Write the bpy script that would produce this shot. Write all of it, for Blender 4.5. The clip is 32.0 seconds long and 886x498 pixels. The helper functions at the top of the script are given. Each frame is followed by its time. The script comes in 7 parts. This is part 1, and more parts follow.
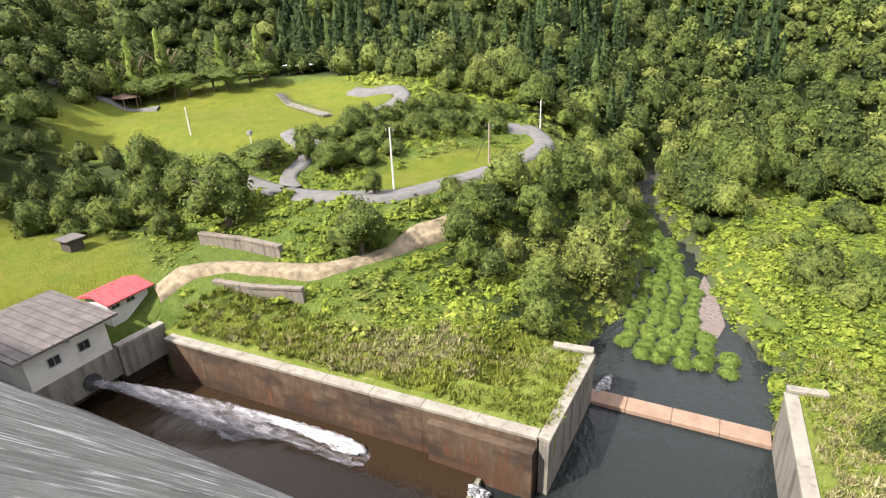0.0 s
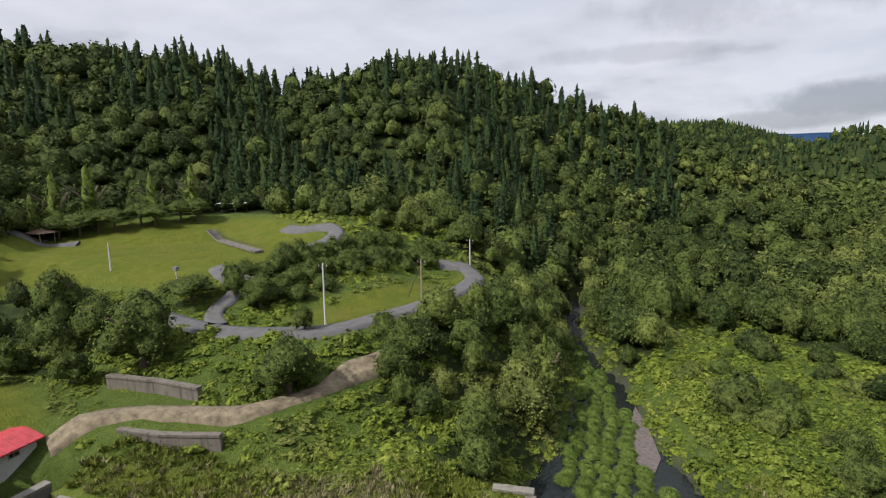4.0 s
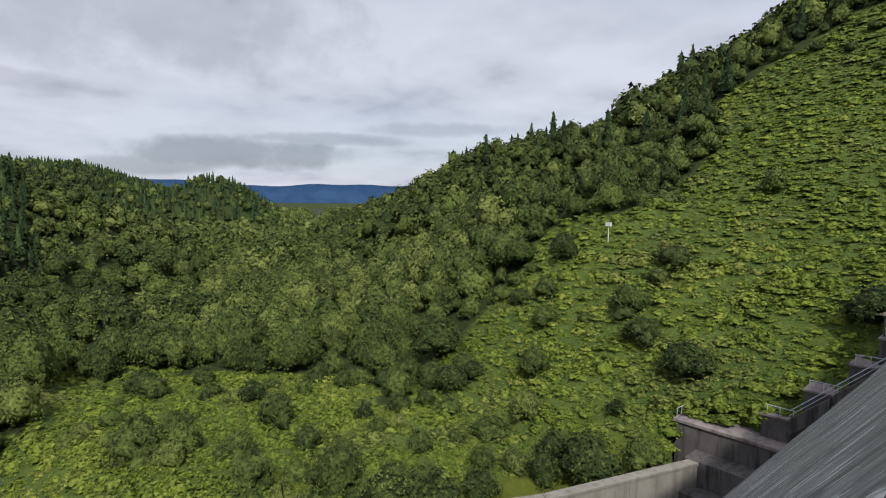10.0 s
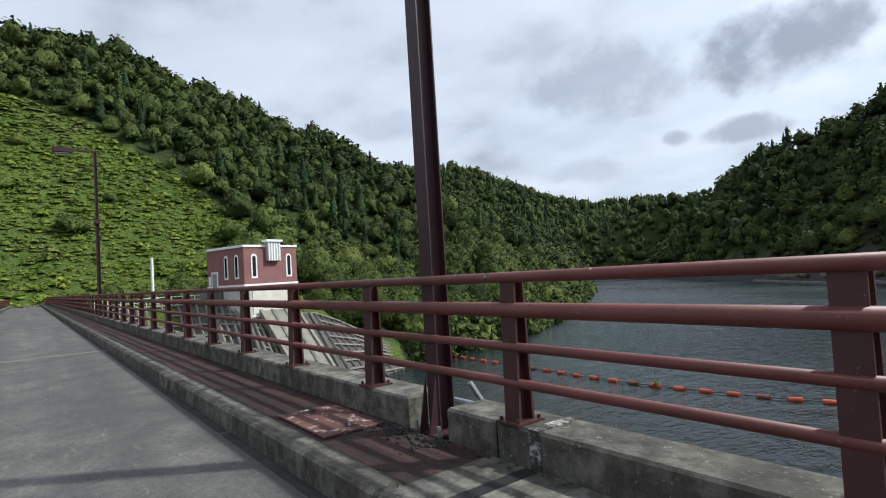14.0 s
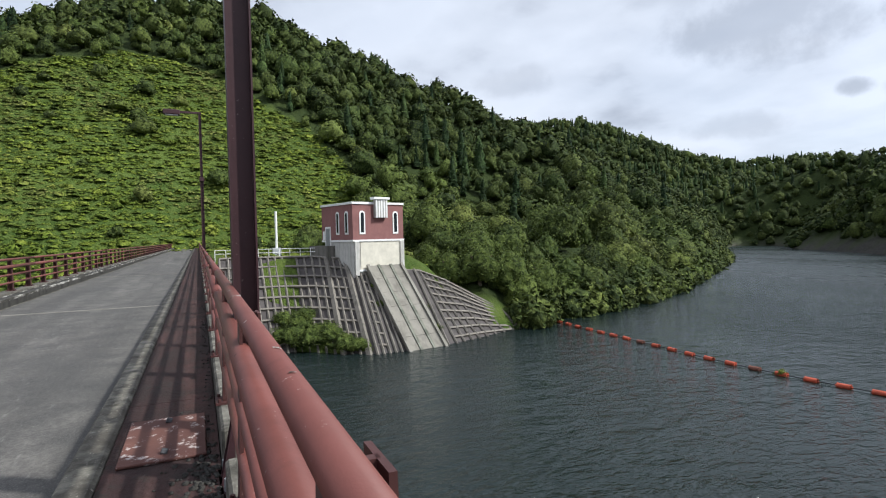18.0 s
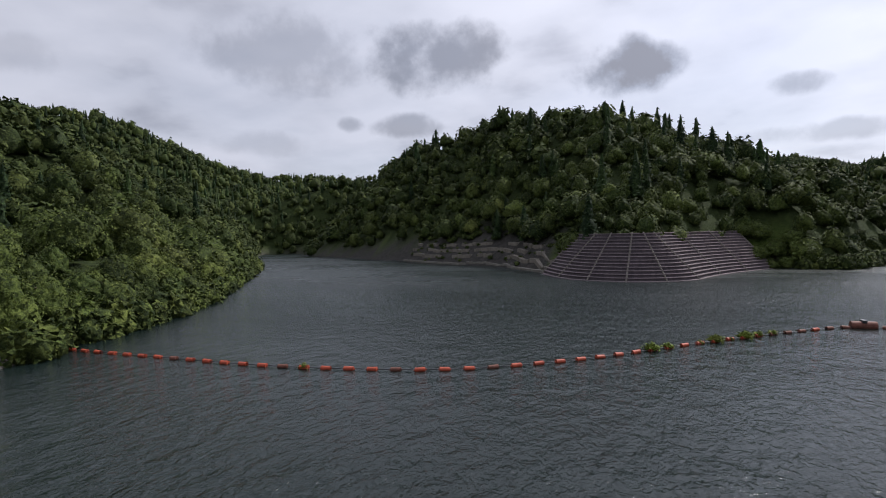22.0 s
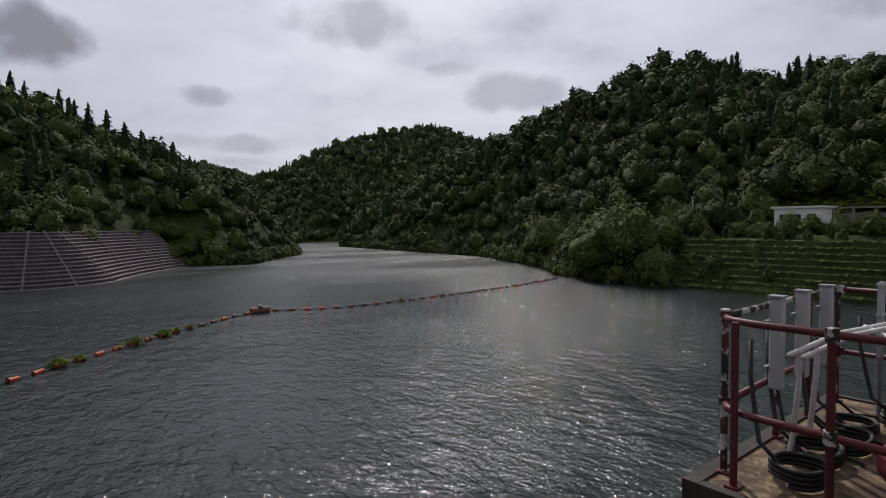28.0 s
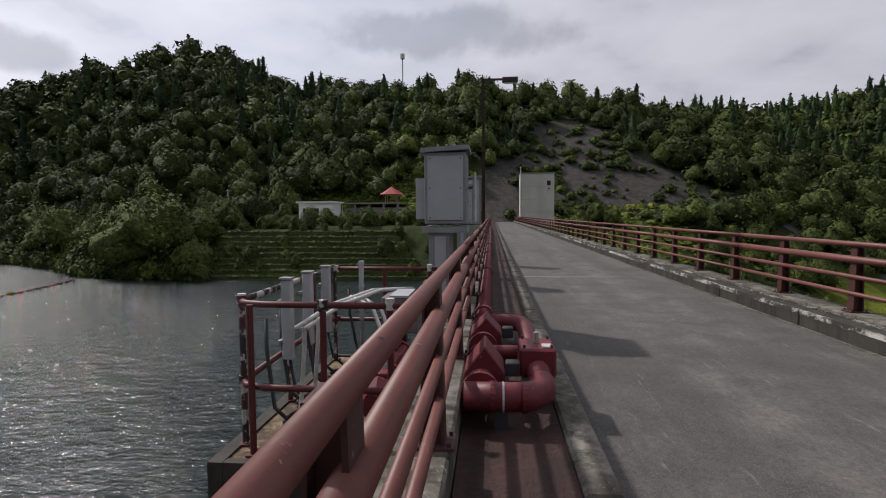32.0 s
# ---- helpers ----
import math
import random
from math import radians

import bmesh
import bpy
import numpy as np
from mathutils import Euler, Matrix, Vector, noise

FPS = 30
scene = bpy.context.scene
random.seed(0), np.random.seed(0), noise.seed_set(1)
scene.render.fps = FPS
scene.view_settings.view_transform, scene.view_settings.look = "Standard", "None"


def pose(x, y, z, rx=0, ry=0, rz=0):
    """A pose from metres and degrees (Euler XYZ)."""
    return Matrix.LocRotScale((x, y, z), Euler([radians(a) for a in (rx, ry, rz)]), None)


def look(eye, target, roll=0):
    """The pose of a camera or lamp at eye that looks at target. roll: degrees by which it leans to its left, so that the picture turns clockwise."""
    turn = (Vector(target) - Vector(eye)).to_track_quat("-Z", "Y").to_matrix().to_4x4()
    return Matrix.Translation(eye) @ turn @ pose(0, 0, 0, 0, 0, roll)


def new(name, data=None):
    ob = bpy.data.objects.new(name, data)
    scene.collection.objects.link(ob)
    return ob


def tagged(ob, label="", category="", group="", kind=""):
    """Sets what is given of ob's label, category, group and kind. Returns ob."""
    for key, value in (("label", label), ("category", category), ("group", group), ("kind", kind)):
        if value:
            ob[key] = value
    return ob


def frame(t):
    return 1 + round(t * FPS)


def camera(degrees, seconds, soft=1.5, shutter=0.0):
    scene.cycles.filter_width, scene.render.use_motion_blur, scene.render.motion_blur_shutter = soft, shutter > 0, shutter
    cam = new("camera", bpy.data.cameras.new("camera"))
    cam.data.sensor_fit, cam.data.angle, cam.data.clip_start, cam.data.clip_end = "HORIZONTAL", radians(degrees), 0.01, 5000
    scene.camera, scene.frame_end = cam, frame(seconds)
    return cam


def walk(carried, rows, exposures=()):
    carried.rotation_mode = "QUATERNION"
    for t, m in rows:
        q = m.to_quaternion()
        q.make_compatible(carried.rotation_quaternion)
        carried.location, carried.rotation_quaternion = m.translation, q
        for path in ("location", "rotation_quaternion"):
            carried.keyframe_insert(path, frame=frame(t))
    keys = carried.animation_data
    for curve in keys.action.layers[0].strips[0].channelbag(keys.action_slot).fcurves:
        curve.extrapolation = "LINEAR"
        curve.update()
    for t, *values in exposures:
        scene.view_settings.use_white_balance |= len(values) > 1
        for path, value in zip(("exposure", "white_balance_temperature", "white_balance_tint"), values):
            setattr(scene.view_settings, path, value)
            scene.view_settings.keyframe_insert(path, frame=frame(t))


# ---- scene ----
cam = camera(78.95, 32.0, soft=1.1)

# seconds, eye x y z, heading, tilt and lean in degrees; x runs along the crest, y downstream
PATH = [
    (0, 0.11, 3.10, 1.70, 116.69, -23.30, 2.42),
    (0.5, 0.10, 3.09, 1.71, 116.50, -21.59, 2.26),
    (1, 0.10, 3.07, 1.72, 116.36, -20.24, 2.15),
    (1.5, 0.12, 3.04, 1.72, 116.26, -18.98, 2.10),
    (2, 0.14, 3.00, 1.71, 115.89, -16.97, 1.95),
    (2.5, 0.16, 2.95, 1.70, 115.33, -15.02, 1.70),
    (3, 0.15, 2.89, 1.70, 113.70, -13.20, 1.39),
    (3.5, 0.15, 2.84, 1.71, 111.02, -10.95, 1.01),
    (5.5, 0.10, 2.78, 1.74, 102.92, -7.10, 0.61),
    (6, 0.09, 2.75, 1.73, 99.64, -7.00, 0.62),
    (6.5, 0.07, 2.72, 1.72, 95.89, -7.02, 0.58),
    (7, 0.03, 2.69, 1.69, 90.54, -6.97, 0.30),
    (7.5, -0.01, 2.68, 1.65, 84.37, -6.80, 0.11),
    (8, -0.09, 2.68, 1.60, 77.82, -6.71, 0.06),
    (8.5, -0.18, 2.67, 1.55, 71.32, -6.45, -0.04),
    (9, -0.26, 2.64, 1.51, 65.22, -6.24, -0.06),
    (9.5, -0.24, 2.59, 1.51, 57.87, -5.76, -0.18),
    (10, -0.12, 2.54, 1.52, 48.01, -4.97, -0.21),
    (10.5, -0.01, 2.55, 1.55, 37.28, -4.17, -0.02),
    (11, 0.00, 2.51, 1.54, 26.71, -3.48, 0.47),
    (11.5, -0.00, 2.31, 1.53, 17.44, -2.51, 0.66),
    (12, -0.00, 1.97, 1.52, 8.67, -1.23, 0.58),
    (12.5, 0.03, 1.55, 1.50, -1.91, 0.93, 0.83),
    (13, 0.05, 1.05, 1.49, -13.09, 2.76, 2.02),
    (13.5, 0.07, 0.38, 1.49, -25.61, 3.40, 2.95),
    (14, 0.10, -0.42, 1.51, -37.71, 2.52, 3.50),
    (14.5, 0.08, -1.13, 1.56, -47.72, 0.76, 3.51),
    (16.5, 0.00, -2.76, 1.79, -35.34, -1.85, 2.13),
    (17, 0.00, -2.78, 1.82, -25.17, -1.43, 1.32),
    (17.5, 0.00, -2.85, 1.79, -23.60, -1.33, 1.13),
    (18, -0.00, -2.92, 1.78, -24.45, -1.41, 1.29),
    (18.5, 0.00, -2.93, 1.81, -28.34, -1.59, 1.85),
    (19, 0.00, -2.92, 1.83, -33.37, -1.83, 1.98),
    (19.5, 0.00, -2.92, 1.83, -38.79, -1.68, 1.71),
    (20, -0.00, -2.92, 1.84, -47.13, -1.25, 1.41),
    (20.5, -0.00, -2.91, 1.84, -54.69, -0.96, 1.16),
    (21, 0.00, -2.93, 1.84, -59.79, -0.98, 1.12),
    (21.5, 0.00, -2.96, 1.85, -65.22, -1.15, 1.16),
    (22, 0.00, -2.97, 1.85, -71.37, -1.45, 1.22),
    (22.5, -0.00, -2.98, 1.85, -76.71, -1.82, 1.29),
    (23, -0.00, -2.98, 1.85, -80.34, -2.18, 1.36),
    (23.5, -0.00, -2.98, 1.85, -83.41, -2.55, 1.29),
    (24, -0.00, -2.98, 1.85, -86.81, -2.97, 1.33),
    (24.5, -0.00, -2.97, 1.85, -90.56, -3.44, 1.54),
    (26.5, -0.00, -2.96, 1.84, -111.50, -2.92, 0.52),
    (27, -0.00, -2.96, 1.84, -117.33, -2.63, 0.66),
    (27.5, -0.00, -2.96, 1.83, -122.87, -2.47, 0.66),
    (28, 0.00, -2.97, 1.83, -128.35, -2.45, 0.58),
    (28.5, 0.00, -2.95, 1.82, -134.01, -2.42, 0.67),
    (29, -0.00, -2.92, 1.81, -139.85, -2.48, 0.77),
    (29.5, 0.02, -2.87, 1.80, -145.44, -2.62, 0.64),
    (30, 0.01, -2.87, 1.81, -151.57, -2.81, 0.53),
    (30.5, 0.00, -2.85, 1.81, -157.62, -3.02, 0.62),
    (31, -0.00, -2.82, 1.82, -163.74, -3.27, 0.51),
    (31.5, -0.01, -2.80, 1.81, -169.47, -3.46, 0.38),
    (32, -0.01, -2.79, 1.81, -174.83, -3.66, 0.38),
]


def stand(x, y, z, heading, tilt, lean):
    h, p = radians(heading), radians(tilt)
    way = Vector((math.cos(p) * math.cos(h), math.cos(p) * math.sin(h), math.sin(p)))
    eye = Vector((x, y, z))
    return look(eye, eye + way * 10, -lean)


LIGHT_STOPS = [
    (0, 1.4, 6750, 12), (1, 1.26, 6750, 12), (2, 0.85, 6600, 12), (3, 0.3, 6500, 11), (4, 0.0, 6350, 11), (6, -0.18, 6150, 11), (10, -0.1, 6200, 10),
    (12, 0.2, 6050, 6), (13, 0.22, 5950, 4), (14, 0.08, 5850, 4), (17, 0.25, 5950, 6), (20, -0.1, 6000, 9), (24, -0.36, 6300, 16), (28, -0.70, 6400, 15), (30, -0.66, 6400, 14), (32, -0.42, 6400, 13)]

walk(cam, [(row[0], stand(*row[1:])) for row in PATH], LIGHT_STOPS)


# ---- sky and sun ----
SUN_HEADING, SUN_HEIGHT = -125.0, 45.0
world = bpy.data.worlds.new("sky")
scene.world = world
world.use_nodes = True
wn, wl = world.node_tree.nodes, world.node_tree.links
wn.clear()
sky = wn.new("ShaderNodeTexSky")
sky.sky_type = "NISHITA"
sky.sun_disc = False
sky.sun_elevation = radians(SUN_HEIGHT)
sky.sun_rotation = radians(90 - SUN_HEADING)
sky.altitude, sky.air_density, sky.dust_density = 300, 1.0, 2.0
place = wn.new("ShaderNodeTexCoord")
split = wn.new("ShaderNodeSeparateXYZ")
wl.new(place.outputs["Generated"], split.inputs[0])


def wmath(op, a, b=None):
    n = wn.new("ShaderNodeMath")
    n.operation = op
    for i, v in enumerate((a, b)):
        if v is None:
            continue
        if isinstance(v, (int, float)):
            n.inputs[i].default_value = v
        else:
            wl.new(v, n.inputs[i])
    return n.outputs[0]


# clouds lie on a flat layer, seen in perspective
up = wmath("MAXIMUM", wmath("ADD", split.outputs["Z"], 0.20), 0.08)
flat = wn.new("ShaderNodeCombineXYZ")
wl.new(wmath("DIVIDE", split.outputs["X"], up), flat.inputs[0])
wl.new(wmath("DIVIDE", split.outputs["Y"], up), flat.inputs[1])
veil = wn.new("ShaderNodeTexNoise")
veil.inputs["Scale"].default_value, veil.inputs["Detail"].default_value = 0.55, 5
veil.inputs["Roughness"].default_value = 0.5
puffs = wn.new("ShaderNodeTexNoise")
puffs.inputs["Scale"].default_value, puffs.inputs["Detail"].default_value = 2.1, 6
puffs.inputs["Roughness"].default_value = 0.48
for n in (veil, puffs):
    wl.new(flat.outputs[0], n.inputs["Vector"])
cover = wn.new("ShaderNodeMapRange")
cover.inputs["From Min"].default_value, cover.inputs["From Max"].default_value = 0.30, 0.56
cover.inputs["To Min"].default_value, cover.inputs["To Max"].default_value = 0.66, 0.97
wl.new(veil.outputs[0], cover.inputs["Value"])
grey = wn.new("ShaderNodeValToRGB")
grey.color_ramp.elements[0].position, grey.color_ramp.elements[0].color = 0.40, (0.86, 0.87, 0.94, 1)
grey.color_ramp.elements[1].position, grey.color_ramp.elements[1].color = 0.78, (0.46, 0.475, 0.54, 1)
mid = grey.color_ramp.elements.new(0.58)
mid.color = (0.75, 0.765, 0.835, 1)
wl.new(puffs.outputs[0], grey.inputs[0])

# single clouds below the veil: heading, height, half width and half height in degrees, depth of grey
CLOUDS = [(-70, 18.3, 7.6, 3.6, 0.9), (-91, 16.0, 5.0, 2.7, 1.0), (-56.5, 18, 8.5, 3.4, 0.5), (-62, 11.6, 1.4, 0.8, 0.6), (-68, 11.4, 3.8, 1.3, 0.7),
          (-104.6, 12.6, 2.5, 1.1, 0.75), (-107, 8.2, 6.5, 1.0, 0.55), (-53, 9.5, 4.2, 1.4, 0.3), (-120, 20, 6.8, 2.2, 0.6), (-136, 13.6, 5.0, 2.0, 0.55),
          (-129, 16, 2.4, 0.8, 0.35), (-176, 18.2, 12, 2.4, 0.5), (-32, 15.5, 4.0, 1.8, 0.25), (68, 4.7, 12, 1.6, 0.75), (60, 6.4, 9, 0.7, 0.5),
          (78, 3.4, 8, 0.9, 0.6), (90, 10, 11, 0.9, 0.3), (75, 17, 18, 6.0, 0.35), (48, 7.5, 9, 0.8, 0.4)]
ragged = wn.new("ShaderNodeTexNoise")
ragged.inputs["Scale"].default_value, ragged.inputs["Detail"].default_value, ragged.inputs["Roughness"].default_value = 11.0, 6, 0.58
wl.new(place.outputs["Generated"], ragged.inputs["Vector"])
wisp = wmath("MULTIPLY", wmath("SUBTRACT", ragged.outputs[0], 0.5), 3.4)
shade = None


def wdot(v):
    n = wn.new("ShaderNodeVectorMath")
    n.operation = "DOT_PRODUCT"
    wl.new(place.outputs["Generated"], n.inputs[0])
    n.inputs[1].default_value = v
    return n.outputs["Value"]


for head, high, wide, tall, deep in CLOUDS:
    a, e = radians(head), radians(high)
    du = wmath("DIVIDE", wdot((-math.sin(a), math.cos(a), 0)), math.sin(radians(wide)))
    dv = wmath("DIVIDE", wdot((-math.sin(e) * math.cos(a), -math.sin(e) * math.sin(a), math.cos(e))), math.sin(radians(tall)))
    front = wmath("GREATER_THAN", wdot((math.cos(a), math.sin(a), 0)), 0.3)
    far_off = wmath("ADD", wmath("ADD", wmath("MULTIPLY", du, du), wmath("MULTIPLY", dv, dv)), wisp)
    soft = wn.new("ShaderNodeMapRange")
    soft.interpolation_type = "SMOOTHSTEP"
    soft.inputs["From Min"].default_value, soft.inputs["From Max"].default_value = 1.35, 0.1
    soft.inputs["To Min"].default_value, soft.inputs["To Max"].default_value = 0.0, deep
    wl.new(far_off, soft.inputs["Value"])
    one = wmath("MULTIPLY", soft.outputs[0], front)
    shade = one if shade is None else wmath("MAXIMUM", shade, one)
clouded = wn.new("ShaderNodeMix")
clouded.data_type = "RGBA"
wl.new(shade, clouded.inputs[0])
wl.new(grey.outputs[0], clouded.inputs[6])
clouded.inputs[7].default_value = (0.33, 0.34, 0.385, 1)
cloud_light = wn.new("ShaderNodeBackground")
toward = wmath("MAXIMUM", wdot((math.cos(radians(SUN_HEIGHT)) * math.cos(radians(SUN_HEADING)), math.cos(radians(SUN_HEIGHT)) * math.sin(radians(SUN_HEADING)), math.sin(radians(SUN_HEIGHT)))), 0.0)
wl.new(wmath("ADD", 0.90, wmath("MULTIPLY", wmath("POWER", toward, 3.0), 0.78)), cloud_light.inputs["Strength"])
wl.new(clouded.outputs[2], cloud_light.inputs["Color"])
sky_light = wn.new("ShaderNodeBackground")
sky_light.inputs["Strength"].default_value = 0.11
wl.new(sky.outputs[0], sky_light.inputs["Color"])
both = wn.new("ShaderNodeMixShader")
wl.new(wmath("MAXIMUM", cover.outputs[0], shade), both.inputs[0])
wl.new(sky_light.outputs[0], both.inputs[1])
wl.new(cloud_light.outputs[0], both.inputs[2])
world_out = wn.new("ShaderNodeOutputWorld")
wl.new(both.outputs[0], world_out.inputs["Surface"])

sun = new("sun", bpy.data.lights.new("sun", "SUN"))
sun.data.energy, sun.data.angle, sun.data.color = 4.4, radians(1.5), (1.0, 0.95, 0.86)
sun_way = Vector((math.cos(radians(SUN_HEIGHT)) * math.cos(radians(SUN_HEADING)),
                  math.cos(radians(SUN_HEIGHT)) * math.sin(radians(SUN_HEADING)), math.sin(radians(SUN_HEIGHT))))
sun.matrix_world = look(sun_way * 300, (0, 0, 0))


# ---- materials ----
class Mat:
    """A node material with short calls for its nodes."""

    def __init__(self, name, rough=0.8, metal=0.0, spec=0.4):
        self.m = bpy.data.materials.new(name)
        self.m.use_nodes = True
        self.t = self.m.node_tree
        self.b = self.t.nodes["Principled BSDF"]
        self.b.inputs["Roughness"].default_value = rough
        self.b.inputs["Metallic"].default_value = metal
        self.b.inputs["Specular IOR Level"].default_value = spec
        self.co = self.t.nodes.new("ShaderNodeTexCoord").outputs["Object"]

    def node(self, kind, **ins):
        n = self.t.nodes.new(kind)
        for k, v in ins.items():
            self.put(n.inputs[k.replace("_", " ")], v)
        return n

    def put(self, socket, v):
        if isinstance(v, bpy.types.NodeSocket):
            self.t.links.new(v, socket)
        else:
            socket.default_value = v

    def world(self):
        return self.t.nodes.new("ShaderNodeNewGeometry").outputs["Position"]

    def scaled(self, v, s):
        n = self.t.nodes.new("ShaderNodeMapping")
        self.put(n.inputs["Vector"], v)
        n.inputs["Scale"].default_value = s
        return n.outputs[0]

    def noise(self, scale, detail=4, rough=0.55, at=None, distort=0.0):
        n = self.node("ShaderNodeTexNoise", Scale=scale, Detail=detail, Roughness=rough, Distortion=distort)
        self.put(n.inputs["Vector"], at if at is not None else self.world())
        return n.outputs[0]

    def attr(self, name):
        n = self.t.nodes.new("ShaderNodeAttribute")
        n.attribute_name = name
        return n.outputs["Fac"]

    def ramp(self, fac, *stops):
        n = self.t.nodes.new("ShaderNodeValToRGB")
        e = n.color_ramp.elements
        while len(e) < len(stops):
            e.new(0.5)
        for el, (p, c) in zip(e, stops):
            el.position = p
            el.color = (*c, 1) if len(c) == 3 else c
        self.put(n.inputs[0], fac)
        return n.outputs[0]

    def grey(self, fac, lo, hi, a=0.0, b=1.0):
        n = self.node("ShaderNodeMapRange", Value=fac)
        for k, v in (("From Min", lo), ("From Max", hi), ("To Min", a), ("To Max", b)):
            n.inputs[k].default_value = v
        return n.outputs[0]

    def mix(self, fac, a, b, how="MIX"):
        n = self.t.nodes.new("ShaderNodeMix")
        n.data_type, n.blend_type = "RGBA", how
        self.put(n.inputs[0], fac)
        for s, v in ((n.inputs[6], a), (n.inputs[7], b)):
            self.put(s, (*v, 1) if isinstance(v, tuple) and len(v) == 3 else v)
        return n.outputs[2]

    def maths(self, op, a, b=0.0):
        n = self.t.nodes.new("ShaderNodeMath")
        n.operation = op
        self.put(n.inputs[0], a)
        self.put(n.inputs[1], b)
        return n.outputs[0]

    def random(self):
        return self.t.nodes.new("ShaderNodeObjectInfo").outputs["Random"]

    def island(self):
        return self.t.nodes.new("ShaderNodeNewGeometry").outputs["Random Per Island"]

    def bump(self, height, strength, distance):
        n = self.node("ShaderNodeBump", Height=height, Strength=strength, Distance=distance)
        self.put(self.b.inputs["Normal"], n.outputs[0])

    def colour(self, c):
        self.put(self.b.inputs["Base Color"], (*c, 1) if isinstance(c, tuple) and len(c) == 3 else c)
        return self


def plain(name, c, rough=0.6, metal=0.0, vary=0.25, scale=6.0):
    m = Mat(name, rough, metal)
    n = m.noise(scale, 5, 0.6)
    lo, hi = tuple(v * (1 - vary) for v in c), tuple(min(1, v * (1 + vary)) for v in c)
    m.colour(m.ramp(n, (0.3, lo), (0.7, hi)))
    m.bump(m.noise(scale * 8, 3), 0.15, 0.01)
    return m.m


def concrete(name, base, dark, stain=0.5, scale=1.0):
    m = Mat(name, 0.9, spec=0.25)
    big = m.noise(0.5 * scale, 5, 0.65)
    fine = m.noise(14 * scale, 5, 0.7)
    streak = m.noise(1.2 * scale, 4, 0.6, m.scaled(m.world(), (1, 1, 0.12)))
    c = m.mix(m.grey(big, 0.35, 0.7), base, tuple(v * 0.72 for v in base))
    c = m.mix(m.maths("MULTIPLY", m.grey(streak, 0.48, 0.66), stain), c, dark)
    c = m.mix(m.grey(fine, 0.3, 0.7, 0.0, 0.35), c, tuple(v * 0.5 for v in base))
    m.colour(c)
    m.bump(fine, 0.5, 0.02)
    return m.m


CONCRETE = concrete("weathered_concrete", (0.215, 0.20, 0.175), (0.065, 0.06, 0.052), 0.85)
CONCRETE_PALE = concrete("pale_concrete", (0.27, 0.25, 0.215), (0.11, 0.10, 0.083), 0.6)
CONCRETE_MOSS = concrete("mossy_concrete", (0.22, 0.22, 0.18), (0.05, 0.055, 0.04), 0.8)


def kerb_material():
    m = Mat("lichened_kerb_concrete", 0.92, spec=0.2)
    big, mid, fine = m.noise(0.8, 5, 0.65), m.noise(5, 6, 0.7), m.noise(38, 4, 0.7)
    c = m.mix(m.grey(big, 0.35, 0.65), (0.22, 0.205, 0.175), (0.14, 0.13, 0.108))
    c = m.mix(m.grey(mid, 0.40, 0.62, 0, 0.9), c, (0.045, 0.041, 0.034))
    c = m.mix(m.grey(m.noise(1.7, 6, 0.7, m.scaled(m.world(), (1, 1, 0.35))), 0.46, 0.60, 0, 0.75), c, (0.055, 0.048, 0.040))
    c = m.mix(m.grey(fine, 0.62, 0.70, 0, 0.8), c, (0.36, 0.33, 0.275))
    c = m.mix(m.grey(m.noise(11, 5, 0.6), 0.66, 0.74, 0, 0.7), c, (0.46, 0.44, 0.40))
    m.colour(c)
    m.bump(mid, 0.7, 0.03)
    return m.m


KERB_CONC = kerb_material()


def grass_material():
    m = Mat("rough_grass", 0.95, spec=0.1)
    n, f = m.noise(0.5, 6, 0.65), m.noise(5, 6, 0.75)
    c = m.mix(m.grey(n, 0.35, 0.7), (0.12, 0.17, 0.025), (0.22, 0.24, 0.06))
    c = m.mix(m.grey(f, 0.4, 0.7, 0, 0.7), c, (0.07, 0.10, 0.02))
    c = m.mix(m.grey(m.noise(1.7, 5), 0.6, 0.72, 0, 0.5), c, (0.33, 0.29, 0.15))
    m.colour(c)
    m.bump(f, 1.0, 0.25)
    return m.m


GRASS = grass_material()


# ---- the land: one sheet with hills, terraces, reservoir and stream ----
WATER_Z, POOL_Z, STREAM_Z = -9.4, -34.0, -34.6


def seg_dist(px, py, pts, closed=False):
    """Distance to a polyline, and the value (third column) at the nearest place."""
    best, val = None, None
    n = len(pts)
    for i in range(n if closed else n - 1):
        a, b = pts[i], pts[(i + 1) % n]
        dx, dy = b[0] - a[0], b[1] - a[1]
        t = np.clip(((px - a[0]) * dx + (py - a[1]) * dy) / (dx * dx + dy * dy + 1e-9), 0, 1)
        d = np.hypot(px - a[0] - t * dx, py - a[1] - t * dy)
        v = (a[2] + t * (b[2] - a[2])) if len(a) > 2 else 0 * d
        if best is None:
            best, val = d, v
        else:
            near = d < best
            best, val = np.where(near, d, best), np.where(near, v, val)
    return best, val


def inside(px, py, pts):
    odd = np.zeros(np.shape(px), bool)
    for (ax, ay), (bx, by) in zip(pts, pts[1:] + pts[:1]):
        hit = ((ay > py) != (by > py)) & (px < (bx - ax) * (py - ay) / (by - ay + 1e-12) + ax)
        odd ^= hit
    return odd


def signed(px, py, pts):
    d, _ = seg_dist(px, py, pts, True)
    return np.where(inside(px, py, pts), -d, d)


def crest(*rows, trees=15.0):
    """A ridge from headings, distances and heights of view as seen from the middle of the dam."""
    return [(d * math.cos(radians(a)), d * math.sin(radians(a)), 1.8 + d * math.tan(radians(e)) - trees) for a, d, e in rows]


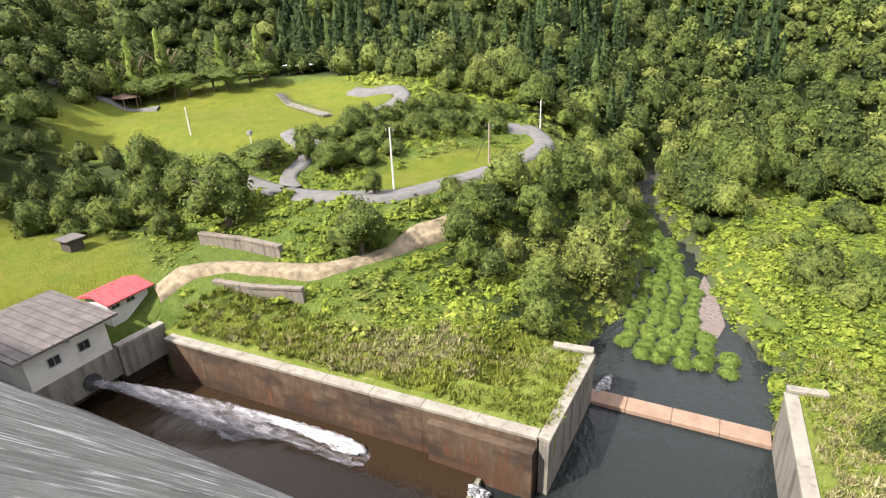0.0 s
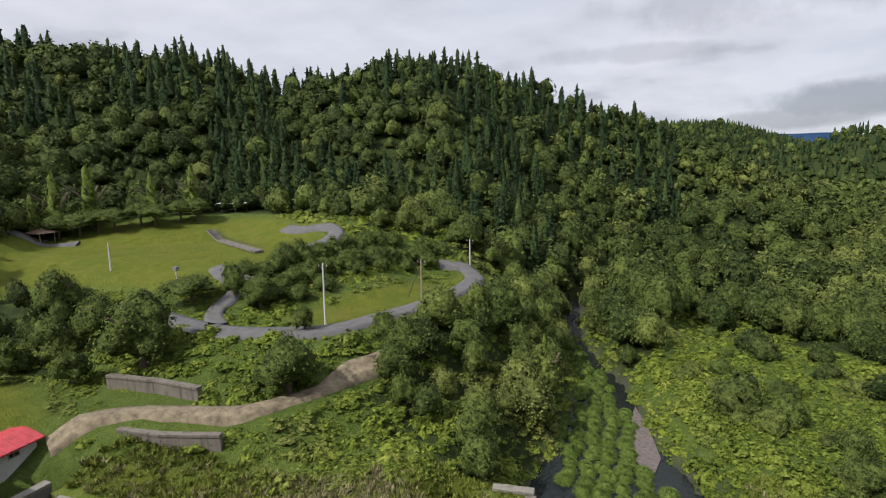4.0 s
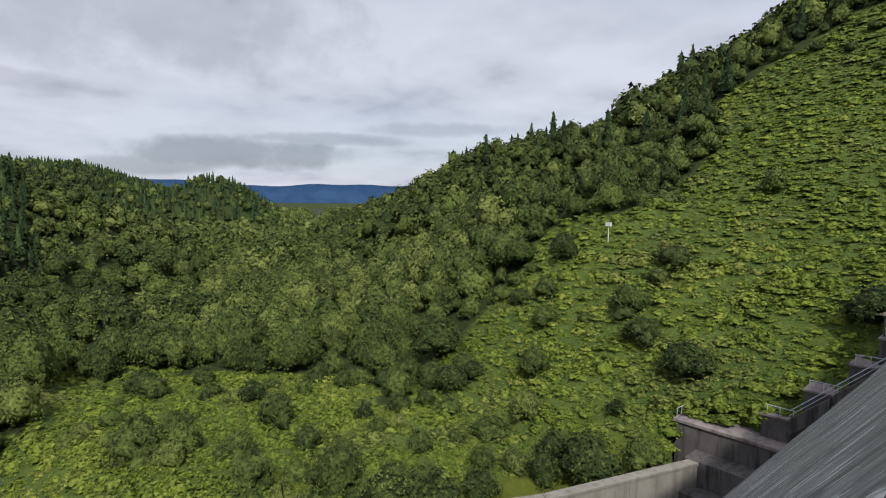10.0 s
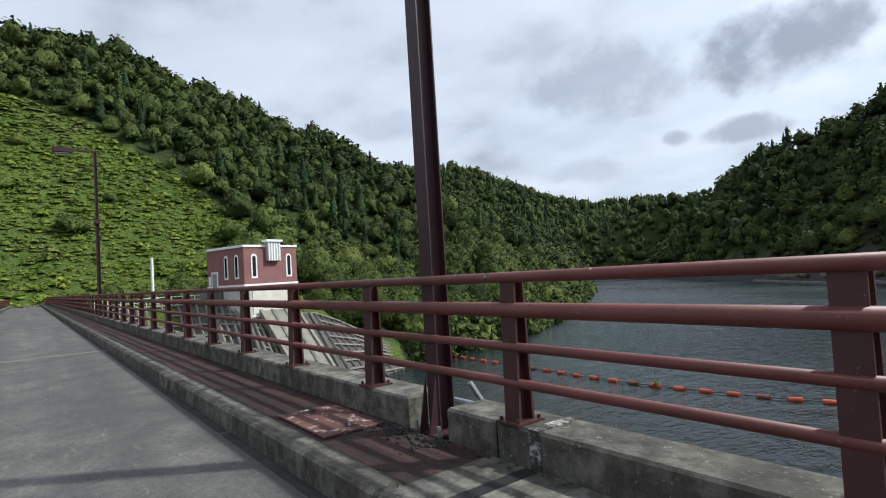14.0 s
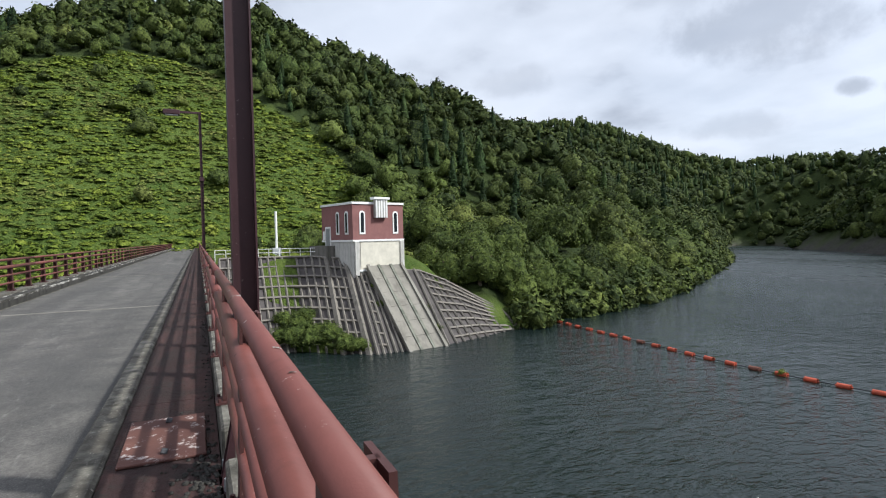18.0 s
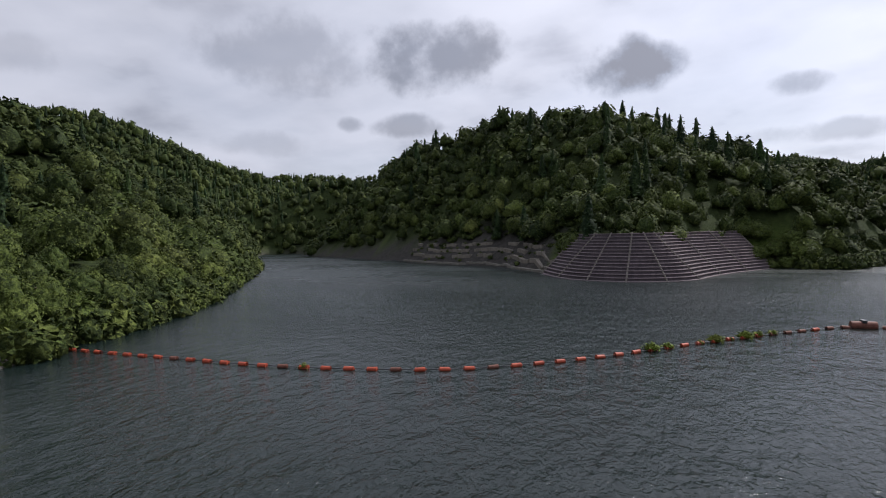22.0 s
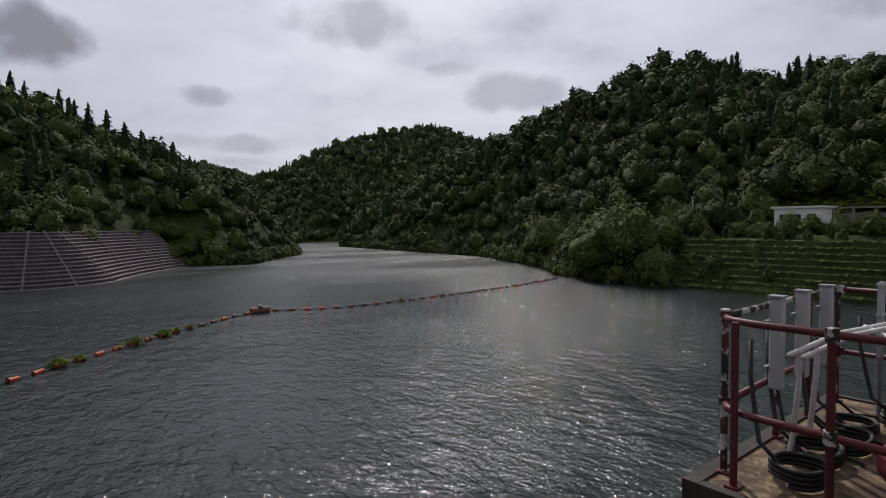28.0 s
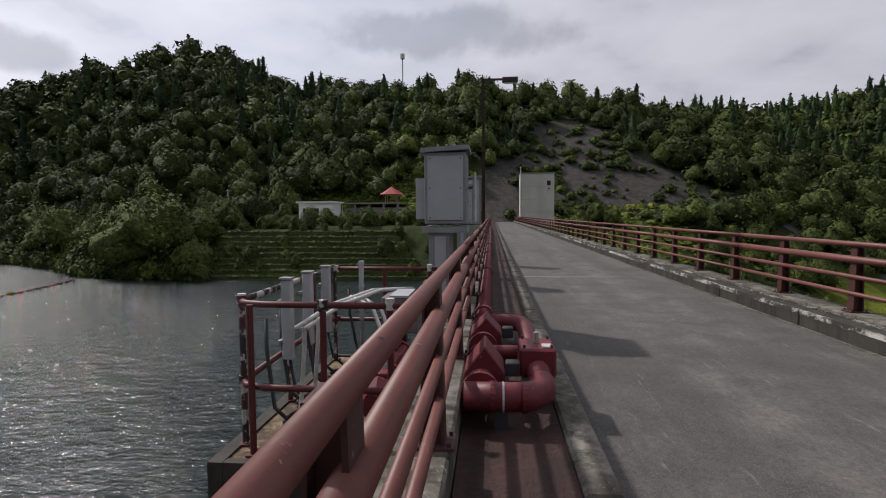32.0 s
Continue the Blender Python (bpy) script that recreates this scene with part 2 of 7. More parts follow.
RIDGES = [
    # downstream, cedar mountain on the far side of the park
    (crest((172, 360, 11.5), (160, 340, 11), (156, 345, 10.2), (150, 340, 10.9), (138, 300, 11.5), (133, 285, 11.5), (128, 300, 8.7), (120, 285, 9.6), (112, 270, 11.2),
           (104, 280, 10.9), (98, 300, 10.1), (94.5, 315, 8.6), (91, 335, 7.2)), 0.62, 30),
    (crest((91, 335, 7.2), (87.5, 362, 4.4), (84, 372, 1.0), (81.5, 378, -1.4)), 0.85, 14),
    # far end of the valley
    (crest((92, 900, 4.0), (83.4, 880, 3.9), (77, 900, 1.3), (72, 900, 0.2)), 0.34, 40),
    (crest((75, 640, 2.1), (71.5, 640, 3.3), (68.4, 640, 2.8), (64.6, 640, -0.8)), 0.6, 22),
    # right bank hill
    (crest((61, 430, -1.6), (54.6, 380, 1.5), (48, 340, 3.2), (41, 310, 7.8), (34, 290, 9.8), (27, 285, 11.0), (20, 290, 15.2), (11, 300, 18.8),
           (4, 312, 22.2), (-4, 318, 22.7), (-12, 312, 20.4), (-22, 300, 16.7), (-30, 285, 13.3), (-33.5, 268, 11.5)), 0.80, 36),
    (crest((-33.5, 268, 11.5), (-38, 215, 8.3), (-44, 170, 3.6), (-48, 142, -1.0), trees=11.0), 0.70, 14),
    # upstream hills
    (crest((-28, 640, 12.0), (-34, 640, 12.3), (-39, 640, 12.1), (-44, 660, 10.0), (-48.5, 690, 8.0), (-53.5, 720, 6.9), (-60, 760, 7.0), (-66, 800, 6)), 0.62, 22),
    (crest((-60, 450, 7.2), (-64.5, 410, 9.3), (-70.5, 360, 10.9), (-78, 300, 13.9), (-84.6, 280, 13.5), (-89, 268, 11.4), (-96.6, 252, 8.2), (-102, 238, 5.2), (-106, 215, 2.0)), 0.50, 26),
    (crest((-92, 900, 7.4), (-101, 900, 7.2), (-104, 900, 5.6), (-109, 900, 4.2), (-114, 950, 4)), 0.35, 60),
    (crest((-108, 600, 3.6), (-112, 600, 6.7), (-115, 600, 7.8), (-120.6, 600, 10.4), (-127, 600, 11.2), (-131, 600, 8.2), (-138, 620, 7)), 0.62, 26),
    # left bank hill
    (crest((-130, 430, 6.9), (-135.5, 360, 10.1), (-140, 325, 12.1), (-146, 292, 15.1), (-151, 280, 16.9), (-156, 268, 14.4), (-168, 232, 15.0),
           (-177, 222, 15.0), (-187.4, 215, 13.7), (-193, 225, 12.4), (-200, 255, 10.8), (-206, 290, 10.4)), 0.62, 24),
]
# terraces: outline, height, slope of the bank below
TERRACES = [
    ([(-110, 12), (-50, 33.6), (-8.5, 35.5), (-8, 48), (-13, 60), (-30, 60), (-50, 46), (-110, 40)], -28.2, 0.7),
    ([(-130, 12), (-70, 26), (-61, 39.5), (-50, 41.5), (-34, 48.5), (-27, 60), (-28, 70), (-50, 58), (-130, 48)], -24.6, 0.6),
    ([(-130, 60), (-66, 56), (-48, 56), (-34, 61), (-25, 75), (-19, 97), (-22, 118), (-60, 110), (-130, 84)], -20.2, 0.75),
    ([(-70, 76), (-56, 80), (-46, 88), (-52, 112), (-80, 125), (-150, 110), (-150, 74)], -15.5, 0.33),
    ([(-112, 104), (-90, 118), (-62, 112), (-52, 122), (-80, 160), (-220, 150), (-190, 92)], -10.6, 0.30),
    # ends of the dam
    ([(84, 4.5), (152, 7), (152, -8), (110, -24), (74, -28), (62, -27), (61, -14), (70, -5)], -0.4, 0.9),
    ([(-98, 7), (-132, 12), (-150, -30), (-124, -60), (-104, -34), (-100, -6)], -0.4, 0.85),
]
SHOULDER = [(90, 8, -1.0), (101, 58, 2.0), (122, 100, 4.0), (168, 150, 6.0)]
LAKE = [(57, 3), (55, -11), (49, -18), (50, -26), (54, -38), (58.5, -45), (59.5, -53), (64.5, -66), (74, -84), (83, -98), (92, -112), (130, -170), (190, -240), (245, -325), (215, -335),
        (182, -290), (94, -226), (65, -200), (41, -185), (24, -159), (12, -134.5), (-2, -128.6), (-15, -135), (-25, -156), (-40, -175), (-56, -172),
        (-72, -195), (-90, -215), (-149, -374), (-195, -380), (-148, -281), (-135, -150), (-118, -111), (-94, -76), (-91, -52), (-90, -38), (-88, 3)]
BROOK = [(0, 30, 9), (0, 50, 9), (0.5, 60, 9.5), (-0.5, 72, 5.6), (-2, 88, 3.4), (-8, 108, 1.6), (-11, 130, 0.9), (-4, 180, 1.0), (25, 250, 4), (75, 320, 4), (160, 410, 5), (290, 560, 6), (430, 800, 6), (900, 1600, 8)]
PIT = [(-60, 20), (-52.5, 30), (-52, 33.4), (-8.3, 35.2), (-7.6, 48), (9.2, 48), (9.4, 30), (40, 20)]


def land(x, y):
    x, y = np.asarray(x, float), np.asarray(y, float)
    far = np.hypot(x, y)
    h = np.where(y > 0, -31.0 + 0.012 * np.maximum(y - 150, 0), -15.0 + 0.01 * np.maximum(-y - 300, 0))
    for pts, slope, soft in RIDGES:
        for a, b in zip(pts, pts[1:]):
            d, z = seg_dist(x, y, [a, b])
            h = np.maximum(h, z - slope * (np.sqrt(d * d + soft * soft) - soft))
    d, z = seg_dist(x, y, SHOULDER)
    h = np.maximum(h, z - 0.72 * d)
    for pts, z, slope in TERRACES:
        h = np.maximum(h, z - slope * np.maximum(signed(x, y, pts), 0))
    d, w = seg_dist(x, y, BROOK)
    h = np.minimum(h, STREAM_Z - 0.35 + 0.8 * np.maximum(d - w, 0))
    d = signed(x, y, LAKE)
    h = np.where((d > 0) & (y < -34), np.maximum(h, WATER_Z + 0.7 * np.minimum(d, 12)), h)
    h = np.minimum(h, WATER_Z + np.where(d > 0, 0.95 * d, 0.9 * np.maximum(d, -8)))
    d = signed(x, y, PIT)
    h = np.where(d < 1.3, np.minimum(h, -37.5), h)
    # set back under the built bank of the headland
    d, _ = seg_dist(x, y, [(22, -154), (12, -134), (-2, -128), (-15, -135), (-26, -156), (-40, -175)])
    h = np.where((d < 12) & (h < 5), h - 2.2, h)
    # under the dam
    under = (x > -100) & (x < 62) & (y > -6) & (y < 29)
    face = np.where(y < 4, -3.0, -3.0 - (y - 4) / 0.74) - 2.5
    h = np.where(under & (h < 4), np.minimum(h, face), h)
    return h


def wrinkle(x, y, scale, seed):
    """Soft repeatable noise made of turned waves."""
    r = np.random.RandomState(seed)
    s = 0
    for k in range(7):
        a, f, p = r.uniform(0, math.tau), r.uniform(0.6, 1.9) / scale, r.uniform(0, math.tau)
        s = s + np.sin((x * math.cos(a) + y * math.sin(a)) * f + p + 1.3 * np.sin((y * math.cos(a) - x * math.sin(a)) * f * 0.7 + p))
    return s / 7


def rough_land(x, y):
    h = land(x, y)
    far = np.hypot(x, y)
    amp = np.clip((far - 110) / 200, 0, 1)
    shore = np.clip((h - WATER_Z - 1) / 12, 0, 1)
    wild = np.clip((h + 9) / 20, 0, 1)
    return h + shore * amp * wild * (4.5 * wrinkle(x, y, 45, 3) + 2.5 * wrinkle(x, y, 16, 4))


def mesh_from(name, verts, faces, material=None, smooth=False, tint=None):
    """A mesh from arrays: verts n x 3, faces m x 3 or m x 4."""
    me = bpy.data.meshes.new(name)
    verts, faces = np.asarray(verts, np.float32), np.asarray(faces, np.int32)
    k = faces.shape[1]
    me.vertices.add(len(verts))
    me.vertices.foreach_set("co", verts.ravel())
    me.loops.add(faces.size)
    me.loops.foreach_set("vertex_index", faces.ravel())
    me.polygons.add(len(faces))
    me.polygons.foreach_set("loop_start", np.arange(0, faces.size, k, dtype=np.int32))
    if smooth:
        me.polygons.foreach_set("use_smooth", np.ones(len(faces), bool))
    if tint is not None:
        a = me.attributes.new("tint", "FLOAT", "POINT")
        a.data.foreach_set("value", np.asarray(tint, np.float32))
    me.update(calc_edges=True)
    if material:
        me.materials.append(material)
    return me


LAWNS = [
    [(-118, 98), (-97, 108), (-88, 116), (-63, 108), (-55, 82), (-64, 73), (-70, 68), (-95, 66), (-104, 60), (-117, 64), (-122, 80)],
    [(-58, 106), (-50, 100), (-54, 88), (-62, 96)],
    [(-46, 63), (-33, 66), (-24, 80), (-18, 98), (-27, 106), (-36, 86), (-44, 72)],
    [(-110, 22), (-62, 27), (-57, 40), (-70, 46), (-110, 40)],
    [(-48, 34), (-9, 36), (-9, 47), (-14, 50), (-26, 41), (-46, 39)],
    [(56, 24), (44, 30), (34, 36), (34, 46), (46, 44), (58, 34)],
    [(70, 520), (96, 500), (112, 570), (86, 590)],
]
ROCKY = [[(24, -157), (42, -183), (66, -198), (96, -224), (185, -285), (186, -299), (96, -239), (60, -215), (34, -199), (17, -173)],
         [(-122, 9), (-121, -7), (-150, -6), (-172, 0), (-190, 10), (-190, 26), (-182, 36), (-164, 42), (-152, 52), (-150, 66), (-142, 70), (-132, 58), (-130, 40), (-130, 16)]]


def ground_material():
    m = Mat("hillside_ground", 0.95, spec=0.15)
    n1, n2, n3 = m.noise(0.05, 5), m.noise(0.6, 6, 0.65), m.noise(3.5, 6, 0.7)
    wild = m.mix(m.grey(n1, 0.38, 0.62), (0.06, 0.10, 0.018), (0.11, 0.155, 0.028))
    wild = m.mix(m.grey(n2, 0.4, 0.7, 0, 0.8), wild, (0.15, 0.19, 0.045))
    wild = m.mix(m.grey(n3, 0.35, 0.75, 0, 0.6), wild, (0.02, 0.04, 0.01))
    lawn = m.mix(m.grey(n2, 0.35, 0.7), (0.105, 0.128, 0.014), (0.165, 0.170, 0.024))
    lawn = m.mix(m.grey(n3, 0.4, 0.75, 0, 0.5), lawn, (0.06, 0.10, 0.015))
    lawn = m.mix(m.grey(m.noise(0.17, 4), 0.5, 0.72, 0, 0.7), lawn, (0.085, 0.125, 0.016))
    lawn = m.mix(m.grey(m.noise(0.5, 4, 0.6, m.scaled(m.world(), (0.4, 0.4, 5.0))), 0.52, 0.64, 0, 0.55), lawn, (0.15, 0.145, 0.03))
    rock = m.mix(m.grey(n2, 0.3, 0.7), (0.092, 0.084, 0.076), (0.036, 0.034, 0.031))
    rock = m.mix(m.grey(m.noise(0.8, 5, 0.6, m.scaled(m.world(), (0.3, 0.3, 1.6))), 0.5, 0.68, 0, 0.8), rock, (0.05, 0.05, 0.045))
    # darker greens that carry the shade below the trees
    floor_shade = m.mix(m.grey(n2, 0.35, 0.7), (0.022, 0.034, 0.010), (0.045, 0.062, 0.016))
    wild = m.mix(m.attr("floor_shade"), wild, floor_shade)
    c = m.mix(m.attr("lawn"), wild, lawn)
    c = m.mix(m.attr("rocky"), c, rock)
    m.colour(c)
    m.bump(m.maths("ADD", n2, n3), 0.9, 0.5)
    return m.m


GROUND = ground_material()
GRID, SPAN, CURL = 330, 4300.0, 5.0
line = SPAN * np.sinh(CURL * np.linspace(-1, 1, GRID)) / math.sinh(CURL)
gx, gy = np.meshgrid(line, line)
gx, gy = gx.ravel(), gy.ravel()
gz = rough_land(gx, gy)
ii = np.arange(GRID * GRID).reshape(GRID, GRID)
quads = np.stack([ii[:-1, :-1], ii[:-1, 1:], ii[1:, 1:], ii[1:, :-1]], -1).reshape(-1, 4)
me = mesh_from("ground", np.stack([gx, gy, gz], 1), quads, GROUND, smooth=True)
wob = 2.0 * wrinkle(gx, gy, 5, 8)
lawn = np.zeros(len(gx))
for pts in LAWNS:
    lawn = np.maximum(lawn, np.clip(0.5 - (signed(gx, gy, pts) + wob * 0.5) / 3.0, 0, 1))
rocky = np.clip((WATER_Z + 2.2 - gz) / 1.2, 0, 1) * (gy < -120) * (gx > -60)
for pts in ROCKY:
    rocky = np.maximum(rocky, np.clip(0.5 - (signed(gx, gy, pts) + wob) / 4.0, 0, 1))
rocky = np.maximum(rocky, np.clip((-34.2 - gz) / 0.4, 0, 1) * (gy > 45))
for key, val in (("lawn", lawn), ("rocky", rocky)):
    a = me.attributes.new(key, "FLOAT", "POINT")
    a.data.foreach_set("value", val.astype(np.float32))
# the far range at the valley's mouth; haze blue is put into its colour
hazy = Mat("far_range_haze_blue", 1.0, spec=0.0)
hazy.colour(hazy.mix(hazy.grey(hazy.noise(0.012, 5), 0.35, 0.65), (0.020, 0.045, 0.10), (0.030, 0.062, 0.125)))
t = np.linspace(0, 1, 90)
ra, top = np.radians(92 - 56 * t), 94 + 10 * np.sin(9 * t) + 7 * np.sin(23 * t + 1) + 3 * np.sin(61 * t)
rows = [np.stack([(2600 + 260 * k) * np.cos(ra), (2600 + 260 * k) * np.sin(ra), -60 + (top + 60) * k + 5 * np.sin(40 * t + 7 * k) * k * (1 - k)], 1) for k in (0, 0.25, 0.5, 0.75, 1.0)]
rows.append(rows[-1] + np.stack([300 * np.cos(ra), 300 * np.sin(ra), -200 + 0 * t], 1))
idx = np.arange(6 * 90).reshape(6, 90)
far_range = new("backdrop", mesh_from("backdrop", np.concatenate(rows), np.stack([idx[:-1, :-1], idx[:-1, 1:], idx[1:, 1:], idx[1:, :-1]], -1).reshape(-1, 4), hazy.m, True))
tagged(far_range, "far wooded mountain range painted in haze blue at the valley mouth", "mountains", kind="structure")
ground = tagged(new("ground", me), "wooded hills, mown terraces and scrub slopes round the dam", "ground", kind="structure")


# ---- dam body, road and railings ----
def part(name, bm, material, parent=None, label="", smooth=False, bevel=0.0):
    """Links a bmesh as one mesh object, under a thing or under a part."""
    if bevel:
        bmesh.ops.bevel(bm, geom=bm.edges[:], offset=bevel, segments=1, affect="EDGES", clamp_overlap=True)
    me = bpy.data.meshes.new(name)
    bm.normal_update()
    bm.to_mesh(me)
    bm.free()
    me.materials.append(material)
    if smooth:
        for p in me.polygons:
            p.use_smooth = True
    ob = new(name, me)
    if parent:
        ob.parent = parent
    if label:
        ob["label"] = label
    return ob


def box(bm, x0, y0, z0, x1, y1, z1, m=None):
    r = bmesh.ops.create_cube(bm, size=1.0)
    t = Matrix.Translation(((x0 + x1) / 2, (y0 + y1) / 2, (z0 + z1) / 2)) @ Matrix.Diagonal((abs(x1 - x0), abs(y1 - y0), abs(z1 - z0), 1))
    bmesh.ops.transform(bm, matrix=(m @ t) if m else t, verts=r["verts"])
    return bm


def boxed(x0, y0, z0, x1, y1, z1, m=None):
    return box(bmesh.new(), x0, y0, z0, x1, y1, z1, m)


def tube(bm, a, b, r, sides=12, r2=None, caps=True):
    """A straight round bar from a to b."""
    a, b = Vector(a), Vector(b)
    d = b - a
    t = Matrix.Translation((a + b) / 2) @ d.to_track_quat("Z", "Y").to_matrix().to_4x4()
    bmesh.ops.create_cone(bm, cap_ends=caps, segments=sides, radius1=r, radius2=r if r2 is None else r2, depth=d.length, matrix=t)
    return bm


def pipe(bm, pts, r, sides=10):
    """A round bar along a bent line, with filled ends."""
    pts = [Vector(p) for p in pts]
    rings = []
    side = None
    for i, p in enumerate(pts):
        d = (pts[min(i + 1, len(pts) - 1)] - pts[max(i - 1, 0)]).normalized()
        if side is None:
            side = d.orthogonal().normalized()
        side = (side - d * side.dot(d)).normalized()
        up = d.cross(side)
        rings.append([bm.verts.new(p + (side * math.cos(k * math.tau / sides) + up * math.sin(k * math.tau / sides)) * r) for k in range(sides)])
    for a, b in zip(rings, rings[1:]):
        for k in range(sides):
            bm.faces.new((a[k], a[(k + 1) % sides], b[(k + 1) % sides], b[k]))
    bm.faces.new(rings[0][::-1])
    bm.faces.new(rings[-1])
    return bm


def prism(bm, outline, x0, x1):
    """A solid with the outline (y, z) from x0 to x1."""
    a = [bm.verts.new((x0, y, z)) for y, z in outline]
    b = [bm.verts.new((x1, y, z)) for y, z in outline]
    n = len(outline)
    bm.faces.new(a)
    bm.faces.new(b[::-1])
    for i in range(n):
        bm.faces.new((a[i], b[i], b[(i + 1) % n], a[(i + 1) % n]))
    bmesh.ops.recalc_face_normals(bm, faces=bm.faces)
    return bm


def slab(bm, outline, z0, z1):
    """A solid with the outline (x, y) from z0 to z1."""
    a = [bm.verts.new((x, y, z0)) for x, y in outline]
    b = [bm.verts.new((x, y, z1)) for x, y in outline]
    n = len(outline)
    bm.faces.new(a[::-1])
    bm.faces.new(b)
    for i in range(n):
        bm.faces.new((a[i], a[(i + 1) % n], b[(i + 1) % n], b[i]))
    bmesh.ops.recalc_face_normals(bm, faces=bm.faces)
    return bm


def thing(name, label, category, group="", kind="", at=(0, 0, 0)):
    ob = new(name)
    ob.location = at
    return tagged(ob, label, category, group, kind)


CREST_A, CREST_B = -126.0, 150.0


def face_material():
    m = Mat("dam_face", 0.75, spec=0.35)
    p = m.scaled(m.world(), (0.55, 0.07, 0.07))
    s1, s2 = m.noise(1.0, 6, 0.62, p, 0.8), m.noise(2.6, 6, 0.65, p, 0.8)
    fine = m.noise(6, 5, 0.7)
    c = m.mix(m.grey(s1, 0.35, 0.68), (0.14, 0.14, 0.132), (0.34, 0.34, 0.32))
    c = m.mix(m.grey(fine, 0.3, 0.75, 0, 0.5), c, (0.05, 0.05, 0.046))
    c = m.mix(m.grey(s2, 0.55, 0.62, 0, 0.9), c, (0.62, 0.62, 0.60))
    c = m.mix(m.grey(m.noise(4.5, 5, 0.6, p, 0.5), 0.52, 0.6, 0, 0.6), c, (0.08, 0.08, 0.076))
    m.colour(c)
    m.bump(s2, 0.4, 0.05)
    return m.m


DAM_FACE = face_material()
dam = part("dam", prism(bmesh.new(), [(-3.5, -0.25), (-3.5, -48), (30, -48), (28.3, -36.5), (4.2, -3.6), (2.9, -2.2), (2.9, -0.25)], -104, 74), DAM_FACE)
tagged(dam, "grey streaked concrete gravity dam with a steep downstream face", "dam", kind="structure")


def asphalt_material():
    m = Mat("asphalt", 0.85, spec=0.35)
    w = m.world()
    fine, mid = m.noise(60, 3, 0.7), m.noise(1.6, 6, 0.65)
    lanes = m.noise(1.1, 4, 0.5, m.scaled(w, (0.05, 1.2, 1)))
    c = m.mix(m.grey(lanes, 0.35, 0.65), (0.072, 0.066, 0.060), (0.155, 0.142, 0.128))
    c = m.mix(m.grey(mid, 0.38, 0.62, 0, 0.75), c, (0.048, 0.046, 0.044))
    c = m.mix(m.grey(m.noise(0.35, 4, 0.5), 0.52, 0.66, 0, 0.6), c, (0.05, 0.048, 0.046))
    c = m.mix(m.grey(fine, 0.48, 0.7, 0, 0.6), c, (0.19, 0.18, 0.17))
    c = m.mix(m.grey(m.noise(16, 5, 0.75), 0.42, 0.66, 0, 0.55), c, (0.035, 0.033, 0.031))
    c = m.mix(m.grey(m.noise(7, 5, 0.7, m.scaled(w, (0.25, 1.6, 1))), 0.60, 0.70, 0, 0.5), c, (0.21, 0.20, 0.185))
    m.colour(c)
    m.bump(fine, 0.5, 0.006)
    return m.m


ASPHALT = asphalt_material()
JOINTS = [17.0 + 16.3 * k for k in range(-8, 8)]
edges = sorted([CREST_A, CREST_B] + JOINTS + [0.6])
road = tagged(thing("road", "worn grey asphalt road along the crest of the dam", "road", kind="structure"))
for a, b in zip(edges, edges[1:]):
    part("asphalt_panel", boxed(a + 0.04, -2.03, -0.25, b - 0.04, 2.1, 0.0), ASPHALT, road)
for j in edges[1:-1]:
    if j != 0.6:
        part("joint_strip", boxed(j - 0.07, -2.03, -0.25, j + 0.07, 2.1, 0.006), CONCRETE_PALE, road, "pale concrete expansion joint")
    else:
        part("joint_strip", boxed(j - 0.04, -2.03, -0.25, j + 0.04, 2.1, -0.006), CONCRETE_MOSS, road)


def rust_walk_material():
    m = Mat("rust_brown_walkway", 0.8, spec=0.35)
    w = m.world()
    n, f = m.noise(1.8, 6, 0.7), m.noise(18, 5, 0.7)
    stripes = m.noise(2.4, 2, 0.5, m.scaled(w, (0.12, 3.2, 1)))
    c = m.mix(m.grey(stripes, 0.4, 0.6), (0.030, 0.012, 0.011), (0.066, 0.030, 0.026))
    c = m.mix(m.grey(n, 0.40, 0.66, 0, 0.85), c, (0.020, 0.013, 0.011))
    c = m.mix(m.grey(f, 0.62, 0.78, 0, 0.6), c, (0.20, 0.15, 0.13))
    c = m.mix(m.grey(m.noise(5, 6, 0.75), 0.55, 0.62, 0, 0.85), c, (0.022, 0.018, 0.014))
    m.colour(c)
    m.bump(m.maths("ADD", f, m.noise(5, 6, 0.75)), 0.9, 0.03)
    return m.m


def paint_material(name, c, worn=0.3):
    m = Mat(name, 0.5, spec=0.35)
    n, f = m.noise(2.5, 6, 0.65), m.noise(30, 5, 0.7)
    k = m.mix(m.grey(n, 0.35, 0.7), c, tuple(v * 0.68 for v in c))
    k = m.mix(m.grey(f, 0.655, 0.70, 0, worn + 0.2), k, (0.45, 0.36, 0.33))
    k = m.mix(m.grey(m.noise(9, 5), 0.6, 0.8, 0, 0.5), k, tuple(v * 0.4 for v in c))
    m.colour(k)
    m.bump(f, 0.2, 0.004)
    return m.m


RUST_WALK = rust_walk_material()
RAIL_PAINT = paint_material("brown_red_rail_paint", (0.170, 0.057, 0.047))
POST_PAINT = paint_material("dark_brown_post_paint", (0.075, 0.030, 0.028), 0.15)

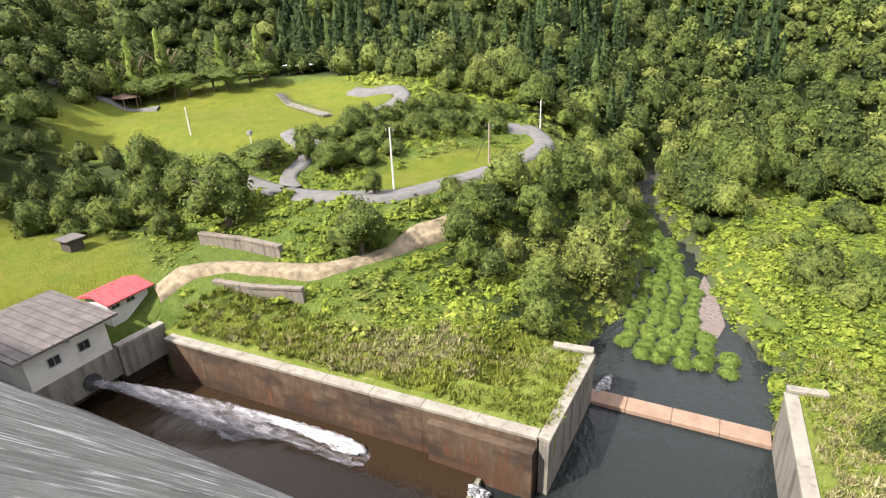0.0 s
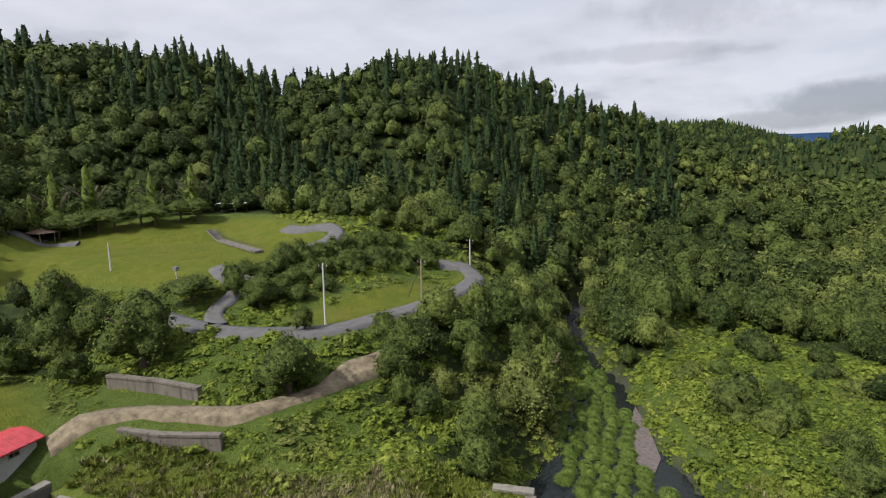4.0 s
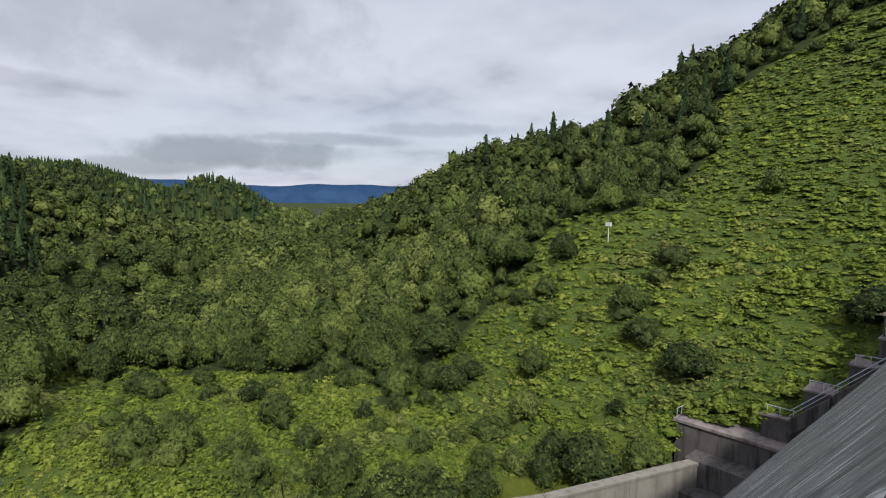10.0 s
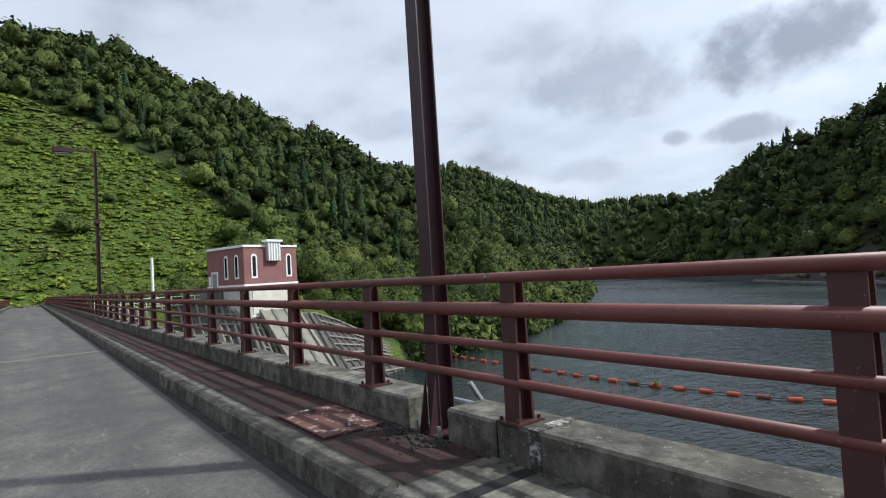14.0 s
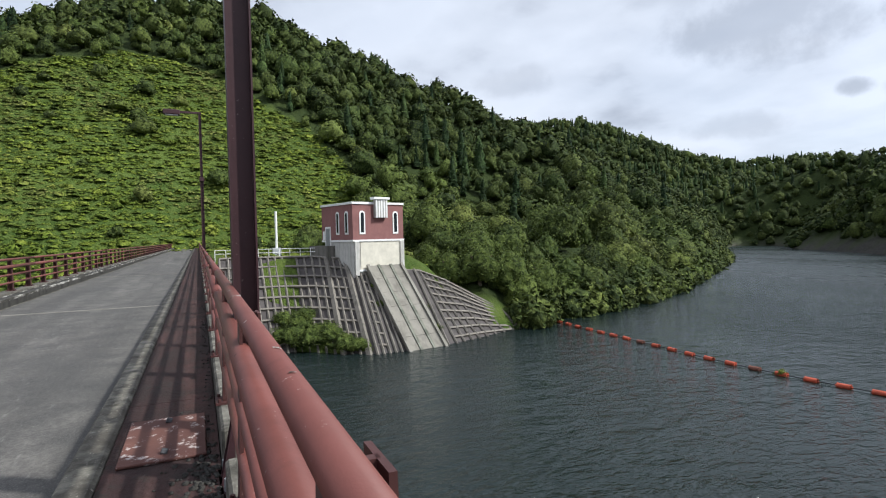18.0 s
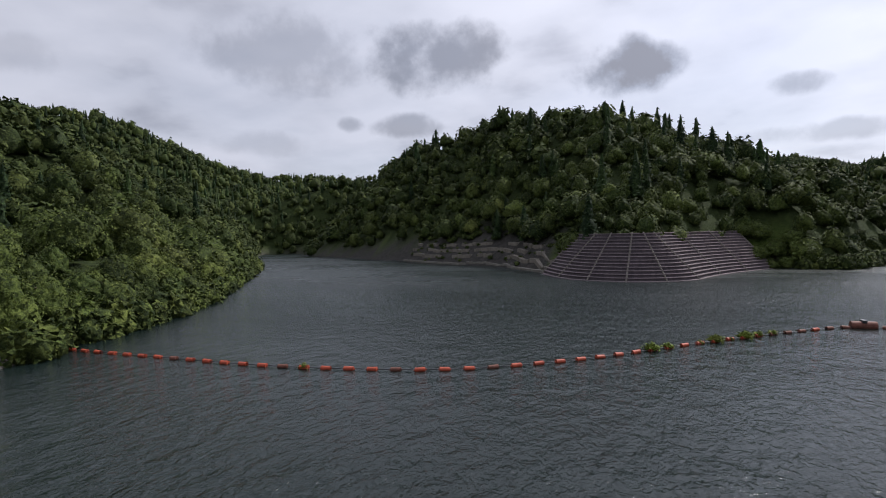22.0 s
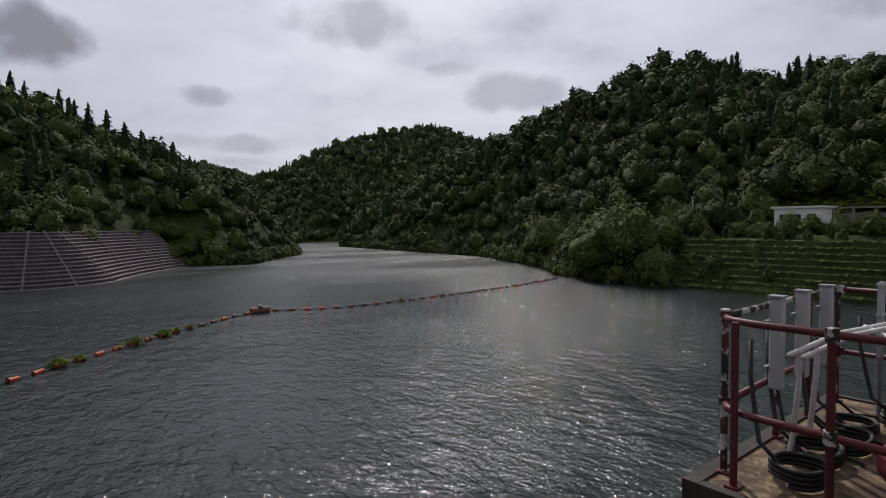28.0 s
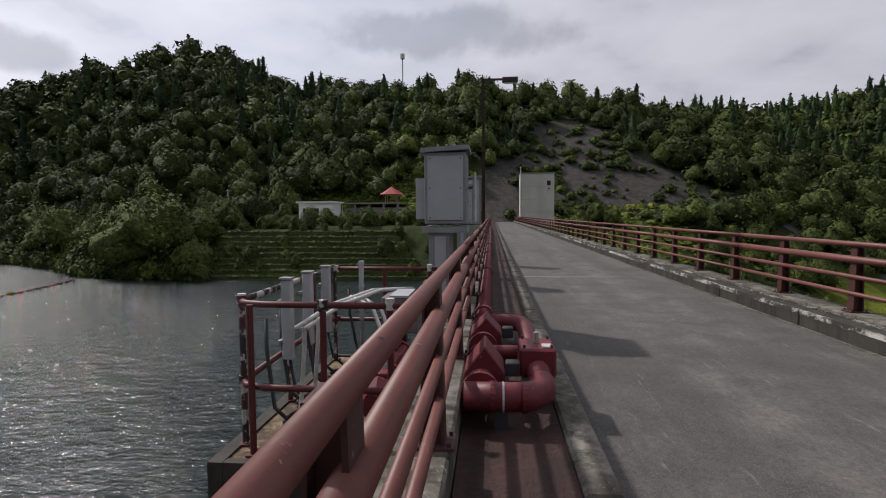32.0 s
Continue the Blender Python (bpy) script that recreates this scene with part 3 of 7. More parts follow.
# downstream kerb and plinth
def lime_material():
    m = Mat("flaking_lime", 0.9, spec=0.2)
    n, f = m.noise(3.0, 6, 0.75, m.scaled(m.world(), (0.4, 1, 1))), m.noise(26, 4, 0.7)
    c = m.mix(m.grey(m.maths("ADD", m.maths("MULTIPLY", n, 0.75), m.maths("MULTIPLY", f, 0.25)), 0.49, 0.58), (0.05, 0.046, 0.04), (0.50, 0.48, 0.44))
    m.colour(c)
    m.bump(f, 0.6, 0.01)
    return m.m


LIME = lime_material()
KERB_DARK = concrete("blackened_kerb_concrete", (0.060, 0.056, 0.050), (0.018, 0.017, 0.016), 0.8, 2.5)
kerb_d = thing("kerb", "low concrete kerb with white stains on the downstream road edge", "kerb", kind="structure")
plinth_d = thing("plinth", "concrete plinth under the downstream railing", "plinth", kind="structure")
x = CREST_A
while x < CREST_B:
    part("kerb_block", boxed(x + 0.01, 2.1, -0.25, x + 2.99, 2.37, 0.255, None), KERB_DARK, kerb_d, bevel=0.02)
    part("edge_line", boxed(x + 0.01, 2.094, 0.19, x + 2.99, 2.135, 0.262), LIME, kerb_d, "flaking white edge")
    part("lime_seam", boxed(x + 0.01, 2.355, 0.1, x + 2.99, 2.41, 0.275 + 0.01 * (int(x) % 3)), LIME, kerb_d, "white lime seam")
    part("plinth_block", boxed(x + 0.01, 2.40, -0.3, x + 2.99, 2.85, 0.32, None), KERB_CONC, plinth_d, bevel=0.015)
    x += 3.0
LAMP_X = (-28.0, 3.85, 31.8)
# upstream kerb, walkway and plinth
kerb_u = thing("kerb", "tall concrete kerb of the upstream walkway", "kerb", kind="structure")
walkway = thing("walkway", "rust-stained raised walkway beside the road", "walkway", kind="structure")
plinth_u = thing("plinth", "mossy concrete plinth under the upstream railing", "plinth", kind="structure")
x = CREST_A
while x < CREST_B:
    part("kerb_block", boxed(x + 0.01, -2.26, -0.25, x + 2.99, -2.03, 0.22), KERB_CONC, kerb_u, bevel=0.025)
    part("walk_slab", boxed(x + 0.006, -3.02, -0.25, x + 2.994, -2.265, 0.18), RUST_WALK, walkway)
    for a, b in (((x, x + 3.0),) if not x < LAMP_X[1] < x + 3 else ((x, LAMP_X[1] - 0.27), (LAMP_X[1] + 0.27, x + 3.0))):
        part("plinth_block", boxed(a + 0.012, -3.44, -0.3, b - 0.012, -3.03, 0.434), KERB_CONC, plinth_u, bevel=0.02)
    x += 3.0


def post_mesh():
    """A tapered plate post with two flanges, a foot plate and bolts; its foot is at the origin, the road side is +y."""
    bm = bmesh.new()
    box(bm, -0.010, -0.042, 0.0, 0.010, 0.042, 0.985)
    for s in (-1, 1):
        vs = box(bm, -0.07, s * 0.042 - 0.007, 0.0, 0.07, s * 0.042 + 0.007, 0.985)
    for v in bm.verts:
        if v.co.z < 0.5:
            v.co.x *= 1.0
            v.co.y *= 1.55
    box(bm, -0.11, -0.13, 0.0, 0.11, 0.13, 0.018)
    for sx in (-0.085, 0.085):
        for sy in (-0.10, 0.10):
            tube(bm, (sx, sy, 0.018), (sx, sy, 0.045), 0.014, 6)
    me = bpy.data.meshes.new("post")
    bm.to_mesh(me)
    bm.free()
    me.materials.append(POST_PAINT)
    return me


POST = post_mesh()
RAIL_RISE = ((1.016, 0.038), (0.786, 0.053), (0.528, 0.033), (0.277, 0.033))


def railing(name, y, z, a, b, first, step, label):
    ob = thing(name, label, "railing")
    x = first
    while x < b:
        if x > a:
            p = new("post", POST)
            p.parent, p.location = ob, (x, y + (0.06 if y > 0 else -0.045), z)
        x += step
    for rise, r in RAIL_RISE:
        x = a
        while x < b - 0.1:
            e = min(x + 6.0, b)
            bm = tube(bmesh.new(), (x, y, z + rise), (e, y, z + rise), r, 14)
            tube(bm, (x - 0.03, y, z + rise), (x + 0.03, y, z + rise), r + 0.005, 14)
            rail = part("rail", bm, RAIL_PAINT, ob, smooth=True)
            part("joint_ring", tube(bmesh.new(), (x + 0.03, y, z + rise), (x + 0.042, y, z + rise), r + 0.006, 14), POST_PAINT, rail)
            x = e
    return ob


railing("guard_railing", 2.555, 0.32, CREST_A, CREST_B, -124.48, 2.0, "brown-red four-bar steel railing on the downstream side of the crest")
railing("guard_railing", -3.095, 0.434, CREST_A, CREST_B, -125.15, 2.0, "brown-red four-bar steel railing along the upstream walkway")

def chip(x, y, z, r, a, sweep, w):
    """A bare curved flake on the outside of a rail."""
    bm = bmesh.new()
    rows = [[bm.verts.new((x + w * u, y + (r + 0.002) * math.cos(a + sweep * k / 6), z + (r + 0.002) * math.sin(a + sweep * k / 6))) for k in range(7)] for u in (0, 1)]
    for p, q, u, v in zip(rows[0], rows[0][1:], rows[1][1:], rows[1]):
        bm.faces.new((p, q, u, v))
    return bm


flakes = random.Random(23)
for rail_y, rail_z, xs in ((2.555, 0.32, (1.1, 1.32, 1.9, 2.75, 3.1, 4.2, 5.5)), (-3.095, 0.434, (1.2, 1.5, 2.1, 2.6, 3.4, -1.4, -2.2))):
    railed = [o for o in bpy.data.objects if o.name.startswith("guard_railing") and (o["label"].find("downstream") > 0) == (rail_y > 0)][0]
    for x in xs:
        rise, r = RAIL_RISE[0 if flakes.random() < 0.7 else 1]
        part("paint_chip", chip(x, rail_y, rail_z + rise, r, flakes.uniform(0.4, 2.0), flakes.uniform(0.2, 0.9), flakes.uniform(0.008, 0.02)), LIME, railed, "bare pale flake")
    part("paint_band", chip(3.02, rail_y, rail_z + RAIL_RISE[0][0], RAIL_RISE[0][1] + 0.004, 0, math.tau, 0.022), LIME, railed, "pale repair band")

# water
def water_material(name, c, scale, strength, rough):
    m = Mat(name, rough, spec=0.5)
    m.b.inputs["IOR"].default_value = 1.33
    w = m.world()
    a = m.noise(scale, 3, 0.6, m.scaled(w, (1.5, 0.8, 1)), 0.4)
    b = m.noise(scale * 0.3, 3, 0.55, m.scaled(w, (1.4, 0.75, 1)), 0.3)
    f = m.noise(scale * 3.2, 2, 0.5, m.scaled(w, (1.3, 0.9, 1)))
    gusts = m.grey(m.noise(0.022, 4, 0.55, m.scaled(w, (0.6, 1.5, 1))), 0.36, 0.64, 0.55, 1.15)
    m.colour(m.mix(m.grey(m.noise(0.02, 3), 0.3, 0.7), c, tuple(v * 0.7 for v in c)))
    waves = m.maths("ADD", m.maths("ADD", m.maths("MULTIPLY", a, 0.8), m.maths("MULTIPLY", b, 1.9)), m.maths("MULTIPLY", f, 0.22))
    fetch = m.grey(m.node("ShaderNodeSeparateXYZ", Vector=w).outputs[1], -50, -150)
    m.put(m.b.inputs["Roughness"], m.maths("ADD", m.maths("MULTIPLY", m.maths("MULTIPLY", fetch, gusts), 0.21), rough))
    m.bump(m.maths("MULTIPLY", waves, gusts), strength, 0.21)
    return m.m


LAKE_WATER = water_material("lake_water", (0.011, 0.019, 0.018), 1.9, 1.0, 0.10)
bm = bmesh.new()
bm.faces.new([bm.verts.new((x, y, WATER_Z)) for x, y in ((75, -3.4), (330, -420), (-260, -460), (-110, -3.4))])
bmesh.ops.recalc_face_normals(bm, faces=bm.faces)
water = part("water", bm, LAKE_WATER)
tagged(water, "dark rippled reservoir water with sun glitter", "water", kind="structure")


# ---- downstream: stilling pool, weir, valve house, roads ----
def wall_run(name, pts, z0, z1, thick, material, label, category="wall", cap=None):
    """A straight-sided wall along a line in plan; thick lies to the line's left. The coping is a part of its own."""
    ob = thing(name, label, category, kind="structure")
    for (ax, ay), (bx, by) in zip(pts, pts[1:]):
        d = Vector((bx - ax, by - ay, 0)).normalized()
        n = Vector((-d.y, d.x, 0))
        length = math.hypot(bx - ax, by - ay)
        k = max(1, round(length / 5.0))
        m = Matrix.Translation((ax, ay, 0)) @ Matrix(((d.x, n.x, 0, 0), (d.y, n.y, 0, 0), (0, 0, 1, 0), (0, 0, 0, 1)))
        for i in range(k):
            part("wall_panel", boxed(length * i / k + 0.012, 0, z0, length * (i + 1) / k - 0.012, thick, z1 - 0.32, m), material, ob)
            part("coping", boxed(length * i / k + 0.008, -0.10, z1 - 0.32, length * (i + 1) / k - 0.008, thick + 0.12, z1, m), cap or CONCRETE_PALE, ob, bevel=0.03)
    return ob


def stained_wall():
    m = Mat("iron_stained_concrete", 0.8, spec=0.35)
    w = m.world()
    high = m.grey(m.node("ShaderNodeSeparateXYZ", Vector=w).outputs[2], -33.2, -29.5)
    n, s = m.noise(0.7, 6, 0.65), m.noise(1.6, 5, 0.6, m.scaled(w, (1, 1, 0.15)))
    c = m.mix(m.grey(n, 0.35, 0.7), (0.050, 0.034, 0.023), (0.105, 0.074, 0.050))
    c = m.mix(m.grey(m.maths("ADD", s, m.maths("MULTIPLY", high, -0.25)), 0.25, 0.5, 0, 0.9), c, (0.055, 0.026, 0.014))
    c = m.mix(m.grey(s, 0.60, 0.72, 0, 0.6), c, (0.13, 0.05, 0.025))
    c = m.mix(m.grey(m.noise(0.22, 5, 0.6, m.scaled(w, (1, 1, 2.0))), 0.48, 0.62, 0, 0.85), c, (0.022, 0.016, 0.012))
    m.colour(c)
    m.bump(n, 0.5, 0.05)
    return m.m


STAINED = stained_wall()
wall_run("pool_wall", [(-48.6, 33.5), (-8.4, 34.9)], -38, -28.3, 0.9, STAINED, "iron-stained concrete side wall of the stilling pool")
part("thick_base", boxed(-17.6, 33.9, -38, -8.5, 34.75, -29.3), STAINED, None)
bpy.data.objects["thick_base"].parent = bpy.data.objects["pool_wall"]
wall_run("pool_wall", [(-7.5, 34.9), (-6.6, 47.7)], -38, -28.3, 0.8, CONCRETE, "concrete wall beside the weir")
wall_run("wing_wall", [(-6.8, 48.3), (-10.6, 47.9)], -34, -28.0, 0.7, CONCRETE, "short concrete wing wall on the grassy bank")
wall_run("pool_wall", [(9.0, 48.0), (9.3, 30)], -38, -28.2, 0.85, CONCRETE, "pale concrete wall on the far side of the weir")
wall_run("wing_wall", [(9.2, 48.2), (12.2, 48.6)], -33, -28.0, 0.6, CONCRETE, "short concrete wing wall on the grassy bank")
wall_run("end_wall", [(-51.6, 29.8), (-51.3, 34.9)], -37, -31.0, 0.8, STAINED, "rust-stained foot of the pool's end wall", cap=STAINED)
wall_run("end_wall", [(-50.6, 29.8), (-50.3, 35.0)], -31.3, -27.6, 0.8, CONCRETE, "concrete end wall of the pool with weep stains")
WEIR = concrete("tan_weir_concrete", (0.29, 0.195, 0.145), (0.15, 0.10, 0.075), 0.5)
weir = thing("weir", "low tan concrete weir across the outlet channel", "weir", kind="structure")
for i in range(4):
    part("weir_block", boxed(-7.4 + i * 4.1, 47.4, -38, -7.4 + (i + 1) * 4.1 - 0.02, 49.4, -33.55), WEIR, weir, bevel=0.06)
part("sill", boxed(-13.6, 27.5, -38, -12.7, 33.8, -33.35), CONCRETE_MOSS, weir)

POOL_WATER = water_material("brown_pool_water", (0.030, 0.019, 0.011), 1.1, 0.5, 0.1)
DARK_WATER = water_material("dark_channel_water", (0.014, 0.018, 0.018), 1.8, 0.7, 0.08)


def pond(name, outline, z, material, label):
    bm = bmesh.new()
    bm.faces.new([bm.verts.new((x, y, z)) for x, y in outline])
    bmesh.ops.recalc_face_normals(bm, faces=bm.faces)
    if bm.faces[:][0].normal.z < 0:
        bmesh.ops.reverse_faces(bm, faces=bm.faces)
    return tagged(part(name, bm, material), label, "water", kind="structure")


pond("water", [(-58, 22), (-13.1, 24), (-13.1, 34.6), (-52, 34.0)], -33.3, POOL_WATER, "brown swirling water of the stilling pool")
pond("water", [(-12.7, 24), (9.1, 24), (9.1, 48.2), (-7.2, 48.2), (-8.2, 34.9), (-12.7, 34.6)], -34.0, DARK_WATER, "dark calm water below the dam")
pond("water", [(-14, 49), (14, 49), (16, 66), (6, 92), (0, 132), (-20, 132), (-14, 100), (-12, 70)], -34.62, DARK_WATER, "dark brook water between sedge tussocks")


def foam_material(name, lo, hi, scale, cut, most=1.0):
    """Broken white water: clear between the threads of foam."""
    m = Mat(name, 0.45, spec=0.4)
    n = m.noise(scale, 6, 0.7, m.scaled(m.world(), (0.35, 2.2, 1.6)))
    m.colour(m.mix(m.grey(n, 0.4, 0.7), lo, hi))
    m.put(m.b.inputs["Alpha"], m.grey(n, cut - 0.14, cut + 0.26, 0.0, most))
    m.bump(m.noise(3, 5), 0.8, 0.2)
    return m.m


FOAM = foam_material("white_water", (0.42, 0.42, 0.45), (0.82, 0.82, 0.86), 1.4, 0.43)
SPRAY = foam_material("thin_spray", (0.34, 0.33, 0.37), (0.62, 0.62, 0.68), 1.2, 0.50, 0.42)


def jet(name, a, b, rise, r0, r1, seed, label, flat=0.5, material=None, parent=None):
    """A stream of white water from a to b that falls in an arc and spreads."""
    r = np.random.RandomState(seed)
    bm, n, s = bmesh.new(), 44, 16
    rings = []
    for i in range(n + 1):
        t = i / n
        c = Vector(a).lerp(Vector(b), t) + Vector((0, 0, rise * 4 * t * (1 - t)))
        q = r0 + (r1 - r0) * t ** 1.3
        if t > 0.86:
            q *= math.sqrt(max(0.02, 1 - ((t - 0.86) / 0.14) ** 2))
        ring = []
        for k in range(s):
            w = 1 + 0.25 * math.sin(k * 2.1 + i * 0.55) + r.uniform(-0.2, 0.2)
            ring.append(bm.verts.new(c + Vector((0.5 * r.uniform(-1, 1) * q, q * w * math.cos(k * math.tau / s), flat * q * w * math.sin(k * math.tau / s)))))
        rings.append(ring)
    for p, q in zip(rings, rings[1:]):
        for k in range(s):
            bm.faces.new((p[k], p[(k + 1) % s], q[(k + 1) % s], q[k]))
    bm.faces.new(rings[0][::-1])
    bm.faces.new(rings[-1])
    ob = part(name, bm, material or FOAM, parent, smooth=True)
    return ob if parent else tagged(ob, label, "white water")


stream = thing("water_jet", "white water jet shooting from the outlet into the pool", "water jet")
jet("core", (-50.9, 26.8, -29.9), (-33.0, 31.9, -32.9), 0.7, 0.28, 0.55, 2, "", 0.6, SPRAY, stream)
jet("veil", (-50.8, 26.8, -30.0), (-31.0, 31.2, -33.2), 0.5, 0.4, 1.3, 7, "", 0.4, SPRAY, stream)
jet("mist", (-48, 27.6, -30.6), (-34.0, 29.8, -33.3), 0.3, 0.3, 1.2, 11, "", 0.35, SPRAY, stream)
jet("foam_head", (-37.5, 31.5, -32.4), (-23.0, 32.3, -33.2), 0.3, 0.3, 0.8, 8, "", 0.5, FOAM, stream)
jet("foam_trail", (-34, 31.0, -33.28), (-22.4, 31.8, -33.28), 0.0, 0.5, 1.2, 9, "", 0.05, SPRAY, stream)
jet("cascade", (-13.1, 30.2, -33.25), (-11.2, 30.2, -33.95), 0.15, 0.6, 0.9, 3, "small white cascade over the sill")
jet("cascade", (-13.1, 32.4, -33.25), (-11.6, 32.4, -33.95), 0.1, 0.45, 0.7, 4, "small white cascade over the sill")
jet("cascade", (-6.4, 49.2, -33.6), (-5.6, 52.4, -34.55), 0.1, 0.5, 1.1, 5, "white water tumbling over the weir end")

# valve house
WHITE_WALL = concrete("white_render", (0.62, 0.61, 0.57), (0.42, 0.40, 0.36), 0.35, 0.8)
GREY_ROOF = plain("grey_sheet_roof", (0.092, 0.080, 0.078), 0.7, vary=0.35, scale=0.9)
RED_ROOF = plain("red_sheet_roof", (0.42, 0.055, 0.065), 0.5, vary=0.25, scale=1.2)
DARK_GLASS = plain("dark_glass", (0.02, 0.024, 0.028), 0.12, vary=0.1)
STEEL = plain("grey_steel", (0.32, 0.33, 0.34), 0.45, 0.6, 0.2)
DARK_STEEL = plain("dark_steel", (0.06, 0.06, 0.065), 0.55, 0.5, 0.2)


def framed_window(parent, m, w, h, material=None):
    """A window in the wall plane of m (x along the wall, z up, -y outwards)."""
    win = part("window", boxed(-w / 2, -0.01, -h / 2, w / 2, 0.05, h / 2, m), DARK_GLASS, parent)
    for a in ((-w / 2 - 0.08, -h / 2 - 0.08, w / 2 + 0.08, -h / 2), (-w / 2 - 0.08, h / 2, w / 2 + 0.08, h / 2 + 0.08), (-w / 2 - 0.08, -h / 2, -w / 2, h / 2), (w / 2, -h / 2, w / 2 + 0.08, h / 2), (-0.025, -h / 2, 0.025, h / 2)):
        part("frame", boxed(a[0], -0.07, a[1], a[2], 0.02, a[3], m), material or STEEL, win)
    return win


house = thing("valve_house", "white valve house with a grey sheet roof beside the pool", "building")
part("base", boxed(-60, 21.5, -31.0, -51.0, 29.8, -27.9), CONCRETE, house, "weathered concrete base")
part("undercroft", boxed(-62, 21.5, -37, -54.0, 30.0, -31.02), STAINED, house, "dark stained concrete under the base")
part("wall", boxed(-59.5, 22.0, -27.9, -51.2, 29.6, -23.9), WHITE_WALL, house)
bm = bmesh.new()
slab(bm, [(-60.6, 20.9), (-49.9, 20.9), (-49.9, 30.4), (-60.6, 30.4)], -23.85, -23.6)
for v in bm.verts:
    v.co.z += (v.co.x + 55) * -0.05
roof = part("roof", bm, GREY_ROOF, house, "grey sheet roof with standing seams")
for i in range(10):
    bm = boxed(-60.5, 21.4 + i * 0.95, -23.58, -50.0, 21.46 + i * 0.95, -23.50)
    for v in bm.verts:
        v.co.z += (v.co.x + 55) * -0.05
    part("seam", bm, GREY_ROOF, roof)
side = pose(-51.2, 0, 0, 0, 0, 90)
for yy in (24.4, 27.2):
    framed_window(house, pose(-51.2, yy, -26.0, 0, 0, 90), 1.0, 0.85)
part("lamp", tube(bmesh.new(), (-51.2, 25.9, -24.7), (-50.9, 25.9, -24.8), 0.12, 10), STEEL, house)
part("outlet", tube(bmesh.new(), (-52, 26.7, -29.9), (-50.75, 26.7, -29.9), 0.85, 20), DARK_STEEL, house, "dark round outlet pipe")

shed = thing("shed", "white shed with a bright red metal roof", "building")
part("wall", boxed(-59.6, 32.8, -28.6, -55.7, 37.6, -25.25), WHITE_WALL, shed)
turn_up = Matrix.Rotation(math.pi / 2, 4, "Z")
bm = prism(bmesh.new(), [(54.9, -25.35), (57.5, -24.75), (60.2, -25.35), (60.2, -25.2), (57.5, -24.58), (54.9, -25.2)], 32.3, 38.0)
bmesh.ops.transform(bm, matrix=turn_up, verts=bm.verts)
shed_roof = part("roof", bm, RED_ROOF, shed, "bright red metal roof")
for i in range(8):
    bm = prism(bmesh.new(), [(54.9, -25.2), (57.5, -24.58), (60.2, -25.2), (60.2, -25.15), (57.5, -24.52), (54.9, -25.15)], 32.4 + i * 0.78, 32.46 + i * 0.78)
    bmesh.ops.transform(bm, matrix=turn_up, verts=bm.verts)
    part("seam", bm, RED_ROOF, shed_roof)
for yy in (33.6, 35.4):
    framed_window(shed, pose(-55.7, yy, -26.0, 0, 0, 90), 0.9, 0.4)
hut = thing("hut", "small dark wooden hut at the edge of the trees", "hut")
part("wall", boxed(-74.2, 39.4, -24.9, -72.2, 41.2, -23.0), plain("dark_boards", (0.06, 0.05, 0.045), 0.9), hut)
bm = slab(bmesh.new(), [(-74.6, 38.9), (-71.8, 38.9), (-71.8, 41.6), (-74.6, 41.6)], -23.0, -22.86)
part("roof", bm, GREY_ROOF, hut)

# roads and paths laid on the land
GRAVEL = plain("gravel_track", (0.185, 0.15, 0.10), 0.95, vary=0.5, scale=1.1)
PARK_ROAD = plain("old_park_asphalt", (0.11, 0.107, 0.107), 0.9, vary=0.2, scale=0.8)


def smooth_line(pts, n):
    """Points evenly along a rounded line."""
    p = [np.array(q, float) for q in pts]
    p = [2 * p[0] - p[1]] + p + [2 * p[-1] - p[-2]]
    out = []
    for i in range(1, len(p) - 2):
        for k in range(n):
            t = k / n
            out.append(0.5 * (2 * p[i] + (p[i + 1] - p[i - 1]) * t + (2 * p[i - 1] - 5 * p[i] + 4 * p[i + 1] - p[i + 2]) * t * t + (3 * p[i] - p[i - 1] - 3 * p[i + 1] + p[i + 2]) * t ** 3))
    out.append(p[-2])
    return np.array(out)


def ribbon(name, pts, width, material, label, lift=0.5, category="road"):
    line = smooth_line(pts, 8)
    d = np.gradient(line, axis=0)
    d /= np.linalg.norm(d, axis=1, keepdims=True) + 1e-9
    n = np.stack([-d[:, 1], d[:, 0]], 1)
    mid = land(line[:, 0], line[:, 1])
    cols = []
    for k in (-1.25, -1.0, -0.5, 0, 0.5, 1.0, 1.25):
        q = line + n * width / 2 * k
        z = np.maximum(land(q[:, 0], q[:, 1]), mid - 0.3) + (lift if abs(k) <= 1 else -0.7)
        cols.append(np.stack([q[:, 0], q[:, 1], z], 1))
    m = len(line)
    idx = np.arange(7 * m).reshape(7, m)
    f = np.stack([idx[:-1, :-1], idx[:-1, 1:], idx[1:, 1:], idx[1:, :-1]], -1).reshape(-1, 4)[:, ::-1]
    return tagged(new(name, mesh_from(name, np.concatenate(cols), f, material, True)), label, category, kind="structure")


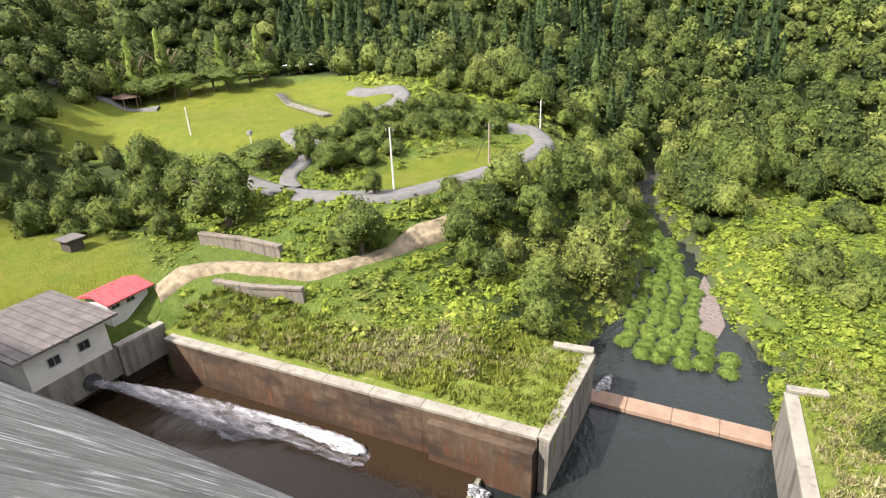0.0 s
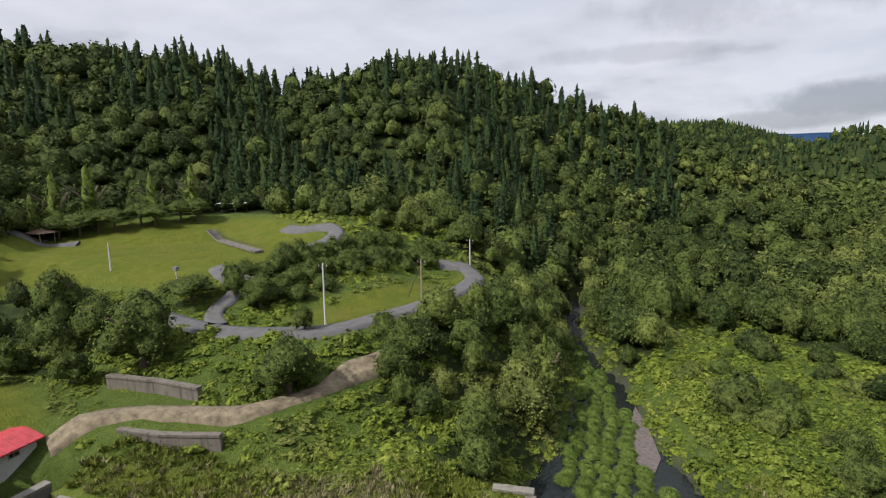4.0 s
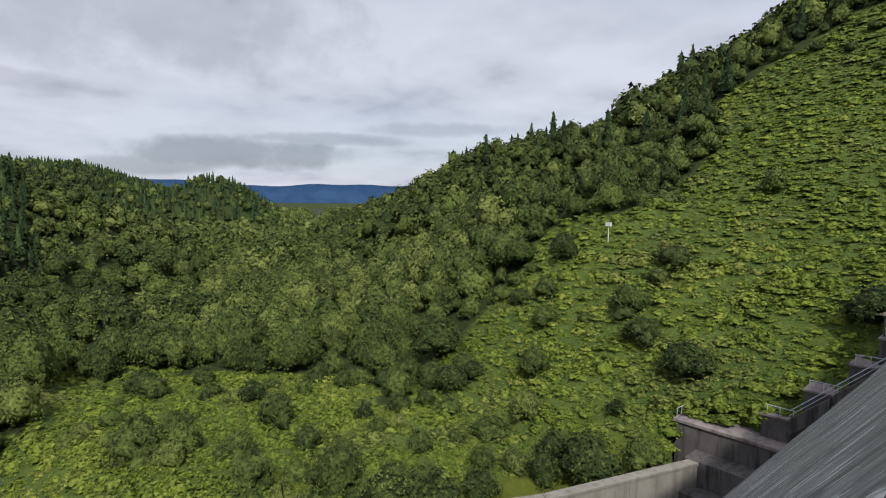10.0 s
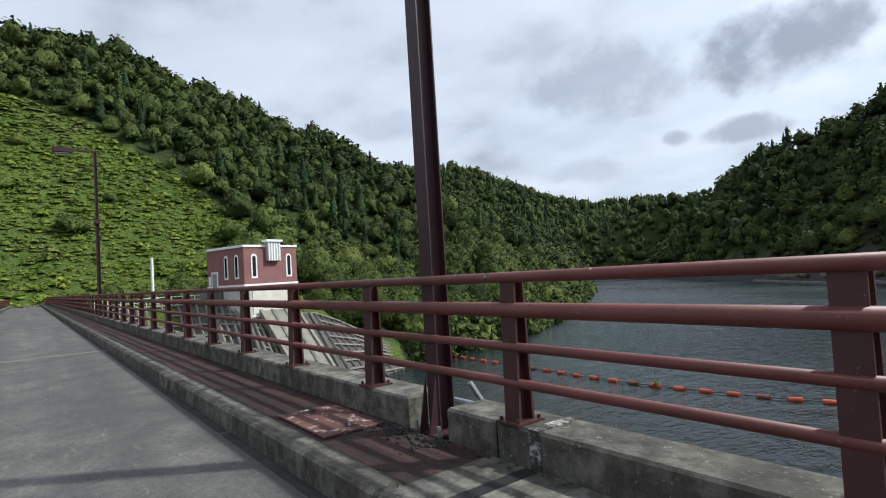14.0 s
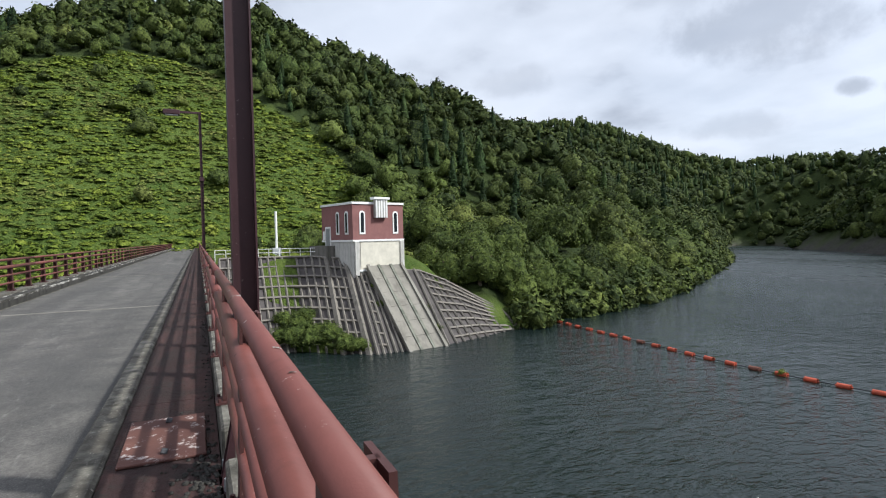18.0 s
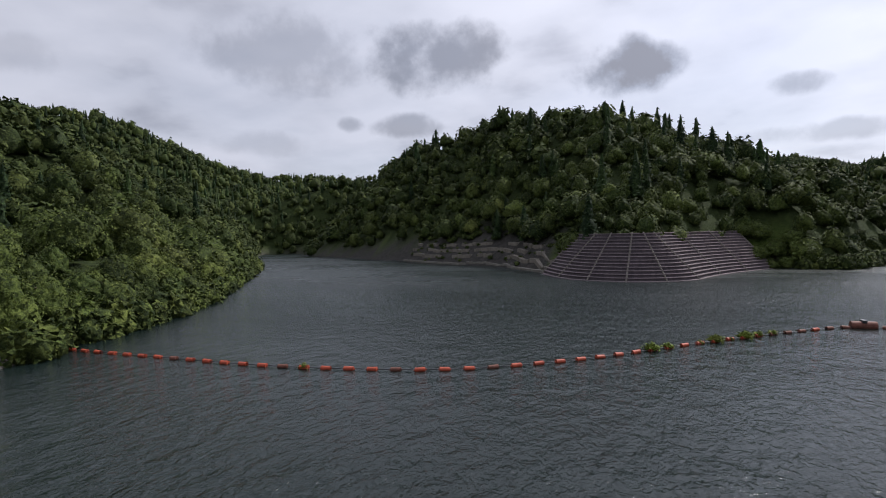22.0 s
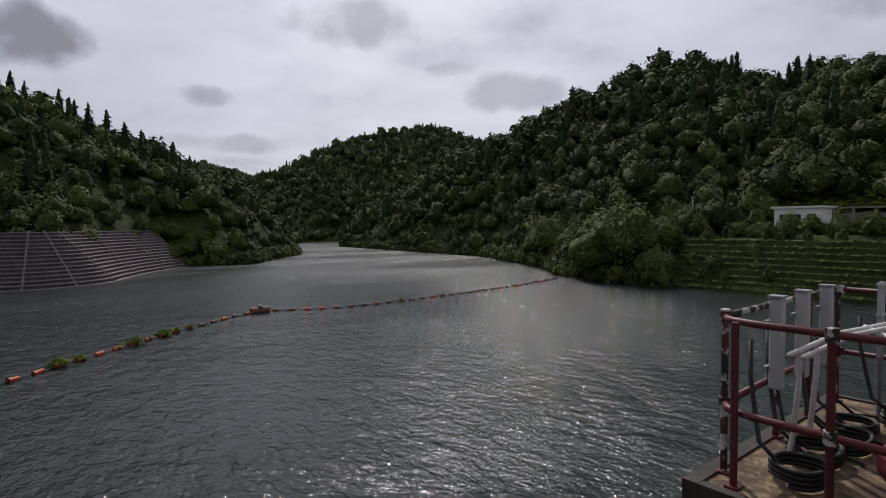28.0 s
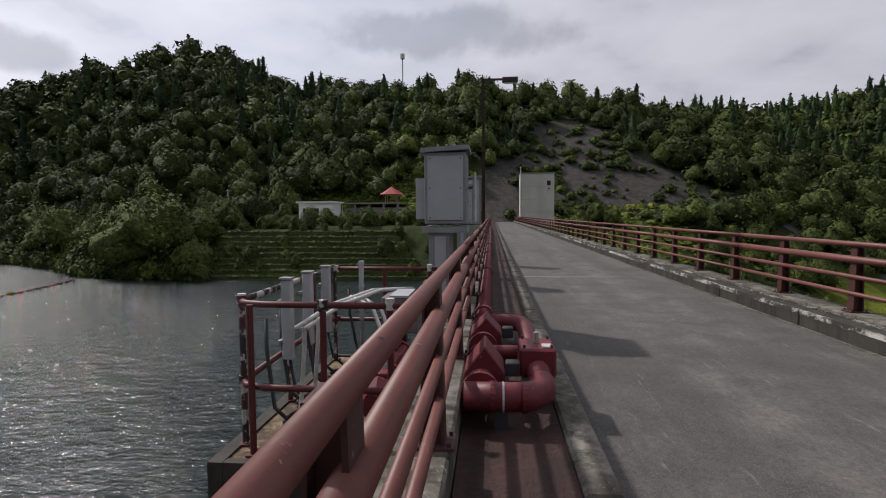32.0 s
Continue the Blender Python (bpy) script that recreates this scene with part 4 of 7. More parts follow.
ribbon("road", [(-54.2, 37.6), (-52.6, 40.6), (-49.4, 43.2), (-44, 45), (-38, 47), (-33.8, 52.3), (-31, 57.5), (-28.6, 61.5), (-27, 65.5)], 2.1, GRAVEL, "sandy gravel track curving up the bank")
ribbon("road", [(-72, 64), (-63.5, 61.5), (-54.5, 58.8), (-48, 58.4), (-41.8, 60), (-36, 63), (-32.5, 69.5), (-29, 77.5), (-26.6, 86.5), (-26, 94), (-27, 100.5), (-30, 103.5), (-34.5, 102)], 3.2, PARK_ROAD, "narrow grey asphalt road through the park")
ribbon("path", [(-52, 60), (-57, 65), (-58, 71), (-66, 76)], 2.4, PARK_ROAD, "asphalt branch road to the upper terrace")
ribbon("road", [(-65, 91.2), (-61.5, 94.5), (-58.6, 99), (-58.6, 104), (-62.6, 106.4), (-68, 105.2), (-73, 106.5)], 3.0, PARK_ROAD, "asphalt hairpin road on the park hillside")
ribbon("path", [(-140, 66), (-130, 73), (-127, 78), (-123, 83), (-114, 88)], 2.0, PARK_ROAD, "pale path along the upper terrace")
STONE_WALL = concrete("grey_retaining_wall", (0.20, 0.175, 0.15), (0.07, 0.062, 0.055), 0.8, 1.5)
wall_run("retaining_wall", [(-58.0, 47.6), (-51, 48.2), (-44.6, 47.9)], -26, -22.9, 0.6, STONE_WALL, "grey retaining wall behind the gravel track", cap=STONE_WALL)
wall_run("retaining_wall", [(-48.6, 40.8), (-43.4, 41.3), (-37.4, 43.0)], -29, -24.9, 0.5, STONE_WALL, "grey retaining wall below the gravel track", cap=STONE_WALL)

# poles, posts and stairs of the park
POLE = plain("concrete_pole", (0.50, 0.48, 0.44), 0.85, vary=0.15)
WOOD_POLE = plain("wood_pole", (0.26, 0.21, 0.16), 0.9, vary=0.3)


def utility_pole(x, y, h, material, label, arms=1):
    z = float(land(x, y))
    ob = thing("utility_pole", label, "pole", at=(x, y, z))
    part("shaft", tube(bmesh.new(), (0, 0, -0.5), (0, 0, h), 0.16, 10, 0.10), material, ob)
    for k in range(arms):
        part("crossarm", boxed(-0.7, -0.05, h - 0.5 - k * 0.6, 0.7, 0.05, h - 0.38 - k * 0.6), DARK_STEEL, ob)
        for s in (-0.6, 0.0, 0.6):
            part("insulator", tube(bmesh.new(), (s, 0, h - 0.38 - k * 0.6), (s, 0, h - 0.18 - k * 0.6), 0.05, 8), POLE, ob)
    return ob


utility_pole(-38.4, 65.2, 8.6, POLE, "pale concrete utility pole beside the park road")
p = utility_pole(-30.9, 82.6, 6.4, WOOD_POLE, "wooden utility pole with a slanting stay")
part("stay", tube(bmesh.new(), (-2.2, -0.6, 0), (0, 0, 5.8), 0.05, 6), DARK_STEEL, p)
utility_pole(-29.3, 105.8, 5.5, POLE, "pale concrete utility pole at the road bend")
utility_pole(-165, 96, 9.0, POLE, "far concrete utility pole by the upper path", 2)
utility_pole(-86, 72.5, 5.0, POLE, "thin pale post on the mown slope", 0)
post = thing("park_lamp", "grey park lamp on a pale concrete footing", "lamp", at=(-67.5, 68.8, float(land(-67.5, 68.8))))
part("footing", boxed(-0.9, -0.6, -0.3, 0.9, 0.6, 0.45), CONCRETE_PALE, post)
part("shaft", tube(bmesh.new(), (0, 0, 0.4), (0, 0, 3.4), 0.09, 8), POLE, post)
part("head", boxed(-0.35, -0.3, 3.2, 0.35, 0.3, 3.85), STEEL, post)
stair = thing("stairway", "concrete stairway with a dark rail down the mown bank", "stairs", kind="structure")
sa, sb = np.array([-92.0, 104.0]), np.array([-68.0, 90.0])
for i in range(44):
    q = sa + (sb - sa) * i / 43
    z = float(land(q[0], q[1]))
    part("step", boxed(-0.35, -0.9, -0.25, 0.35, 0.9, 0.16, pose(q[0], q[1], z + 0.4, 0, 0, math.degrees(math.atan2(*(sb - sa)[::-1])))), CONCRETE, stair)
rail = [(*(sa + (sb - sa) * t + [0.6, 1.0]), float(land(*(sa + (sb - sa) * t))) + 0.9) for t in np.linspace(0, 1, 12)]
part("handrail", pipe(bmesh.new(), rail, 0.07, 6), DARK_STEEL, stair)


def pavilion(x, y, w, h, roof_material, label):
    z = float(land(x, y))
    ob = thing("pavilion", label, "pavilion", at=(x, y, z))
    for sx in (-1, 1):
        for sy in (-1, 1):
            part("post", tube(bmesh.new(), (sx * w * 0.4, sy * w * 0.4, -0.3), (sx * w * 0.4, sy * w * 0.4, h), 0.1, 8), WOOD_POLE, ob)
    bm = bmesh.new()
    bmesh.ops.create_cone(bm, cap_ends=True, segments=4, radius1=w * 0.85, radius2=0.2, depth=h * 0.45, matrix=Matrix.Translation((0, 0, h * 1.2)) @ Matrix.Rotation(math.pi / 4, 4, "Z"))
    part("roof", bm, roof_material, ob)
    part("bench", boxed(-w * 0.3, -0.3, 0.35, w * 0.3, 0.1, 0.45), WOOD_POLE, ob)
    return ob


pavilion(-122, 86, 4.0, 2.2, plain("brown_roof", (0.12, 0.075, 0.055), 0.8), "small brown-roofed rest shelter by the upper path")
pavilion(-99, 121, 5.5, 2.3, plain("pale_roof", (0.62, 0.62, 0.60), 0.6), "pale-roofed rest shelter at the forest edge")
pavilion(-56.4, 71.5, 2.4, 1.9, plain("grey_brown_roof", (0.30, 0.27, 0.24), 0.8), "small grey-roofed shelter among the park trees")
p = thing("sign_box", "white instrument box on a pale post on the scrub slope", "sign", at=(90, 56.5, float(land(90, 56.5))))
part("shaft", tube(bmesh.new(), (0, 0, -0.5), (0, 0, 3.0), 0.1, 8), POLE, p)
part("box", boxed(-0.3, -0.5, 2.9, 0.3, 0.5, 3.6), WHITE_WALL, p)
part("aerial", tube(bmesh.new(), (0, 0, 3.6), (0, 0, 4.3), 0.04, 6), STEEL, p)

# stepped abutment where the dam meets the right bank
# dark concrete for the blocks, paler mauve for their tops
STEP_CONC = concrete("dark_step_concrete", (0.115, 0.104, 0.10), (0.026, 0.024, 0.024), 0.9, 1.4)
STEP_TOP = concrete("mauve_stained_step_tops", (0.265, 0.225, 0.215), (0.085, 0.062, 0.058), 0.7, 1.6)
RAIL_BLUE = plain("pale_blue_grey_rail_paint", (0.36, 0.41, 0.47), 0.5, vary=0.2, scale=6)


def rail_cage(parent, x0, x1, y0, y1, z, high, levels=2):
    for px in (x0, x1):
        for py in (y0, y1):
            part("rail_post", tube(bmesh.new(), (px, py, z - 0.15), (px, py, z + high), 0.05, 6), RAIL_BLUE, parent)
    for k in range(levels):
        h = z + high * (k + 1) / levels
        for a, b in (((x0, y0), (x1, y0)), ((x0, y1), (x1, y1)), ((x0, y0), (x0, y1)), ((x1, y0), (x1, y1))):
            part("rail_bar", tube(bmesh.new(), (*a, h), (*b, h), 0.04, 6), RAIL_BLUE, parent)


abut = thing("abutment_steps", "dark concrete steps with mauve tops and thin pale railings", "steps", kind="structure")
STEPS = [(71.0, 4.9, -0.6, 2.2), (70.0, 7.0, -3.2, 3.4), (69.5, 8.8, -5.9, 3.8), (69.0, 12.3, -9.3, 5.0), (68.3, 12.4, -11.6, 4.2), (67.0, 14.4, -14.4, 4.4), (65.6, 17.8, -17.6, 5.0), (64.0, 21.1, -20.7, 5.6)]
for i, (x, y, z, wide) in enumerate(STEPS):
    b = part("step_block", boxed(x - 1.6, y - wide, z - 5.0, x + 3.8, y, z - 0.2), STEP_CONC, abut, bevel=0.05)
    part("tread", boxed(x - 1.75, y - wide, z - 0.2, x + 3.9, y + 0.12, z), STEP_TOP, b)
    if i in (1, 2, 3):
        rail_cage(b, x - 1.4, x + 1.2, y - 2.3, y - 0.2, z, 1.7 if i == 1 else 1.1)
    elif i > 3:
        for k in range(3):
            part("rail_post", tube(bmesh.new(), (x - 1.3, y - 0.4 - 1.2 * k, z), (x - 1.3, y - 0.4 - 1.2 * k, z + 0.95), 0.04, 6), RAIL_BLUE, b)
        part("rail_bar", tube(bmesh.new(), (x - 1.3, y - 0.3, z + 0.95), (x - 1.3, y - 3.0, z + 0.95), 0.035, 6), RAIL_BLUE, b)
for (xa, ya, za, wa), (xb, yb, zb, wb) in zip(STEPS[1:], STEPS[2:]):
    part("flight", prism(bmesh.new(), [(ya - 2.6, za + 0.1), (ya - 2.6, za - 1.6), (yb - 2.6, zb - 1.6), (yb - 2.6, zb + 0.1)], xb - 1.9, xb - 1.0), STEP_CONC, abut)
    part("hand_rail", tube(bmesh.new(), (xa - 1.7, ya - 2.6, za + 1.0), (xb - 1.7, yb - 2.6, zb + 1.0), 0.045, 6), RAIL_BLUE, abut)
    part("hand_rail", tube(bmesh.new(), (xa - 1.7, ya - 2.6, za + 0.5), (xb - 1.7, yb - 2.6, zb + 0.5), 0.035, 6), RAIL_BLUE, abut)
landing = thing("inspection_landing", "small concrete landing with a pale railing on the dam face", "landing", kind="structure")
part("slab", boxed(24.3, 2.9, -4.75, 26.2, 4.75, -4.5), STEP_CONC, landing, bevel=0.03)
rail_cage(landing, 24.5, 26.0, 3.5, 4.45, -4.5, 2.05, 3)
wall_run("wing_wall", [(58.5, 26.2), (40, 32.8), (30, 38)], -38, -26.3, 0.9, CONCRETE_PALE, "pale concrete guide wall at the toe of the dam")
block = thing("toe_block", "weathered concrete block with a rust-brown top at the dam toe", "block", kind="structure")
part("body", boxed(60.4, 17.5, -36, 65.5, 29.4, -23.65), STEP_CONC, block, bevel=0.08)
part("top_slab", boxed(60.2, 17.4, -23.65, 65.7, 29.6, -23.25), STEP_TOP, block, bevel=0.05)
part("apron", prism(bmesh.new(), [(17.5, -26.2), (27.0, -26.2), (29.5, -36), (17.5, -36)], 57.6, 60.4), STEP_CONC, block, bevel=0.05)
part("apron", prism(bmesh.new(), [(19.5, -29.0), (28.5, -29.0), (31.0, -38), (19.5, -38)], 55.2, 57.6), STEP_CONC, block, bevel=0.05)
for k in range(3):
    part("rail_post", tube(bmesh.new(), (60.6 + 1.2 * k, 29.3, -23.3), (60.6 + 1.2 * k, 29.3, -22.2), 0.04, 6), RAIL_BLUE, block)
part("rail_bar", tube(bmesh.new(), (60.5, 29.3, -22.2), (63.1, 29.3, -22.2), 0.035, 6), RAIL_BLUE, block)
# earth behind the pool walls
fill = bmesh.new()
slab(fill, [(-50, 34.5), (-8.0, 35.9), (-7.4, 36.2), (-6.8, 48.6), (-9.5, 48.9), (-12, 47), (-13, 39.6), (-50, 38.6)], -31, -28.42)
tagged(part("lawn", fill, GRASS), "rough grass behind the pool wall", "grass", kind="structure")
fill = bmesh.new()
slab(fill, [(10.0, 30), (16, 30), (16, 49), (10, 49)], -31, -28.35)
tagged(part("lawn", fill, GRASS), "rough grass beside the outlet channel", "grass", kind="structure")


# sedge tussocks in the brook
def tussock_mesh(seed):
    r = np.random.RandomState(seed)
    k = 420
    a, e = r.uniform(0, math.tau, k), np.arcsin(r.uniform(0.05, 1.0, k))
    d = np.stack([np.cos(a) * np.cos(e), np.sin(a) * np.cos(e), np.sin(e)], 1)
    side = np.stack([-np.sin(a), np.cos(a), 0 * a], 1)
    w = r.uniform(0.02, 0.045, k)[:, None]
    p0 = d * 0.7
    p1 = d * r.uniform(0.92, 1.06, k)[:, None]
    p2 = p1 * 1.06 + np.stack([np.cos(a) * 0.06, np.sin(a) * 0.06, -0.10 + 0 * a], 1)
    v = np.stack([p0 - side * w * 0.6, p0 + side * w * 0.6, p1 + side * w, p2, p1 - side * w], 1).reshape(-1, 3)
    q = np.arange(k)[:, None] * 5
    lv, lf = lump(r, 6, 10)
    lv = lv * [0.9, 0.9, 0.86]
    f = np.concatenate([q + [0, 1, 2], q + [0, 2, 4], q + [4, 2, 3], lf + len(v)])
    v = np.concatenate([v, lv])
    return mesh_from("sedge_tussock", v, f, SEDGE, tint=np.full(len(v), r.uniform(0.2, 0.9)))


# ---- woods, scrub and single trees ----
rng = np.random.RandomState(11)


def leaf_material(name, dark, light, yellow, gloss=0.75, olive=None, grain=1.5):
    m = Mat(name, gloss, spec=0.12)
    i, t = m.island(), m.attr("tint")
    c = m.ramp(t, (0.0, dark), (0.55, tuple(0.55 * a + 0.45 * b for a, b in zip(dark, light))), (0.85, light), (1.0, yellow))
    if olive:
        c = m.mix(m.grey(m.noise(0.055, 5, 0.65), 0.52, 0.64, 0, 0.75), c, olive)
    c = m.mix(m.grey(i, 0.0, 1.0, 0.0, 0.42), c, yellow)
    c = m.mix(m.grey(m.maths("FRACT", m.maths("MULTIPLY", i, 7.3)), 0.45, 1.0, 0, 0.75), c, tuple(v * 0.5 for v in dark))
    # dark grain puts the shade of leaf gaps into the colour
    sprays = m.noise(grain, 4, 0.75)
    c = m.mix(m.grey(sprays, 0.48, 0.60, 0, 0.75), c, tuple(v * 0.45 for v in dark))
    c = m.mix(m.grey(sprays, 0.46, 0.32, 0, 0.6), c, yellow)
    m.colour(c)
    m.bump(sprays, 1.0, 0.7 / grain)
    return m.m


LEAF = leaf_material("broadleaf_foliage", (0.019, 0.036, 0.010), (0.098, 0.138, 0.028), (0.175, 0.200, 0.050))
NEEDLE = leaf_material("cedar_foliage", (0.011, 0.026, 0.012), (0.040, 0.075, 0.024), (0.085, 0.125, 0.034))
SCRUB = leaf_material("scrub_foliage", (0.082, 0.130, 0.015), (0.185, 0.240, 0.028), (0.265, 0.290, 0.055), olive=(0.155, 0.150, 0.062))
BARK = plain("bark", (0.11, 0.085, 0.06), 0.95, vary=0.4, scale=3)


def unit(v):
    return v / (np.linalg.norm(v, axis=-1, keepdims=True) + 1e-9)


def leaf_quads(c, n, size, r):
    """Quads at c that face n, each with an uneven outline."""
    k = len(c)
    a = unit(np.cross(n, unit(r.normal(size=(k, 3)))))
    b = np.cross(n, a)
    s = size * r.uniform(0.6, 1.35, (k, 1))
    fold = n * s * r.uniform(-0.25, 0.35, (k, 1))
    p = np.stack([c - a * s, c + a * s * 0.5 - b * s * 0.8 + fold, c + a * s * 0.6 + b * s * r.uniform(0.5, 1.0, (k, 1))], 1)
    return p.reshape(-1, 3), np.arange(k * 3).reshape(-1, 3)


def lump(r, rings=3, sides=5):
    """A closed uneven core so that no light shows through the middle."""
    v, f = [], []
    for i in range(rings + 1):
        th = math.pi * i / rings
        for j in range(sides):
            q = r.uniform(0.85, 1.1)
            v.append((q * math.sin(th) * math.cos(j * math.tau / sides), q * math.sin(th) * math.sin(j * math.tau / sides), q * math.cos(th)))
    for i in range(rings):
        for j in range(sides):
            p, q, u, w = i * sides + j, (i + 1) * sides + j, (i + 1) * sides + (j + 1) % sides, i * sides + (j + 1) % sides
            f += [(p, q, u), (p, u, w)]
    return np.array(v), np.array(f)


def crown(seed, leaves, rings=8, sides=13, lobes=13, flat=0.8, lean=0.75):
    """A broad crown about 2 wide, standing on z = 0: a closed body of rounded lobes with deep creases, and leaf sprays proud of it."""
    r = np.random.RandomState(seed)
    cen, rad = [np.array([0, 0, 1.1 * flat])], [0.42]
    for k in range(lobes):
        z = 0.22 + 0.95 * (k + r.uniform(0, 0.8)) / lobes
        a = k * 2.4 + r.uniform(-0.5, 0.5)
        q = (0.72 - 0.42 * max(0, z - 0.35)) * r.uniform(0.72, 1.08)
        cen.append(np.array([q * math.cos(a), q * math.sin(a), z * flat]))
        rad.append(r.uniform(0.24, 0.42))
    cen, rad = np.array(cen), np.array(rad)
    mid = np.array([0, 0, 0.5 * flat])
    th = np.repeat(np.linspace(0.08, 2.45, rings), sides) + r.uniform(-0.5, 0.5, rings * sides) * 2.3 / rings
    ph = np.tile(np.arange(sides), rings) * math.tau / sides + r.uniform(-0.5, 0.5, rings * sides) * math.tau / sides
    d = np.stack([np.sin(th) * np.cos(ph), np.sin(th) * np.sin(ph), np.cos(th)], 1)
    b = d @ (cen - mid).T
    disc = b * b - ((cen - mid) ** 2).sum(1) + rad ** 2
    far_out = np.maximum(np.where(disc > 0, b + np.sqrt(np.maximum(disc, 0)), 0).max(1), 0.46)
    v = mid + d * (far_out * r.uniform(0.76, 0.95, len(d)))[:, None] * [1, 1, 0.92]
    v[:, 2] = np.maximum(v[:, 2], 0.0)
    f = []
    for i in range(rings - 1):
        for j in range(sides):
            p, q, u, w = i * sides + j, (i + 1) * sides + j, (i + 1) * sides + (j + 1) % sides, i * sides + (j + 1) % sides
            f += [(p, q, u), (p, u, w)]
    f += [(0, j, j + 1) for j in range(1, sides - 1)]
    which = r.choice(len(rad), leaves, p=rad ** 2 / (rad ** 2).sum())
    out = unit(cen[which] - [0, 0, 0.35])
    d = unit(r.normal(size=(leaves, 3)) + 0.65 * out + [0, 0, 0.4])
    c = cen[which] + d * rad[which][:, None] * r.uniform(0.84, 1.12, (leaves, 1)) * [1.06, 1.06, 0.9]
    c[:, 2] = np.maximum(c[:, 2], 0.02)
    nn = unit(0.8 * d + 0.42 * r.normal(size=(leaves, 3)) + [0, 0, lean])
    lv, lf = leaf_quads(c, nn, min(0.2, 1.35 * math.sqrt(1.0 / leaves)), r)
    return np.concatenate([v, lv]), np.concatenate([np.array(f), lf + len(v)])


def spire(seed, leaves, rings=9, sides=8):
    """A narrow conifer 1 wide and 3.4 high: whorls of drooping branches round a closed body, with sprays proud of it."""
    r = np.random.RandomState(seed)
    k = np.arange(rings)
    z = 3.45 - 3.2 * (k / (rings - 1)) ** 0.9
    q = 0.05 + 0.52 * (k / (rings - 1)) ** 0.6 * np.where(k % 2 == 0, 0.72, 1.0)
    a = np.tile(np.arange(sides), rings) * math.tau / sides + r.uniform(-0.3, 0.3, rings * sides)
    q = np.repeat(q, sides) * r.uniform(0.5, 1.1, rings * sides)
    v = np.stack([q * np.cos(a), q * np.sin(a), np.repeat(z, sides) + r.uniform(-0.22, 0.22, rings * sides)], 1)
    f = []
    for i in range(rings - 1):
        for j in range(sides):
            p, u, w, x = i * sides + j, (i + 1) * sides + j, (i + 1) * sides + (j + 1) % sides, i * sides + (j + 1) % sides
            f += [(p, u, w), (p, w, x)]
    t = r.uniform(0, 1, leaves) ** 0.75
    z = 0.25 + 3.2 * (1 - t)
    a = r.uniform(0, math.tau, leaves)
    q = 0.04 + 0.60 * t ** 0.7 * r.uniform(0.75, 1.2, leaves)
    c = np.stack([q * np.cos(a), q * np.sin(a), z], 1)
    nn = unit(np.stack([np.cos(a) * 0.7, np.sin(a) * 0.7, np.full(leaves, 0.75)], 1) + 0.4 * r.normal(size=(leaves, 3)))
    lv, lf = leaf_quads(c, nn, min(0.16, 1.2 * math.sqrt(1.0 / leaves)), r)
    return np.concatenate([v, lv]), np.concatenate([np.array(f), lf + len(v)])


def plant_all(name, material, shapes, x, y, z, wide, tall, label, category, tint=None):
    """All of one kind of far plants as one mesh."""
    k = len(x)
    pick = rng.randint(0, len(shapes), k)
    turn = rng.uniform(0, math.tau, k)
    tint = rng.uniform(0, 1, k) if tint is None else tint
    V, F, T, n = [], [], [], 0
    for s, (sv, sf) in enumerate(shapes):
        m = np.where(pick == s)[0]
        if not len(m):
            continue
        ca, sa = np.cos(turn[m])[:, None], np.sin(turn[m])[:, None]
        w, t = wide[m][:, None], tall[m][:, None]
        vx = x[m][:, None] + w * (ca * sv[:, 0] - sa * sv[:, 1])
        vy = y[m][:, None] + w * (sa * sv[:, 0] + ca * sv[:, 1])
        vz = z[m][:, None] + t * sv[:, 2]
        V.append(np.stack([vx, vy, vz], -1).reshape(-1, 3))
        F.append((sf[None] + (n + np.arange(len(m)) * len(sv))[:, None, None]).reshape(-1, 3))
        T.append(np.repeat(tint[m], len(sv)))
        n += len(m) * len(sv)
    ob = new(name, mesh_from(name, np.concatenate(V), np.concatenate(F), material, tint=np.concatenate(T)))
    return tagged(ob, label, category, kind="stuff")


# what can be seen from the crest: the highest view angle up to each distance
AZ, DI = np.radians(np.arange(0, 360, 0.75)), np.concatenate([np.arange(6, 120, 3.0), np.arange(120, 420, 6.0), np.arange(420, 1300, 14.0)])
pa, pd = np.meshgrid(AZ, DI, indexing="ij")
ph = rough_land(pd * np.cos(pa), pd * np.sin(pa))
view = np.maximum.accumulate((ph - 2.0) / pd, axis=1)


def in_view(x, y, z, tall):
    d, a = np.hypot(x, y), np.mod(np.arctan2(y, x), math.tau)
    i = np.clip((a / math.tau * len(AZ)).astype(int), 0, len(AZ) - 1)
    j = np.clip(np.searchsorted(DI, d - 8) - 1, 0, len(DI) - 1)
    return (z + tall - 2.0) / d > view[i, j] - 0.004


def scatter(step, near, away):
    """Jittered places between two distances from the dam."""
    n = int(away / step)
    a, b = np.meshgrid(np.arange(-n, n + 1), np.arange(-n, n + 1))
    x = (a.ravel() + rng.uniform(-0.45, 0.45, a.size)) * step
    y = (b.ravel() + rng.uniform(-0.45, 0.45, a.size)) * step
    d = np.hypot(x, y)
    m = (d >= near) & (d < away)
    return x[m], y[m]


def polar(*rows):
    return [(d * math.cos(radians(a)), d * math.sin(radians(a))) for a, d in rows]


